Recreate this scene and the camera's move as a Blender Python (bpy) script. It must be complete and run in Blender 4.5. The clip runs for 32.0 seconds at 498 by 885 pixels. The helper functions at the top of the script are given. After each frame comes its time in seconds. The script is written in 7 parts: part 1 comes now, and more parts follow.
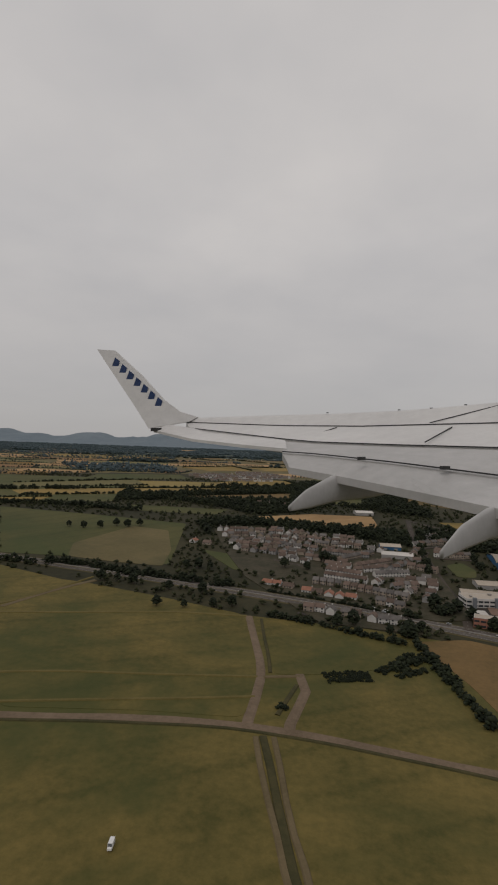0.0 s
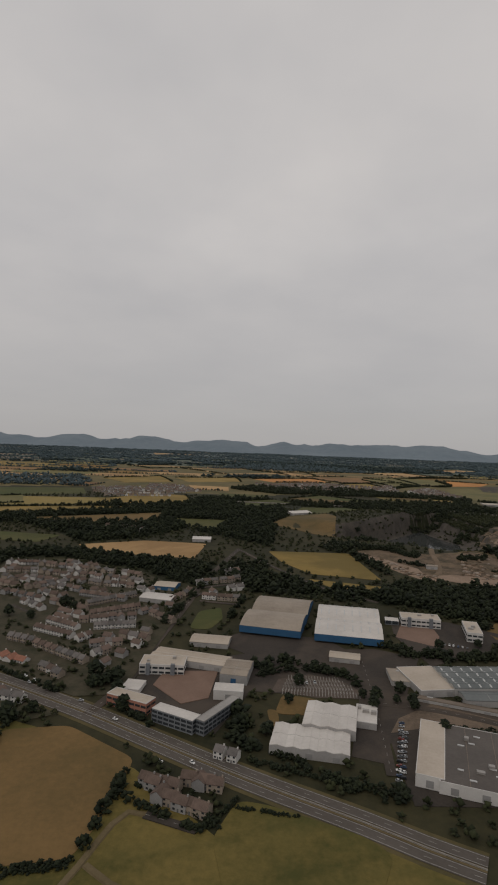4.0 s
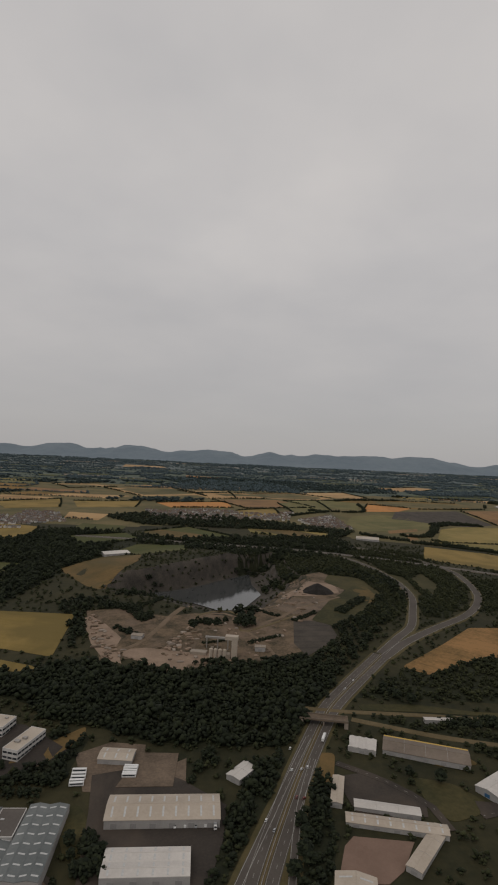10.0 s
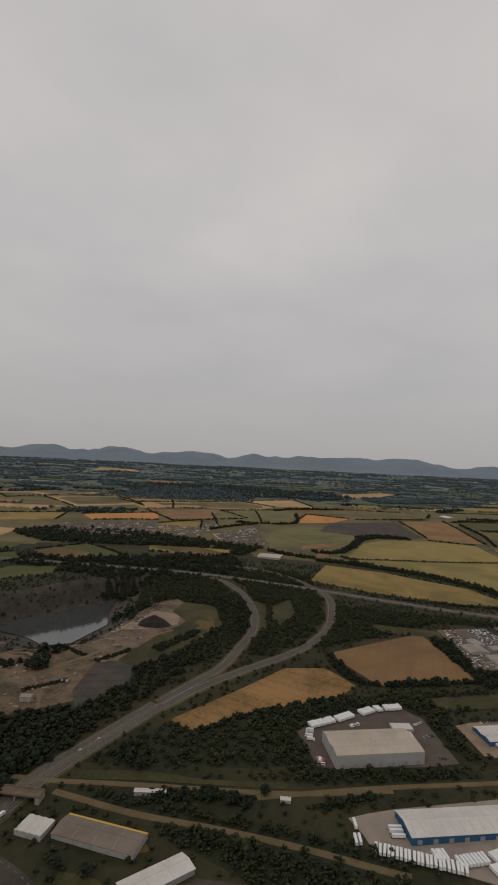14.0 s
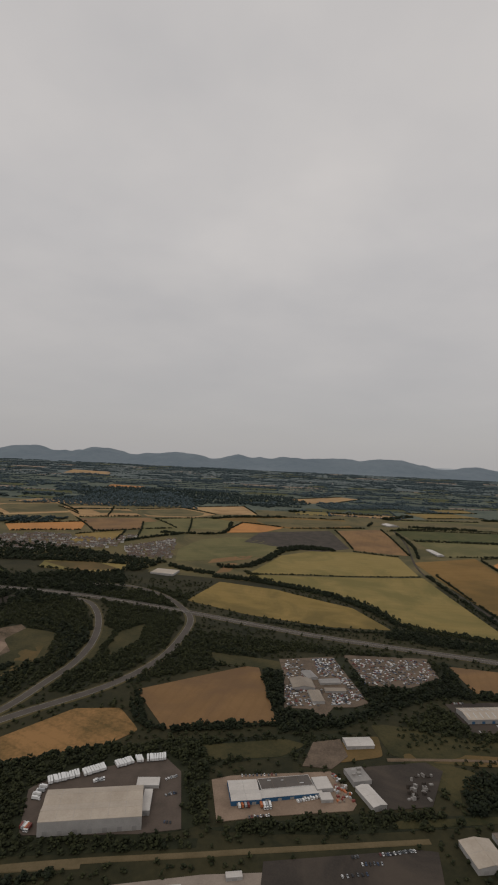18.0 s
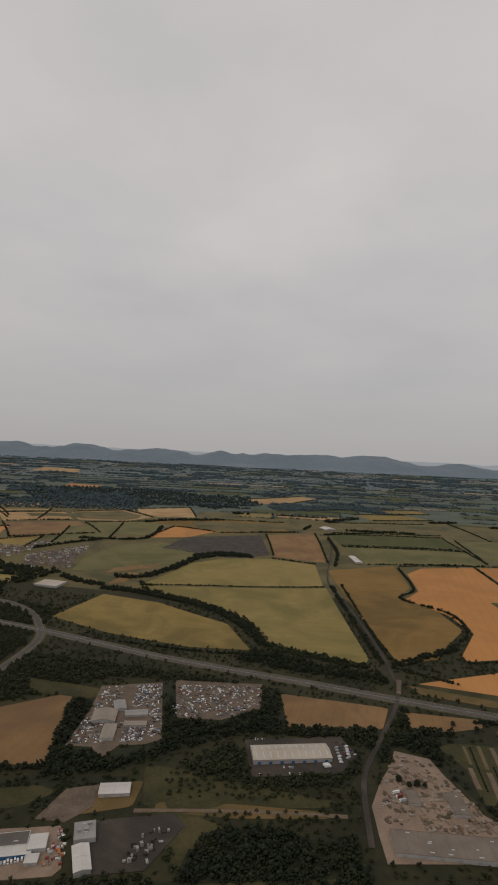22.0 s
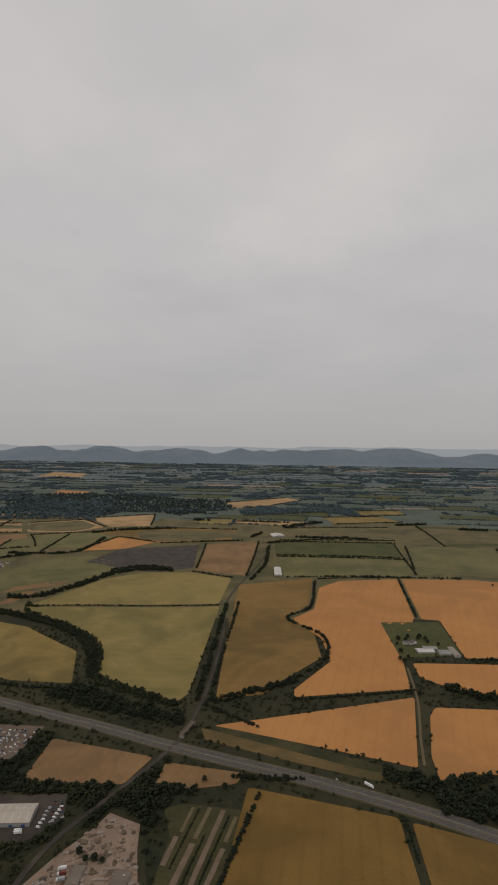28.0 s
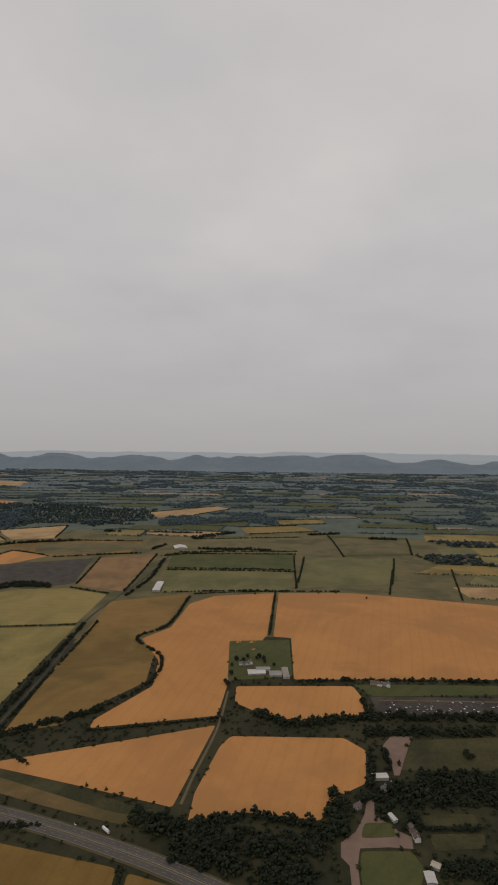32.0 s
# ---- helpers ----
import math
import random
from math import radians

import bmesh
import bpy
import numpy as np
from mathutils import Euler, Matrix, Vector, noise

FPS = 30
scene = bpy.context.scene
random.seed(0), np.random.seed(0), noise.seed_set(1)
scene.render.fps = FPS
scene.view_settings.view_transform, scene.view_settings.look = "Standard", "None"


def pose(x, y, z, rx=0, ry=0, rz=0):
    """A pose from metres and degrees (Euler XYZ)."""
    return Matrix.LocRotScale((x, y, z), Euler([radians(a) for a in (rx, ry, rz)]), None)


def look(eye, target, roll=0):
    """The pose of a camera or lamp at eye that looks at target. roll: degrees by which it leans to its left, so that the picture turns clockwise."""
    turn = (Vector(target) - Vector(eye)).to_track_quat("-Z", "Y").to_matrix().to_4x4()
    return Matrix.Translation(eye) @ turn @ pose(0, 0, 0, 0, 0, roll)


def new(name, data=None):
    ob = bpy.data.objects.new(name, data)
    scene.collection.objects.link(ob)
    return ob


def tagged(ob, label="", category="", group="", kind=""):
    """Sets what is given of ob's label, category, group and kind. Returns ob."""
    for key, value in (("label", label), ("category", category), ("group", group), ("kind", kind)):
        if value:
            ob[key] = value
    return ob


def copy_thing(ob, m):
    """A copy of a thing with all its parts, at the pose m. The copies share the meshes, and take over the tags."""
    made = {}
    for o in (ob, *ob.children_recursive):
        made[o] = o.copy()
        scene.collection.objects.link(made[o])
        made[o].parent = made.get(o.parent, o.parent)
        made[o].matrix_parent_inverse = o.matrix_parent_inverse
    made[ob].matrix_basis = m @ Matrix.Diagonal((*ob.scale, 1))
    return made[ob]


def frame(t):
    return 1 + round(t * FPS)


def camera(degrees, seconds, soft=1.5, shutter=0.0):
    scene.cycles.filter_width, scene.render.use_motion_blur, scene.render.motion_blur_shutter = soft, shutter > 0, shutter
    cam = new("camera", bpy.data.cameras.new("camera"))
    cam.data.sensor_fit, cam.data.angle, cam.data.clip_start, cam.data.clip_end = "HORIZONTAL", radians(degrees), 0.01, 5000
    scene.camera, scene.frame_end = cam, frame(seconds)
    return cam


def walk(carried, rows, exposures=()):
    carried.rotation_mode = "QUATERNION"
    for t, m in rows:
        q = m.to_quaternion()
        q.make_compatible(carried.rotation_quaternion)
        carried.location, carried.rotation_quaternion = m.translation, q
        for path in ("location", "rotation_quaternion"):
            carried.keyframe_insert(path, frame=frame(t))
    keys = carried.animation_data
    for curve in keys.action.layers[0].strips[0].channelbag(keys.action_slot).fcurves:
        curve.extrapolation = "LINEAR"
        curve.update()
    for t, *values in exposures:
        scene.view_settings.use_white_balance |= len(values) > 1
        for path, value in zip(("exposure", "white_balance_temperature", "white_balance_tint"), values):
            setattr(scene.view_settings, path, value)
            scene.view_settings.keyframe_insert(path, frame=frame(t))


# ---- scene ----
cam = camera(49.4, 32.0, soft=2.0)
METRES, EYE, TILT, LEAN, TURN = 1150.0, 69.0, 0.8, -2.0, 0.0
ROWS = [
    (0.0, 0.0, 0.0, 0.0, 0.0, 0.0, -0.0),
    (0.5, 0.0157, 0.0034, 0.0011, 0.02, 0.16, -0.05),
    (1.0, 0.031, 0.0054, 0.0041, -0.04, -0.03, -0.05),
    (1.5, 0.0464, 0.0083, 0.006, -0.03, -0.0, -0.09),
    (2.0, 0.062, 0.0109, 0.0082, -0.03, -0.02, -0.06),
    (2.5, 0.0776, 0.0138, 0.0104, -0.06, -0.05, 0.01),
    (3.0, 0.093, 0.0167, 0.0126, -0.08, -0.08, 0.04),
    (3.5, 0.1083, 0.0197, 0.0145, -0.08, -0.02, -0.03),
    (5.5, 0.1689, 0.0311, 0.023, 0.07, -0.17, -0.02),
    (6.0, 0.1841, 0.0338, 0.0251, 0.11, -0.15, -0.01),
    (6.5, 0.1991, 0.0363, 0.0275, 0.06, -0.18, -0.03),
    (7.0, 0.2141, 0.0392, 0.0297, 0.06, -0.16, -0.07),
    (7.5, 0.229, 0.0418, 0.0323, 0.06, -0.16, -0.14),
    (8.0, 0.2442, 0.0443, 0.0347, 0.17, 0.32, -0.11),
    (8.5, 0.2593, 0.0472, 0.0372, 0.51, 0.63, -0.24),
    (9.0, 0.2744, 0.0498, 0.0396, 0.87, 0.72, -0.38),
    (9.5, 0.2893, 0.0525, 0.0421, 0.97, 0.69, -0.45),
    (10.0, 0.3044, 0.0552, 0.0446, 1.0, 0.65, -0.46),
    (10.5, 0.3192, 0.0581, 0.0467, 1.0, 0.7, -0.49),
    (11.0, 0.3332, 0.0605, 0.0493, 0.98, 0.65, -0.47),
    (11.5, 0.348, 0.0634, 0.0516, 0.96, 0.65, -0.5),
    (12.0, 0.3629, 0.0661, 0.0541, 0.95, 0.61, -0.49),
    (12.5, 0.3778, 0.0687, 0.0565, 0.96, 0.6, -0.52),
    (13.0, 0.3928, 0.0712, 0.0591, 0.94, 0.57, -0.5),
    (13.5, 0.4077, 0.0738, 0.0617, 0.94, 0.56, -0.5),
    (14.0, 0.4226, 0.0765, 0.0642, 0.93, 0.55, -0.53),
    (14.5, 0.4378, 0.0793, 0.0666, 0.91, 0.51, -0.46),
    (16.5, 0.4984, 0.0902, 0.0751, 0.95, 0.43, -0.47),
    (17.0, 0.5134, 0.093, 0.0771, 0.94, 0.42, -0.49),
    (17.5, 0.5275, 0.0959, 0.0788, 0.92, 0.4, -0.5),
    (18.0, 0.5427, 0.0985, 0.0806, 0.92, 0.42, -0.51),
    (18.5, 0.5578, 0.1014, 0.0825, 0.92, 0.39, -0.52),
    (19.0, 0.5729, 0.1042, 0.0843, 0.86, 0.38, -0.5),
    (19.5, 0.5879, 0.107, 0.0863, 0.86, 0.37, -0.56),
    (20.0, 0.6032, 0.1099, 0.0884, 0.85, 0.22, -0.53),
    (20.5, 0.6182, 0.1129, 0.0902, 0.82, -0.05, -0.55),
    (21.0, 0.6334, 0.116, 0.092, 0.81, -0.15, -0.57),
    (21.5, 0.6485, 0.1191, 0.0939, 0.78, -0.16, -0.58),
    (22.0, 0.6638, 0.1225, 0.0958, 0.75, -0.18, -0.52),
    (22.5, 0.6789, 0.1255, 0.0978, 0.74, -0.19, -0.55),
    (23.0, 0.6941, 0.1284, 0.0997, 0.72, -0.18, -0.55),
    (23.5, 0.7094, 0.1317, 0.1017, 0.7, -0.28, -0.54),
    (24.0, 0.7245, 0.1352, 0.1034, 0.83, -0.73, -0.47),
    (24.5, 0.7387, 0.1382, 0.105, 1.02, -0.99, -0.39),
    (25.0, 0.7539, 0.1413, 0.1067, 1.58, -0.99, -0.13),
    (25.5, 0.7692, 0.1445, 0.1082, 2.43, -0.93, 0.36),
    (27.5, 0.8309, 0.1552, 0.1149, 5.0, -0.79, 1.58),
    (28.0, 0.8466, 0.1582, 0.1157, 5.26, -0.76, 1.57),
    (28.5, 0.8624, 0.1614, 0.1168, 5.33, -0.81, 1.57),
    (29.0, 0.8781, 0.1647, 0.1175, 5.26, -0.82, 1.52),
    (29.5, 0.8941, 0.1682, 0.1183, 4.76, -0.87, 1.64),
    (30.0, 0.9101, 0.1717, 0.1187, 3.99, -0.89, 1.6),
    (30.5, 0.9263, 0.1753, 0.119, 3.24, -0.91, 1.57),
    (31.0, 0.9414, 0.1783, 0.1194, 2.68, -0.92, 1.58),
    (31.5, 0.9579, 0.182, 0.1195, 2.49, -0.6, 1.63),
    (32.0, 0.9742, 0.1856, 0.1194, 2.46, -0.27, 1.63),
]
walk(cam, [(t, pose(0, 0, EYE, TILT, LEAN, TURN) @ pose(METRES * x, METRES * y, METRES * z, 90 + pitch, roll, yaw)) for t, x, y, z, yaw, pitch, roll in ROWS],
     exposures=[(0.0, -0.01), (9.0, -0.02), (15.0, 0.0), (22.0, 0.03), (32.0, 0.04)])

# ---- world, sun ----
SUN_UP, SUN_TURN = radians(48), radians(215)
world = bpy.data.worlds.new("world")
scene.world = world
world.use_nodes = True


def graph(tree):
    """Short forms for adding and joining nodes."""
    def node(kind, **values):
        n = tree.nodes.new(kind)
        for k, v in values.items():
            if k in n.inputs:
                n.inputs[k].default_value = v
        return n

    def join(a, b):
        tree.links.new(a, b)

    def calc(op, a, b=None, c=None):
        n = tree.nodes.new("ShaderNodeMath")
        n.operation = op
        for i, v in enumerate((a, b, c)):
            if v is None:
                continue
            if isinstance(v, (int, float)):
                n.inputs[i].default_value = v
            else:
                tree.links.new(v, n.inputs[i])
        return n.outputs[0]

    def blend(f, a, b):
        n = tree.nodes.new("ShaderNodeMix")
        n.data_type = "RGBA"
        for i, v in ((0, f), (6, a), (7, b)):
            if isinstance(v, (int, float)):
                n.inputs[i].default_value = v
            elif isinstance(v, tuple):
                n.inputs[i].default_value = (*v, 1)
            else:
                tree.links.new(v, n.inputs[i])
        return n.outputs[2]
    return node, join, calc, blend


def overcast():
    t = world.node_tree
    t.nodes.clear()
    node, join, calc, blend = graph(t)
    co = node("ShaderNodeTexCoord")
    xyz = node("ShaderNodeSeparateXYZ")
    join(co.outputs["Generated"], xyz.inputs[0])
    x, y, z = xyz.outputs
    # cloud deck
    flat = node("ShaderNodeCombineXYZ")
    up = calc("ADD", calc("ABSOLUTE", z), 0.22)
    join(calc("DIVIDE", x, up), flat.inputs[0])
    join(calc("DIVIDE", y, up), flat.inputs[1])
    soft = node("ShaderNodeTexNoise", Scale=1.1, Detail=5.0, Roughness=0.5)
    join(flat.outputs[0], soft.inputs["Vector"])
    ramp = node("ShaderNodeValToRGB")
    ramp.color_ramp.elements[0].position, ramp.color_ramp.elements[1].position = 0.3, 0.7
    ramp.color_ramp.elements[0].color = (0.474, 0.461, 0.462, 1)
    ramp.color_ramp.elements[1].color = (0.615, 0.584, 0.564, 1)
    join(soft.outputs["Fac"], ramp.inputs[0])
    low = node("ShaderNodeMapRange")
    low.inputs["From Min"].default_value, low.inputs["From Max"].default_value = 0.0, 0.36
    join(z, low.inputs[0])
    cloud = blend(low.outputs[0], (0.392, 0.379, 0.377), ramp.outputs[0])
    sky = node("ShaderNodeTexSky")
    sky.sky_type, sky.sun_disc, sky.sun_elevation, sky.sun_rotation = "NISHITA", False, SUN_UP, SUN_TURN
    dim = blend(0.1, (0, 0, 0), sky.outputs[0])
    over = blend(0.96, dim, cloud)
    # distance: hazy hills and farmland beyond the built country
    bearing = calc("ARCTAN2", x, y)
    ridge = node("ShaderNodeTexNoise", Scale=9.0, Detail=3.0, Roughness=0.5)
    ridge.noise_dimensions = "1D"
    join(bearing, ridge.inputs["W"])
    top = calc("MULTIPLY_ADD", ridge.outputs["Fac"], 0.012, -0.0165)
    over_land = node("ShaderNodeMapRange")
    over_land.inputs["From Min"].default_value, over_land.inputs["From Max"].default_value = -0.0006, 0.0006
    join(calc("SUBTRACT", z, top), over_land.inputs[0])
    below = calc("ADD", calc("MAXIMUM", calc("MULTIPLY", z, -1.0), 0.0), 0.012)
    plan = node("ShaderNodeCombineXYZ")
    join(calc("DIVIDE", x, below), plan.inputs[0])
    join(calc("DIVIDE", y, below), plan.inputs[1])
    plots = node("ShaderNodeTexVoronoi", Scale=0.42)
    join(plan.outputs[0], plots.inputs["Vector"])
    tone = node("ShaderNodeSeparateColor")
    join(plots.outputs["Color"], tone.inputs[0])
    woods = node("ShaderNodeTexNoise", Scale=0.16, Detail=4.0)
    join(plan.outputs[0], woods.inputs["Vector"])
    straw = calc("GREATER_THAN", tone.outputs[0], 0.80)
    pale = calc("GREATER_THAN", tone.outputs[1], 0.55)
    land = blend(pale, (0.034, 0.052, 0.058), (0.060, 0.078, 0.062))
    land = blend(straw, land, (0.24, 0.165, 0.115))
    dark = node("ShaderNodeMapRange")
    dark.inputs["From Min"].default_value, dark.inputs["From Max"].default_value = 0.42, 0.5
    join(woods.outputs["Fac"], dark.inputs[0])
    land = blend(dark.outputs[0], (0.028, 0.045, 0.055), land)
    # painted haze: the land colour fades to pale grey-blue near the horizon
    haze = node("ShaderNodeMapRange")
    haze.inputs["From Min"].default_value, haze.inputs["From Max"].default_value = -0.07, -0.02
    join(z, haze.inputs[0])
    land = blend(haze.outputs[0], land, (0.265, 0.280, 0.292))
    back = node("ShaderNodeBackground", Strength=1.0)
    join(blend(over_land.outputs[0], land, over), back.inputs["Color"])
    end = node("ShaderNodeOutputWorld")
    join(back.outputs[0], end.inputs[0])


overcast()
sun = new("sun", bpy.data.lights.new("sun", "SUN"))
sun.data.energy, sun.data.angle, sun.data.color = 0.5, radians(35), (1.0, 0.92, 0.82)
sun.matrix_world = look((0, 0, 0), (-math.cos(SUN_UP) * math.sin(SUN_TURN), -math.cos(SUN_UP) * math.cos(SUN_TURN), -math.sin(SUN_UP)))

# ---- materials ----
MATS = {}


def surface(name, a, b, scale=0.1, rough=0.9, fine=None, bump=0.2, metal=0.0, stripe=0.0, turn=0.0, island=0.0, each=0.0, gap=0.18, blot=None):
    """A weathered surface: two colours mixed by a broad and a fine noise, with optional drill lines."""
    m = bpy.data.materials.new(name)
    m.use_nodes = True
    t = m.node_tree
    node, join, calc, blend = graph(t)
    shade = t.nodes["Principled BSDF"]
    shade.inputs["Roughness"].default_value = rough
    shade.inputs["Metallic"].default_value = metal
    shade.inputs["Specular IOR Level"].default_value = 0.25
    co = node("ShaderNodeTexCoord")
    broad = node("ShaderNodeTexNoise", Scale=scale, Detail=6.0, Roughness=0.6)
    grain = node("ShaderNodeTexNoise", Scale=fine or scale * 9, Detail=4.0, Roughness=0.7)
    join(co.outputs["Object"], broad.inputs["Vector"])
    join(co.outputs["Object"], grain.inputs["Vector"])
    f = calc("ADD", calc("MULTIPLY", broad.outputs["Fac"], 0.62), calc("MULTIPLY", grain.outputs["Fac"], 0.38))
    spread = node("ShaderNodeMapRange")
    spread.inputs["From Min"].default_value, spread.inputs["From Max"].default_value = 0.5 - gap, 0.5 + gap
    join(f, spread.inputs[0])
    f = spread.outputs[0]
    if stripe:
        turned = node("ShaderNodeMapping")
        turned.inputs["Rotation"].default_value = (0, 0, radians(turn))
        join(co.outputs["Object"], turned.inputs["Vector"])
        wave = node("ShaderNodeTexWave", Scale=stripe * 0.31, Distortion=1.5, Detail=2.0)
        wave.inputs["Detail Scale"].default_value = 0.3
        join(turned.outputs[0], wave.inputs["Vector"])
        f = calc("MULTIPLY_ADD", calc("POWER", wave.outputs["Fac"], 9.0), -0.22, f)
    if island:
        geo = node("ShaderNodeNewGeometry")
        f = calc("MULTIPLY_ADD", calc("SUBTRACT", geo.outputs["Random Per Island"], 0.5), island, f)
    if each:
        info = node("ShaderNodeObjectInfo")
        f = calc("MULTIPLY_ADD", calc("SUBTRACT", info.outputs["Random"], 0.5), each, f)
    mixed = blend(f, a, b)
    if blot:
        patchy = node("ShaderNodeTexNoise", Scale=scale * 0.55, Detail=5.0, Roughness=0.62, Distortion=0.6)
        moved = node("ShaderNodeMapping")
        moved.inputs["Location"].default_value = (371.0, 127.0, 55.0)
        join(co.outputs["Object"], moved.inputs["Vector"])
        join(moved.outputs[0], patchy.inputs["Vector"])
        reach = node("ShaderNodeMapRange")
        reach.inputs["From Min"].default_value, reach.inputs["From Max"].default_value, reach.inputs["To Max"].default_value = 0.46, 0.62, 0.75
        join(patchy.outputs["Fac"], reach.inputs[0])
        mixed = blend(reach.outputs[0], mixed, blot)
    join(mixed, shade.inputs["Base Color"])
    if bump:
        relief = node("ShaderNodeBump", Strength=bump, Distance=0.3)
        join(grain.outputs["Fac"], relief.inputs["Height"])
        join(relief.outputs[0], shade.inputs["Normal"])
    MATS[name] = m
    return m


surface("ground", (0.015, 0.017, 0.007), (0.046, 0.040, 0.017), 0.009, fine=0.12, gap=0.14)
surface("meadow", (0.066, 0.060, 0.014), (0.158, 0.118, 0.034), 0.012, fine=0.2, stripe=0.03, turn=70, each=0.15, gap=0.13, blot=(0.046, 0.056, 0.014))
surface("pasture", (0.048, 0.054, 0.016), (0.098, 0.091, 0.030), 0.012, fine=0.2, stripe=0.03, turn=40, each=0.25, blot=(0.050, 0.064, 0.018))
surface("rough", (0.026, 0.028, 0.010), (0.075, 0.062, 0.024), 0.02, fine=0.22, each=0.3, gap=0.14)
surface("dry", (0.088, 0.063, 0.023), (0.182, 0.113, 0.044), 0.014, fine=0.25, each=0.3, blot=(0.066, 0.056, 0.020))
surface("straw", (0.330, 0.210, 0.095), (0.440, 0.285, 0.138), 0.012, fine=0.3, stripe=0.04, turn=30, each=0.5, blot=(0.230, 0.140, 0.062))
surface("straw_old", (0.105, 0.070, 0.024), (0.290, 0.160, 0.062), 0.013, fine=0.2, stripe=0.05, turn=120, each=0.3, gap=0.11)
surface("gold", (0.200, 0.139, 0.038), (0.276, 0.190, 0.062), 0.012, fine=0.3, stripe=0.04, turn=100, each=0.4, blot=(0.120, 0.090, 0.027))
surface("barley", (0.203, 0.152, 0.046), (0.268, 0.201, 0.070), 0.010, fine=0.3, stripe=0.035, turn=95, each=0.4, blot=(0.142, 0.122, 0.038))
surface("olive", (0.125, 0.112, 0.044), (0.185, 0.160, 0.066), 0.010, fine=0.3, stripe=0.035, turn=60, each=0.4, blot=(0.088, 0.088, 0.033))
surface("tan", (0.188, 0.108, 0.046), (0.258, 0.152, 0.068), 0.014, fine=0.3, stripe=0.06, turn=15, each=0.4, blot=(0.140, 0.084, 0.044))
surface("wheat", (0.398, 0.180, 0.055), (0.500, 0.236, 0.078), 0.008, fine=0.25, stripe=0.042, turn=12, each=0.4, blot=(0.335, 0.160, 0.056))
surface("ochre", (0.152, 0.087, 0.019), (0.220, 0.128, 0.034), 0.009, fine=0.3, stripe=0.045, turn=5, each=0.2, blot=(0.120, 0.070, 0.017))
surface("slag", (0.036, 0.031, 0.026), (0.090, 0.075, 0.060), 0.03, fine=0.4, stripe=0.05, turn=80)
surface("coal", (0.012, 0.011, 0.010), (0.034, 0.030, 0.027), 0.1, fine=0.6, bump=0.6)
surface("garden", (0.022, 0.025, 0.011), (0.078, 0.064, 0.042), 0.07, fine=0.3)
surface("tarmac", (0.027, 0.023, 0.020), (0.062, 0.051, 0.042), 0.02, fine=0.5, blot=(0.082, 0.064, 0.050))
surface("parking", (0.068, 0.054, 0.044), (0.120, 0.092, 0.074), 0.05, fine=0.6)
surface("concrete", (0.20, 0.165, 0.135), (0.31, 0.26, 0.215), 0.05, fine=0.6)
surface("paving", (0.160, 0.104, 0.078), (0.224, 0.150, 0.115), 0.06, fine=0.6)
surface("sand", (0.168, 0.119, 0.085), (0.304, 0.223, 0.163), 0.04, fine=0.4)
surface("dirt", (0.076, 0.058, 0.042), (0.184, 0.136, 0.098), 0.05, fine=0.4)
surface("motorway_asphalt", (0.068, 0.058, 0.050), (0.106, 0.092, 0.080), 0.03, fine=0.6)
surface("verge", (0.055, 0.049, 0.020), (0.108, 0.084, 0.037), 0.03, fine=0.4)
surface("path_dirt", (0.095, 0.073, 0.036), (0.150, 0.113, 0.062), 0.05, fine=0.4)
surface("mown_grass", (0.092, 0.076, 0.022), (0.150, 0.116, 0.040), 0.05, fine=0.4)
surface("track_dirt", (0.110, 0.080, 0.050), (0.190, 0.138, 0.096), 0.05, fine=0.4)
surface("road_paint", (0.22, 0.21, 0.19), (0.40, 0.385, 0.36), 0.4)
surface("rock", (0.026, 0.025, 0.023), (0.095, 0.080, 0.064), 0.05, fine=0.35, bump=1.0)
surface("heath", (0.098, 0.082, 0.034), (0.160, 0.126, 0.056), 0.012, fine=0.2, each=0.3, blot=(0.060, 0.060, 0.026))
# aerial haze painted into the far pastures: paler and bluer with distance
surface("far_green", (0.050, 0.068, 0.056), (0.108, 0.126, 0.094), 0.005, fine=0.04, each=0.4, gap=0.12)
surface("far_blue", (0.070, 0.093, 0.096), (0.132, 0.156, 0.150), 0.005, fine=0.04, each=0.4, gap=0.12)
surface("quarry_floor", (0.038, 0.032, 0.018), (0.156, 0.110, 0.070), 0.035, fine=0.3, gap=0.09, blot=(0.170, 0.122, 0.088))
surface("umber", (0.178, 0.103, 0.027), (0.242, 0.144, 0.045), 0.010, fine=0.3, stripe=0.03, turn=80, each=0.2, blot=(0.115, 0.076, 0.022))
# leaves of far woods and hedges, with the haze put into their colour
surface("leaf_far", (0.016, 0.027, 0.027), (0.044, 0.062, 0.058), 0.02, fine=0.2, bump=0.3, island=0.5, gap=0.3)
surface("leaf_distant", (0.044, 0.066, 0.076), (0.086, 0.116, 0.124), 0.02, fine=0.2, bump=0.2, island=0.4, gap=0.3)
# near-black ground colour that holds the shade under the trees
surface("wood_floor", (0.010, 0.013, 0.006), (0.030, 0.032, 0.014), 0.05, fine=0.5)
# far straw fields, muted in the colour as if seen through haze
surface("stubble", (0.190, 0.145, 0.105), (0.270, 0.205, 0.150), 0.006, fine=0.05, each=0.5)
# hill colour with the blue-grey haze painted in
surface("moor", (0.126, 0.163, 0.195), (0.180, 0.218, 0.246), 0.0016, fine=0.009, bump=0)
surface("leaf", (0.007, 0.011, 0.006), (0.027, 0.034, 0.015), 0.02, fine=0.9, bump=0.6, island=0.7, gap=0.3)
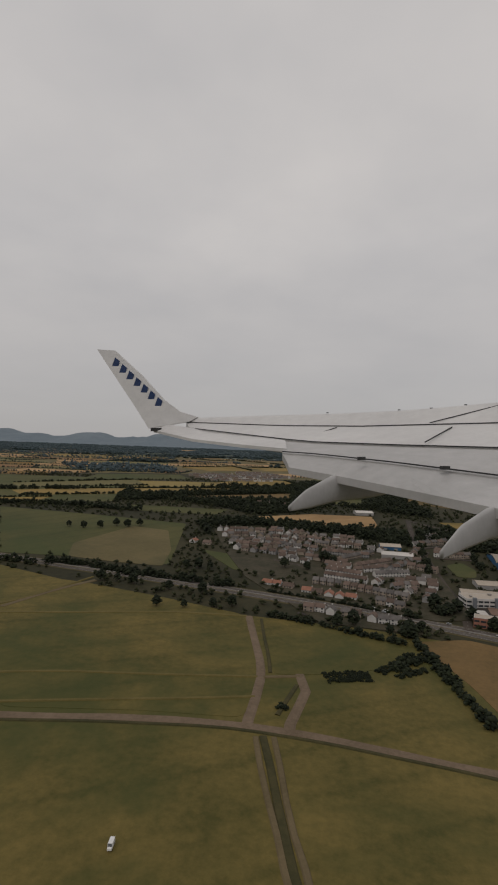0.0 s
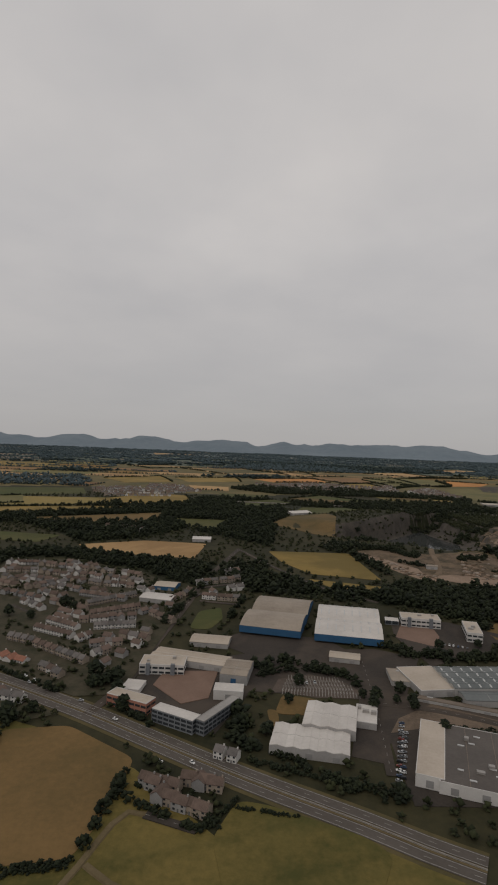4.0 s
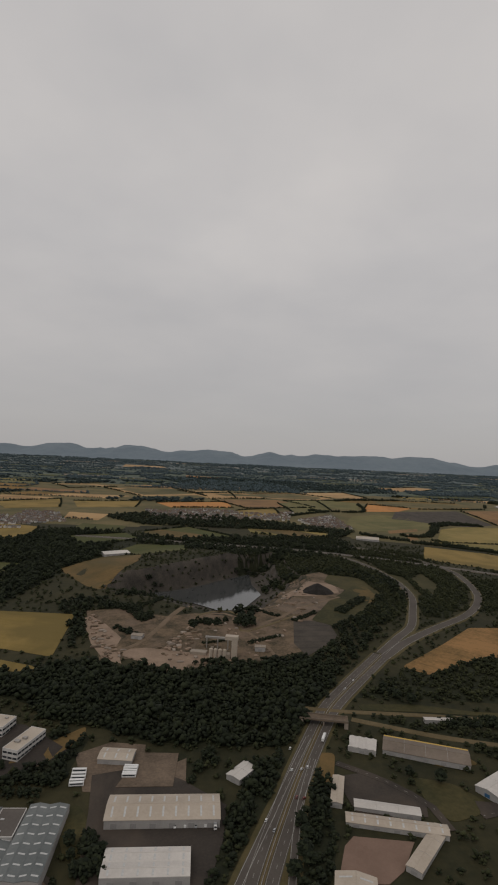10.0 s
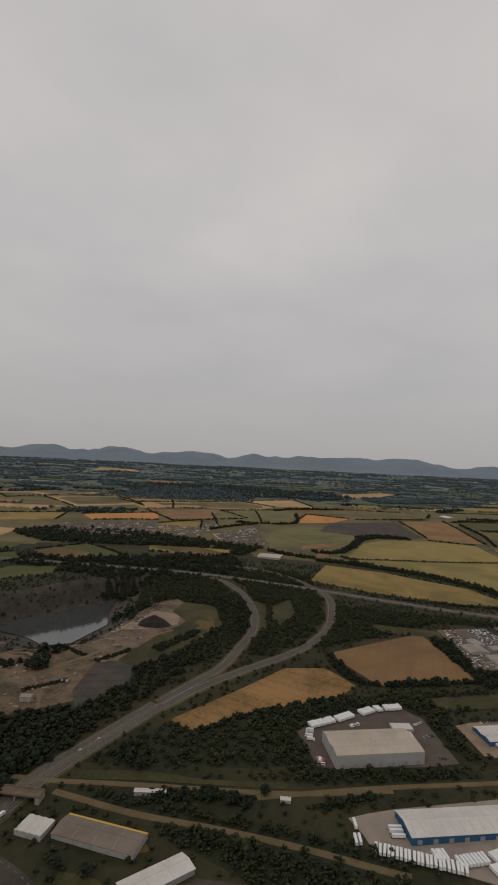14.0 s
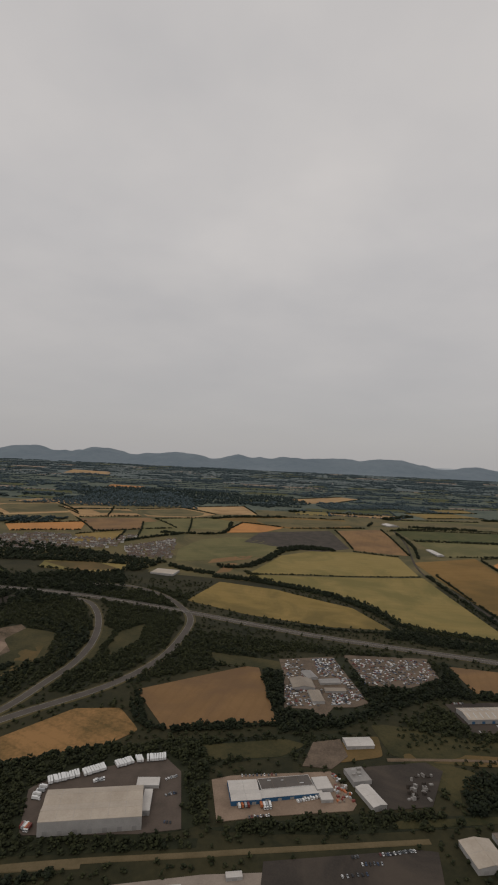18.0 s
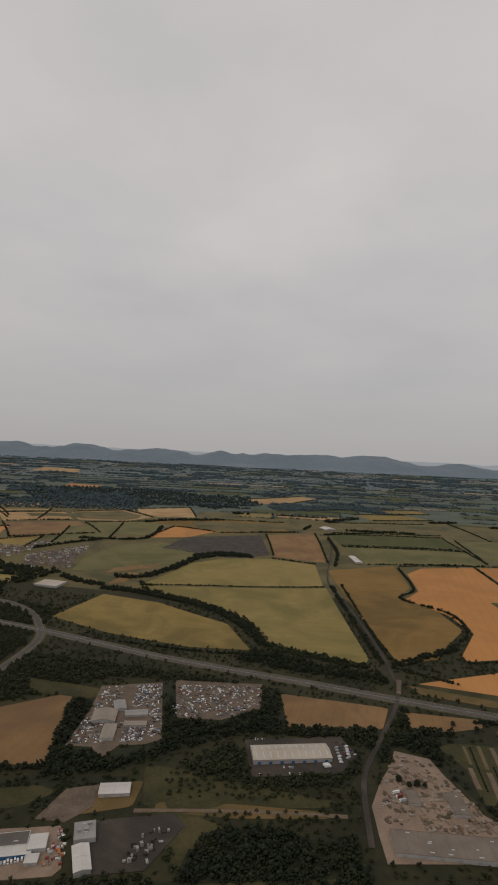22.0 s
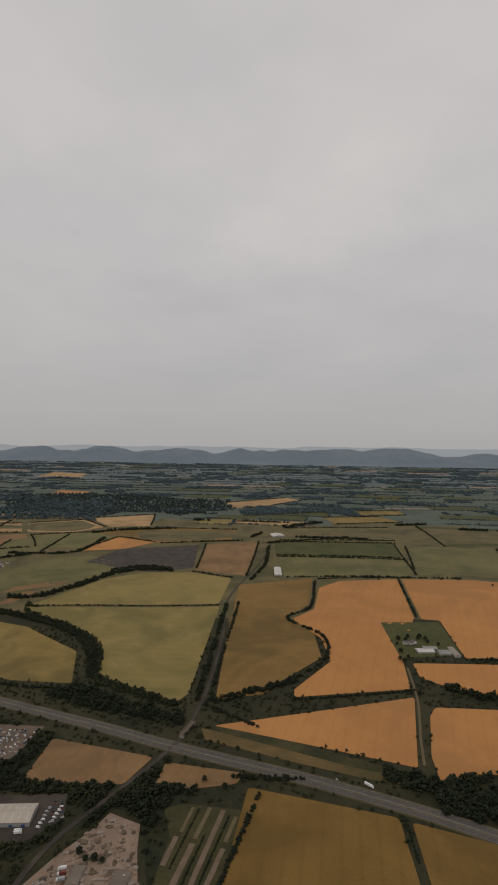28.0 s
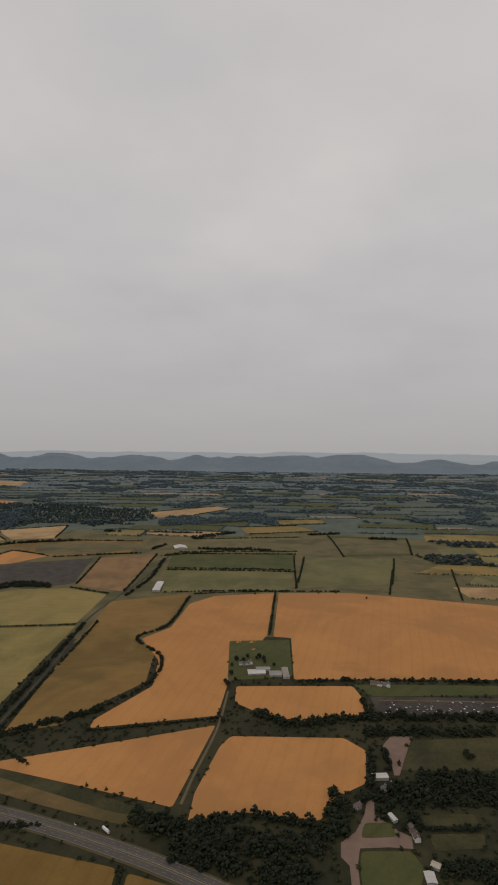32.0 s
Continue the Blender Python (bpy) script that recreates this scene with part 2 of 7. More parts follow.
surface("leaf_young", (0.013, 0.018, 0.008), (0.046, 0.050, 0.020), 0.02, fine=0.9, bump=0.6, island=0.7, gap=0.3)
surface("bark", (0.05, 0.038, 0.028), (0.11, 0.085, 0.06), 0.6)
for key, a, b in (("white", (0.44, 0.41, 0.38), (0.60, 0.565, 0.525)), ("cream", (0.34, 0.285, 0.225), (0.47, 0.405, 0.335)),
                  ("grey", (0.20, 0.19, 0.18), (0.33, 0.31, 0.29)), ("green", (0.096, 0.108, 0.108), (0.165, 0.176, 0.173)),
                  ("dark", (0.072, 0.061, 0.053), (0.120, 0.103, 0.090)), ("tan", (0.20, 0.165, 0.13), (0.33, 0.28, 0.225)),
                  ("brown", (0.115, 0.09, 0.068), (0.20, 0.160, 0.125))):
    surface("roof_" + key, a, b, 0.05, rough=0.55, fine=0.5, bump=0.1, each=0.3)
for key, a, b in (("white", (0.48, 0.46, 0.44), (0.62, 0.60, 0.57)), ("grey", (0.22, 0.215, 0.21), (0.32, 0.31, 0.30)),
                  ("blue", (0.022, 0.075, 0.155), (0.035, 0.110, 0.215)), ("brick", (0.26, 0.11, 0.075), (0.38, 0.18, 0.125)),
                  ("glazed", (0.11, 0.12, 0.135), (0.20, 0.21, 0.22)), ("clad", (0.27, 0.26, 0.25), (0.38, 0.365, 0.35)),
                  ("render", (0.22, 0.18, 0.14), (0.35, 0.29, 0.235))):
    surface("wall_" + key, a, b, 0.08, rough=0.7, fine=0.8, bump=0.1, each=0.3)
surface("tile_brown", (0.080, 0.058, 0.046), (0.158, 0.113, 0.092), 0.3, fine=2.0, each=0.9)
surface("tile_grey", (0.085, 0.078, 0.074), (0.160, 0.145, 0.135), 0.3, fine=2.0, each=0.9)
surface("tile_red", (0.23, 0.105, 0.070), (0.33, 0.165, 0.115), 0.3, fine=2.0, each=0.6)
surface("sky_light", (0.36, 0.365, 0.36), (0.56, 0.56, 0.55), 0.5, rough=0.35, bump=0)
surface("steel", (0.25, 0.235, 0.22), (0.40, 0.38, 0.355), 0.4, rough=0.45, metal=0.4)
surface("rubber", (0.02, 0.02, 0.02), (0.04, 0.04, 0.04), 2.0)
surface("window_dark", (0.02, 0.025, 0.03), (0.05, 0.055, 0.06), 0.5, rough=0.12, bump=0)
for key, a in (("white", (0.72, 0.72, 0.71)), ("silver", (0.36, 0.37, 0.38)), ("black", (0.025, 0.025, 0.028)), ("blue", (0.045, 0.070, 0.125)),
               ("red", (0.19, 0.045, 0.036)), ("grey", (0.12, 0.125, 0.13)), ("orange", (0.42, 0.13, 0.05)), ("green", (0.05, 0.16, 0.11)), ("yellow", (0.5, 0.32, 0.06))):
    surface("paint_" + key, tuple(v * 0.9 for v in a), a, 0.6, rough=0.3, bump=0)


def still_water():
    m = surface("water", (0.040, 0.044, 0.045), (0.065, 0.068, 0.068), 0.02, rough=0.06, fine=0.3, bump=0.05)
    m.node_tree.nodes["Principled BSDF"].inputs["Specular IOR Level"].default_value = 0.6


still_water()

# ---- the lie of the land ----
SHORE = [(536, 1200), (620, 1258), (675, 1335), (746, 1425), (754, 1320), (774, 1240), (740, 1130), (697, 1115), (655, 1150), (600, 1172)]
PIT = [(520, 1190), (612, 1266), (668, 1345), (748, 1440), (764, 1325), (784, 1240), (746, 1120), (695, 1104), (648, 1138), (596, 1160)]
PIT_FLOOR = 8.5
# how far the land swells above or sinks below an even slope, on a grid of 400 by 350 m from (-200, 150)
SWELL = ((-10.1, -19.5, -4.3, -3.1, -1.7, 0, -0, -0.1),
         (-17, -32.4, -9.4, -21.5, -8.6, 2.6, 0, -1.2),
         (-7.2, -8.5, 8, -12.9, -2.8, 18, 0.8, -6.1),
         (-0.6, 3.2, 18.1, 17.7, 1.2, 11.1, 1.5, -1),
         (0, 1, 7, 8.7, -21.9, -31, 4.3, 12.4))


def span(points, p):
    """Distance from the points p (n, 2) to the polyline points."""
    best = np.full(len(p), 1e9)
    for a, b in zip(points[:-1], points[1:]):
        a, b = np.array(a, float), np.array(b, float)
        d = b - a
        f = np.clip(((p - a) @ d) / max(d @ d, 1e-9), 0, 1)
        best = np.minimum(best, np.linalg.norm(p - a - f[:, None] * d, axis=1))
    return best


def inside(poly, p):
    """Which of the points p (n, 2) lie in the polygon."""
    hit = np.zeros(len(p), bool)
    for (x0, y0), (x1, y1) in zip(poly, poly[1:] + poly[:1]):
        if y0 == y1:
            continue
        cut = ((y0 > p[:, 1]) != (y1 > p[:, 1])) & (p[:, 0] < (x1 - x0) * (p[:, 1] - y0) / (y1 - y0) + x0)
        hit ^= cut
    return hit


def slope(p):
    """Height of the open country at the points p (n, 2), without the quarry."""
    z = 3.5 - 0.003 * p[:, 0] + 0.0284 * np.minimum(p[:, 1], 3000) + 0.008 * np.maximum(p[:, 1] - 3000, 0)
    total, swell = np.full(len(p), 0.02), np.zeros(len(p))
    for j, row in enumerate(SWELL):
        for i, up in enumerate(row):
            w = np.exp(-((p[:, 0] + 200 - 400 * i) ** 2 + (p[:, 1] - 150 - 350 * j) ** 2) / 180000)
            total += w
            swell += w * up
    return z + swell / total


def lie(p):
    """Height of the ground at the points p (n, 2)."""
    p = np.asarray(p, float)
    z = slope(p)
    near = (abs(p[:, 0] - 650) < 330) & (abs(p[:, 1] - 1270) < 400)
    if near.any():
        q = p[near]
        # the high ground that the quarry cuts into, along the far shore
        across = np.array((210.0, 235.0)) / math.hypot(210, 235)
        rel = q - np.array((530.0, 1200.0))
        behind, along = rel @ np.array((-across[1], across[0])), rel @ across
        up = np.clip(behind / 9, 0, 1) * np.clip((210 - behind) / 150, 0, 1) * np.clip((along + 80) / 70, 0, 1) * np.clip((330 - along) / 80, 0, 1)
        z[near] += 12 * up * up * (3 - 2 * up)
        far = np.where(inside(PIT, q), 0.0, span(PIT + PIT[:1], q))
        wide = np.where(behind > -8, 14.0, 90.0)
        step = np.clip(1 - far / wide, 0, 1)
        bench = 0.5 * (np.round(step * 3) / 3 + step)
        deep = bench * bench * (3 - 2 * bench)
        z[near] += (PIT_FLOOR - z[near]) * deep
    return z


def gz(x, y):
    return float(lie([(x, y)])[0])


# ---- helpers for building ----
TAKEN, LINES, BOUNDS = [], [], []


def take(poly):
    """Notes that this ground is built on."""
    a = np.array(poly, float)
    TAKEN.append(poly)
    BOUNDS.append((*a.min(0), *a.max(0)))


def free(p, margin=2.0):
    """Which of the points are on no field, yard, road or building."""
    ok = np.ones(len(p), bool)
    lo, hi = p.min(0), p.max(0)
    if BOUNDS:
        b = np.array(BOUNDS)
        for i in np.nonzero((b[:, 2] >= lo[0]) & (b[:, 3] >= lo[1]) & (b[:, 0] <= hi[0]) & (b[:, 1] <= hi[1]))[0]:
            ok &= ~inside(TAKEN[i], p)
    for line, half in LINES:
        a = np.array(line)
        if (a.max(0) + half < lo).any() or (a.min(0) - half > hi).any():
            continue
        ok &= span(line, p) > half + margin
    return ok


def fill(name, verts, faces, material, smooth=False):
    me = bpy.data.meshes.new(name)
    me.from_pydata([tuple(v) for v in verts], [], faces)
    me.materials.append(MATS[material])
    if smooth:
        me.polygons.foreach_set("use_smooth", [True] * len(me.polygons))
    me.update()
    return me


def part(name, mesh, parent, label="", at=None):
    ob = new(name, mesh)
    ob.parent = parent
    if at is not None:
        ob.matrix_basis = at
    if label:
        ob["label"] = label
    return ob


def base(name, x, y, turn, label, category, group="", sink=0.0):
    ob = new(name)
    ob.matrix_world = pose(x, y, gz(x, y) - sink, 0, 0, turn)
    return tagged(ob, label, category, group)


def box(x0, y0, z0, x1, y1, z1):
    v = [(x, y, z) for z in (z0, z1) for x, y in ((x0, y0), (x1, y0), (x1, y1), (x0, y1))]
    return v, [(3, 2, 1, 0), (4, 5, 6, 7), (0, 1, 5, 4), (1, 2, 6, 5), (2, 3, 7, 6), (3, 0, 4, 7)]


def merge(*pieces):
    verts, faces = [], []
    for v, f in pieces:
        n = len(verts)
        verts += list(v)
        faces += [tuple(i + n for i in q) for q in f]
    return verts, faces


BOXES = {}


def block(name, dims, material, parent, x, y, z, label="", turn=0, tilt=0):
    """A box part of that size, standing on z, slightly bevelled at the top; alike ones share a mesh."""
    key = (name, tuple(round(d, 2) for d in dims), material)
    if key not in BOXES:
        w, d, h = dims
        e = min(dims) * 0.08
        v, f = box(-w / 2, -d / 2, 0, w / 2, d / 2, h - e)
        v = v[:4] + v[4:] + [(sx * (w / 2 - e), sy * (d / 2 - e), h) for sx, sy in ((-1, -1), (1, -1), (1, 1), (-1, 1))]
        f = [f[0]] + f[2:] + [(4, 5, 9, 8), (5, 6, 10, 9), (6, 7, 11, 10), (7, 4, 8, 11), (8, 9, 10, 11)]
        BOXES[key] = fill(name, v, f, material)
    return part(name, BOXES[key], parent, label, pose(x, y, z, tilt, 0, turn))


# ---- ground ----
def lay_ground():
    def lines(lo, hi, near_lo, near_hi, a, b):
        return np.unique(np.concatenate([np.arange(lo, near_lo, 90.0), np.arange(near_lo, a, 30), np.arange(a, b, 7), np.arange(b, near_hi, 30), np.arange(near_hi, hi, 90)]))
    xs = lines(-6800, 9400, -500, 2800, 430, 930)
    ys = lines(-900, 10800, 100, 2500, 1030, 1520)
    gx, gy = np.meshgrid(xs, ys)
    p = np.c_[gx.ravel(), gy.ravel()]
    z = lie(p)
    n = len(xs)
    i = np.arange(len(p)).reshape(len(ys), n)
    quads = np.stack([i[:-1, :-1], i[:-1, 1:], i[1:, 1:], i[1:, :-1]], -1).reshape(-1, 4)
    me = bpy.data.meshes.new("ground")
    me.from_pydata(np.c_[p, z].tolist(), [], quads.tolist())
    me.materials.append(MATS["ground"])
    me.materials.append(MATS["rock"])
    me.polygons.foreach_set("use_smooth", [True] * len(me.polygons))
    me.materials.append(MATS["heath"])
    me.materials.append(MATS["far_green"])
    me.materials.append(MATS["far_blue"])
    # bare rock in the quarry, open grassland and country farther off tinted for haze
    deep_cut = ((p[:, 1] < 2000) & (z < slope(p) - 0.8))[quads].any(1)
    fine_grid = (np.ptp(p[quads, 0], axis=1) < 10) & (np.ptp(p[quads, 1], axis=1) < 10)
    steep = (np.ptp(z[quads], axis=1) > 2.0) & fine_grid
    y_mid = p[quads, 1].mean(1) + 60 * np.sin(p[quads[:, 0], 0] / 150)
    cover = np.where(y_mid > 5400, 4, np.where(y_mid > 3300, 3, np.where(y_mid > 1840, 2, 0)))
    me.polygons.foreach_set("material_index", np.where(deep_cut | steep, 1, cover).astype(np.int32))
    me.update()
    tagged(new("ground", me), "rough olive grassland rising gently to the hills", "ground", kind="structure")


lay_ground()
take(PIT)
COUNT = {"field": 0, "yard": 0, "road": 0}
FIELD_LABELS = {"heath": "brown-olive rough grass mound", "stubble": "haze-paled far stubble field", "meadow": "mown dry yellow-green airfield meadow", "pasture": "green grazing pasture", "dry": "dry brown rough grass field", "rough": "dark rough grass with weeds",
                "straw": "pale ripe straw-coloured cereal field", "straw_old": "patchy brown and gold stubble field", "gold": "golden ripening cereal field",
                "barley": "yellow-green barley field", "olive": "olive green crop field", "tan": "tan brown harvested field",
                "wheat": "orange ripe wheat field with faint tramlines", "far_green": "haze-tinted green far pasture", "far_blue": "haze-tinted blue-green distant pasture", "umber": "brown-olive crop field", "ochre": "dark ochre crop field with tramlines", "slag": "dark grey tipped spoil ground"}


def sheet(name, material, poly, low, high, label, category, step=40.0):
    """A thin slab over the polygon, which follows the lie of the land."""
    area = sum(a[0] * b[1] - b[0] * a[1] for a, b in zip(poly, poly[1:] + poly[:1]))
    ring = poly if area > 0 else poly[::-1]
    if any(430 < x < 900 and 1080 < y < 1480 for x, y in poly):
        step = min(step, 10.0)
    bm = bmesh.new()
    top = bm.faces.new([bm.verts.new((x, y, 0)) for x, y in ring])
    bmesh.ops.triangulate(bm, faces=[top])
    for _ in range(7):
        long = [e for e in bm.edges if e.calc_length() > step]
        if not long or ring[0][1] > 2600 or len(bm.faces) > 9000:
            break
        bmesh.ops.subdivide_edges(bm, edges=long, cuts=1)
        bmesh.ops.triangulate(bm, faces=[f for f in bm.faces if len(f.verts) > 3])
    rim = [e for e in bm.edges if len(e.link_faces) == 1]
    skirt = bmesh.ops.extrude_edge_only(bm, edges=rim)
    down = {v for v in skirt["geom"] if isinstance(v, bmesh.types.BMVert)}
    verts = list(bm.verts)
    for v, z in zip(verts, lie([v.co[:2] for v in verts])):
        v.co.z = z + (low if v in down else high)
    me = bpy.data.meshes.new(name)
    bm.to_mesh(me)
    bm.free()
    me.materials.append(MATS[material])
    return tagged(new(name, me), label, category, kind="structure")


def rounded(poly, turns=2):
    """The polygon with its corners softened."""
    for _ in range(turns):
        made = []
        for a, b, c in zip(poly[-1:] + poly[:-1], poly, poly[1:] + poly[:1]):
            r1 = min(0.2, 4 / max(1, math.dist(a, b)))
            r2 = min(0.2, 4 / max(1, math.dist(b, c)))
            made += [(b[0] + (a[0] - b[0]) * r1, b[1] + (a[1] - b[1]) * r1), (b[0] + (c[0] - b[0]) * r2, b[1] + (c[1] - b[1]) * r2)]
        poly = made
    return poly


def field(kind, poly):
    COUNT["field"] += 1
    take(poly)
    return sheet("field", kind, rounded(poly, 2), -0.6, 0.3 + 0.004 * (COUNT["field"] % 40), FIELD_LABELS[kind], "field")


YARD_LABELS = {"tarmac": "worn grey tarmac yard", "parking": "brown-grey marked car park", "concrete": "pale concrete lorry yard", "paving": "pinkish paved forecourt",
               "sand": "pale sandy gravel yard", "dirt": "brown bare earth yard", "slag": "dark spoil ground", "quarry_floor": "churned brown quarry floor", "garden": "house gardens of grass and soil"}


def yard(kind, poly):
    COUNT["yard"] += 1
    if kind != "garden":
        take(poly)
    return sheet("yard", kind, poly, -0.6, 0.16 + 0.02 * (COUNT["yard"] % 40), YARD_LABELS[kind], "yard", 9.0 if kind in ("quarry_floor", "sand", "slag") else 30.0)


def smooth_line(points, step=14.0):
    """Points along a smooth curve through the given ones."""
    p = [np.array(q, float) for q in points]
    p = [2 * p[0] - p[1]] + p + [2 * p[-1] - p[-2]]
    made = []
    for a, b, c, d in zip(p, p[1:], p[2:], p[3:]):
        n = max(1, int(np.linalg.norm(c - b) / step))
        for i in range(n):
            t = i / n
            made.append(0.5 * (2 * b + (c - a) * t + (2 * a - 5 * b + 4 * c - d) * t * t + (3 * b - a - 3 * c + d) * t ** 3))
    made.append(p[-2])
    return np.array(made)


def sides(line):
    d = np.gradient(line, axis=0)
    d /= np.linalg.norm(d, axis=1)[:, None]
    return np.c_[-d[:, 1], d[:, 0]]


def ribbon(line, off0, off1, low, high, bank=0.0):
    n = sides(line)
    v, f = [], []
    s = math.copysign(bank, off1 - off0)
    worn = np.array([noise.noise(Vector((x / 17, y / 17, 0.3))) for x, y in line])[:, None] * bank * 0.5
    rows = [line + n * (off0 + worn), line + n * (off1 + worn * 0.6)]
    for r in rows:
        z = lie(r)
        v += [(x, y, h + high) for (x, y), h in zip(r, z)]
    m = len(line)
    for r in (rows[0] - n * s, rows[1] + n * s):
        z = lie(r)
        v += [(x, y, h + low) for (x, y), h in zip(r, z)]
    for i in range(m - 1):
        f += [(i, i + 1, m + i + 1, m + i), (2 * m + i, 2 * m + i + 1, i + 1, i), (m + i, m + i + 1, 3 * m + i + 1, 3 * m + i)]
    if off1 > off0:
        f = [q[::-1] for q in f]
    return v, f


def dashes(line, off, wide, length, gap, high):
    n = sides(line)
    step = np.r_[0, np.cumsum(np.linalg.norm(np.diff(line, axis=0), axis=1))]
    pieces, s = [], 0.0
    while s + length < step[-1]:
        q = [np.array([np.interp(u, step, line[:, k] + n[:, k] * off) for k in (0, 1)]) for u in (s, s + length)]
        d = q[1] - q[0]
        d /= max(np.linalg.norm(d), 1e-6)
        w = np.array((-d[1], d[0])) * wide / 2
        corners = np.array([q[0] - w, q[1] - w, q[1] + w, q[0] + w])
        z = lie(corners)
        pieces.append(([(x, y, h + high) for (x, y), h in zip(corners, z)], [(0, 1, 2, 3)]))
        s += length + gap
    return merge(*pieces)


ROAD_LABELS = {"dual": "grey dual carriageway with grass verges", "motorway": "grey motorway with a central reserve", "slip": "curving grey motorway slip road",
               "street": "narrow grey tarmac street", "lane": "narrow country lane", "track": "brown dirt track", "path": "pale trodden grass path", "mown": "pale mown strip in the grass", "ditch": "dark overgrown drainage ditch or painted shade strip"}


def road(kind, width, points):
    COUNT["road"] += 1
    line = smooth_line(points)
    half = width / 2
    lift = 0.42 + 0.013 * (COUNT["road"] % 40)
    LINES.append(([tuple(q) for q in line], half))
    surf = {"track": "track_dirt", "path": "path_dirt", "ditch": "rough", "mown": "mown_grass"}.get(kind, "motorway_asphalt" if kind in ("dual", "motorway", "slip") else "tarmac")
    if kind in ("dual", "motorway"):
        ob = tagged(new("road", fill("road", *ribbon(line, -half - 3, half + 3, -0.8, lift - 0.3), "verge")), ROAD_LABELS[kind], "road", kind="structure")
        for a, b in ((-half, -2.0), (2.0, half)):
            part("carriageway", fill("carriageway", *ribbon(line, a, b, -0.5, lift), surf), ob, "grey asphalt carriageway")
        part("central_reserve", fill("central_reserve", *ribbon(line, -1.6, 1.6, -0.5, lift - 0.05), "path_dirt"), ob, "dry central reserve")
        part("safety_barrier", fill("safety_barrier", *ribbon(line, -0.15, 0.15, 0.3, lift + 0.75), "steel"), ob, "steel safety barrier")
        marks = [dashes(line, s * (half + 2) / 2, 0.22, 4, 8, lift + 0.03) for s in (-1, 1)]
        if width > 28:
            marks += [dashes(line, s * (2 + (half - 2) * 0.75), 0.22, 4, 8, lift + 0.03) for s in (-1, 1)]
        part("lane_marking", fill("lane_marking", *merge(*marks), "road_paint"), ob, "broken white lane lines")
        for off in (-half + 0.8, -2.6, 2.6, half - 0.8):
            part("edge_line", fill("edge_line", *ribbon(line, off - 0.12, off + 0.12, lift - 0.1, lift + 0.03), "road_paint"), ob, "white edge line")
        return ob
    name = "ditch" if kind == "ditch" else "road"
    soft = kind in ("track", "path", "ditch", "mown")
    ob = tagged(new(name, fill(name, *ribbon(line, -half, half, -0.1 if soft else -0.5, lift, (1.4 if kind == "track" else 0.7) if soft else 0.0), surf)), ROAD_LABELS[kind], name, kind="structure")
    if kind == "slip":
        part("verge", fill("verge", *ribbon(line, -half - 3.5, half + 3.5, -0.1, lift - 0.12, 1.0), "verge"), ob, "dry grass verge")
        for off in (-half + 0.6, half - 0.6):
            part("edge_line", fill("edge_line", *ribbon(line, off - 0.18, off + 0.18, lift - 0.1, lift + 0.03), "road_paint"), ob, "white edge line")
    elif kind == "street":
        part("lane_marking", fill("lane_marking", *dashes(line, 0, 0.2, 3, 6, lift + 0.03), "road_paint"), ob, "broken white centre line")
    return ob


def bay_lines(points):
    """White lines between parking bays on both sides of a row."""
    line = smooth_line(points, 8.0)
    tagged(new("bay_markings", fill("bay_markings", *dashes(line, 0, 9.6, 0.32, 2.2, 1.0), "road_paint")), "white painted lines between parking bays", "road marking", kind="structure")


# ---- trees ----
def lump(rng, x, y, z, r):
    """A small faceted clump of leaves."""
    v = []
    for d in ((1, 0, 0), (-1, 0, 0), (0, 1, 0), (0, -1, 0), (0, 0, 1), (0, 0, -1)):
        s = r * rng.uniform(0.7, 1.25)
        j = rng.normal(0, 0.22, 3) * r
        v.append((x + d[0] * s + j[0], y + d[1] * s + j[1], z + d[2] * s * 0.8 + j[2]))
    return np.array(v)


LUMP_FACES = np.array([(0, 2, 4), (2, 1, 4), (1, 3, 4), (3, 0, 4), (2, 0, 5), (1, 2, 5), (3, 1, 5), (0, 3, 5)])


def crown(seed, clumps, spread=1.0):
    """Leaf clumps of a crown one unit high and about one wide, standing on 0."""
    rng = np.random.default_rng(seed)
    v = []
    for i in range(clumps):
        a = i * 2.399 + rng.uniform(-0.5, 0.5)
        u = (i + 0.5) / clumps
        h = 0.16 + 0.74 * u
        r = 0.44 * spread * math.sin(math.pi * min(0.98, 0.22 + 0.78 * u)) ** 0.7 * rng.uniform(0.65, 1.1)
        v.append(lump(rng, r * math.cos(a), r * math.sin(a), h, rng.uniform(0.15, 0.25) * (1 if clumps > 10 else 1.2 if clumps > 7 else 1.5 if clumps > 5 else 1.9)))
    f = (LUMP_FACES[None] + 6 * np.arange(clumps)[:, None, None]).reshape(-1, 3)
    return np.concatenate(v), f


CROWNS = {n: [crown(10 * n + k, n) for k in range(6)] for n in (34, 14, 10, 7, 4)}


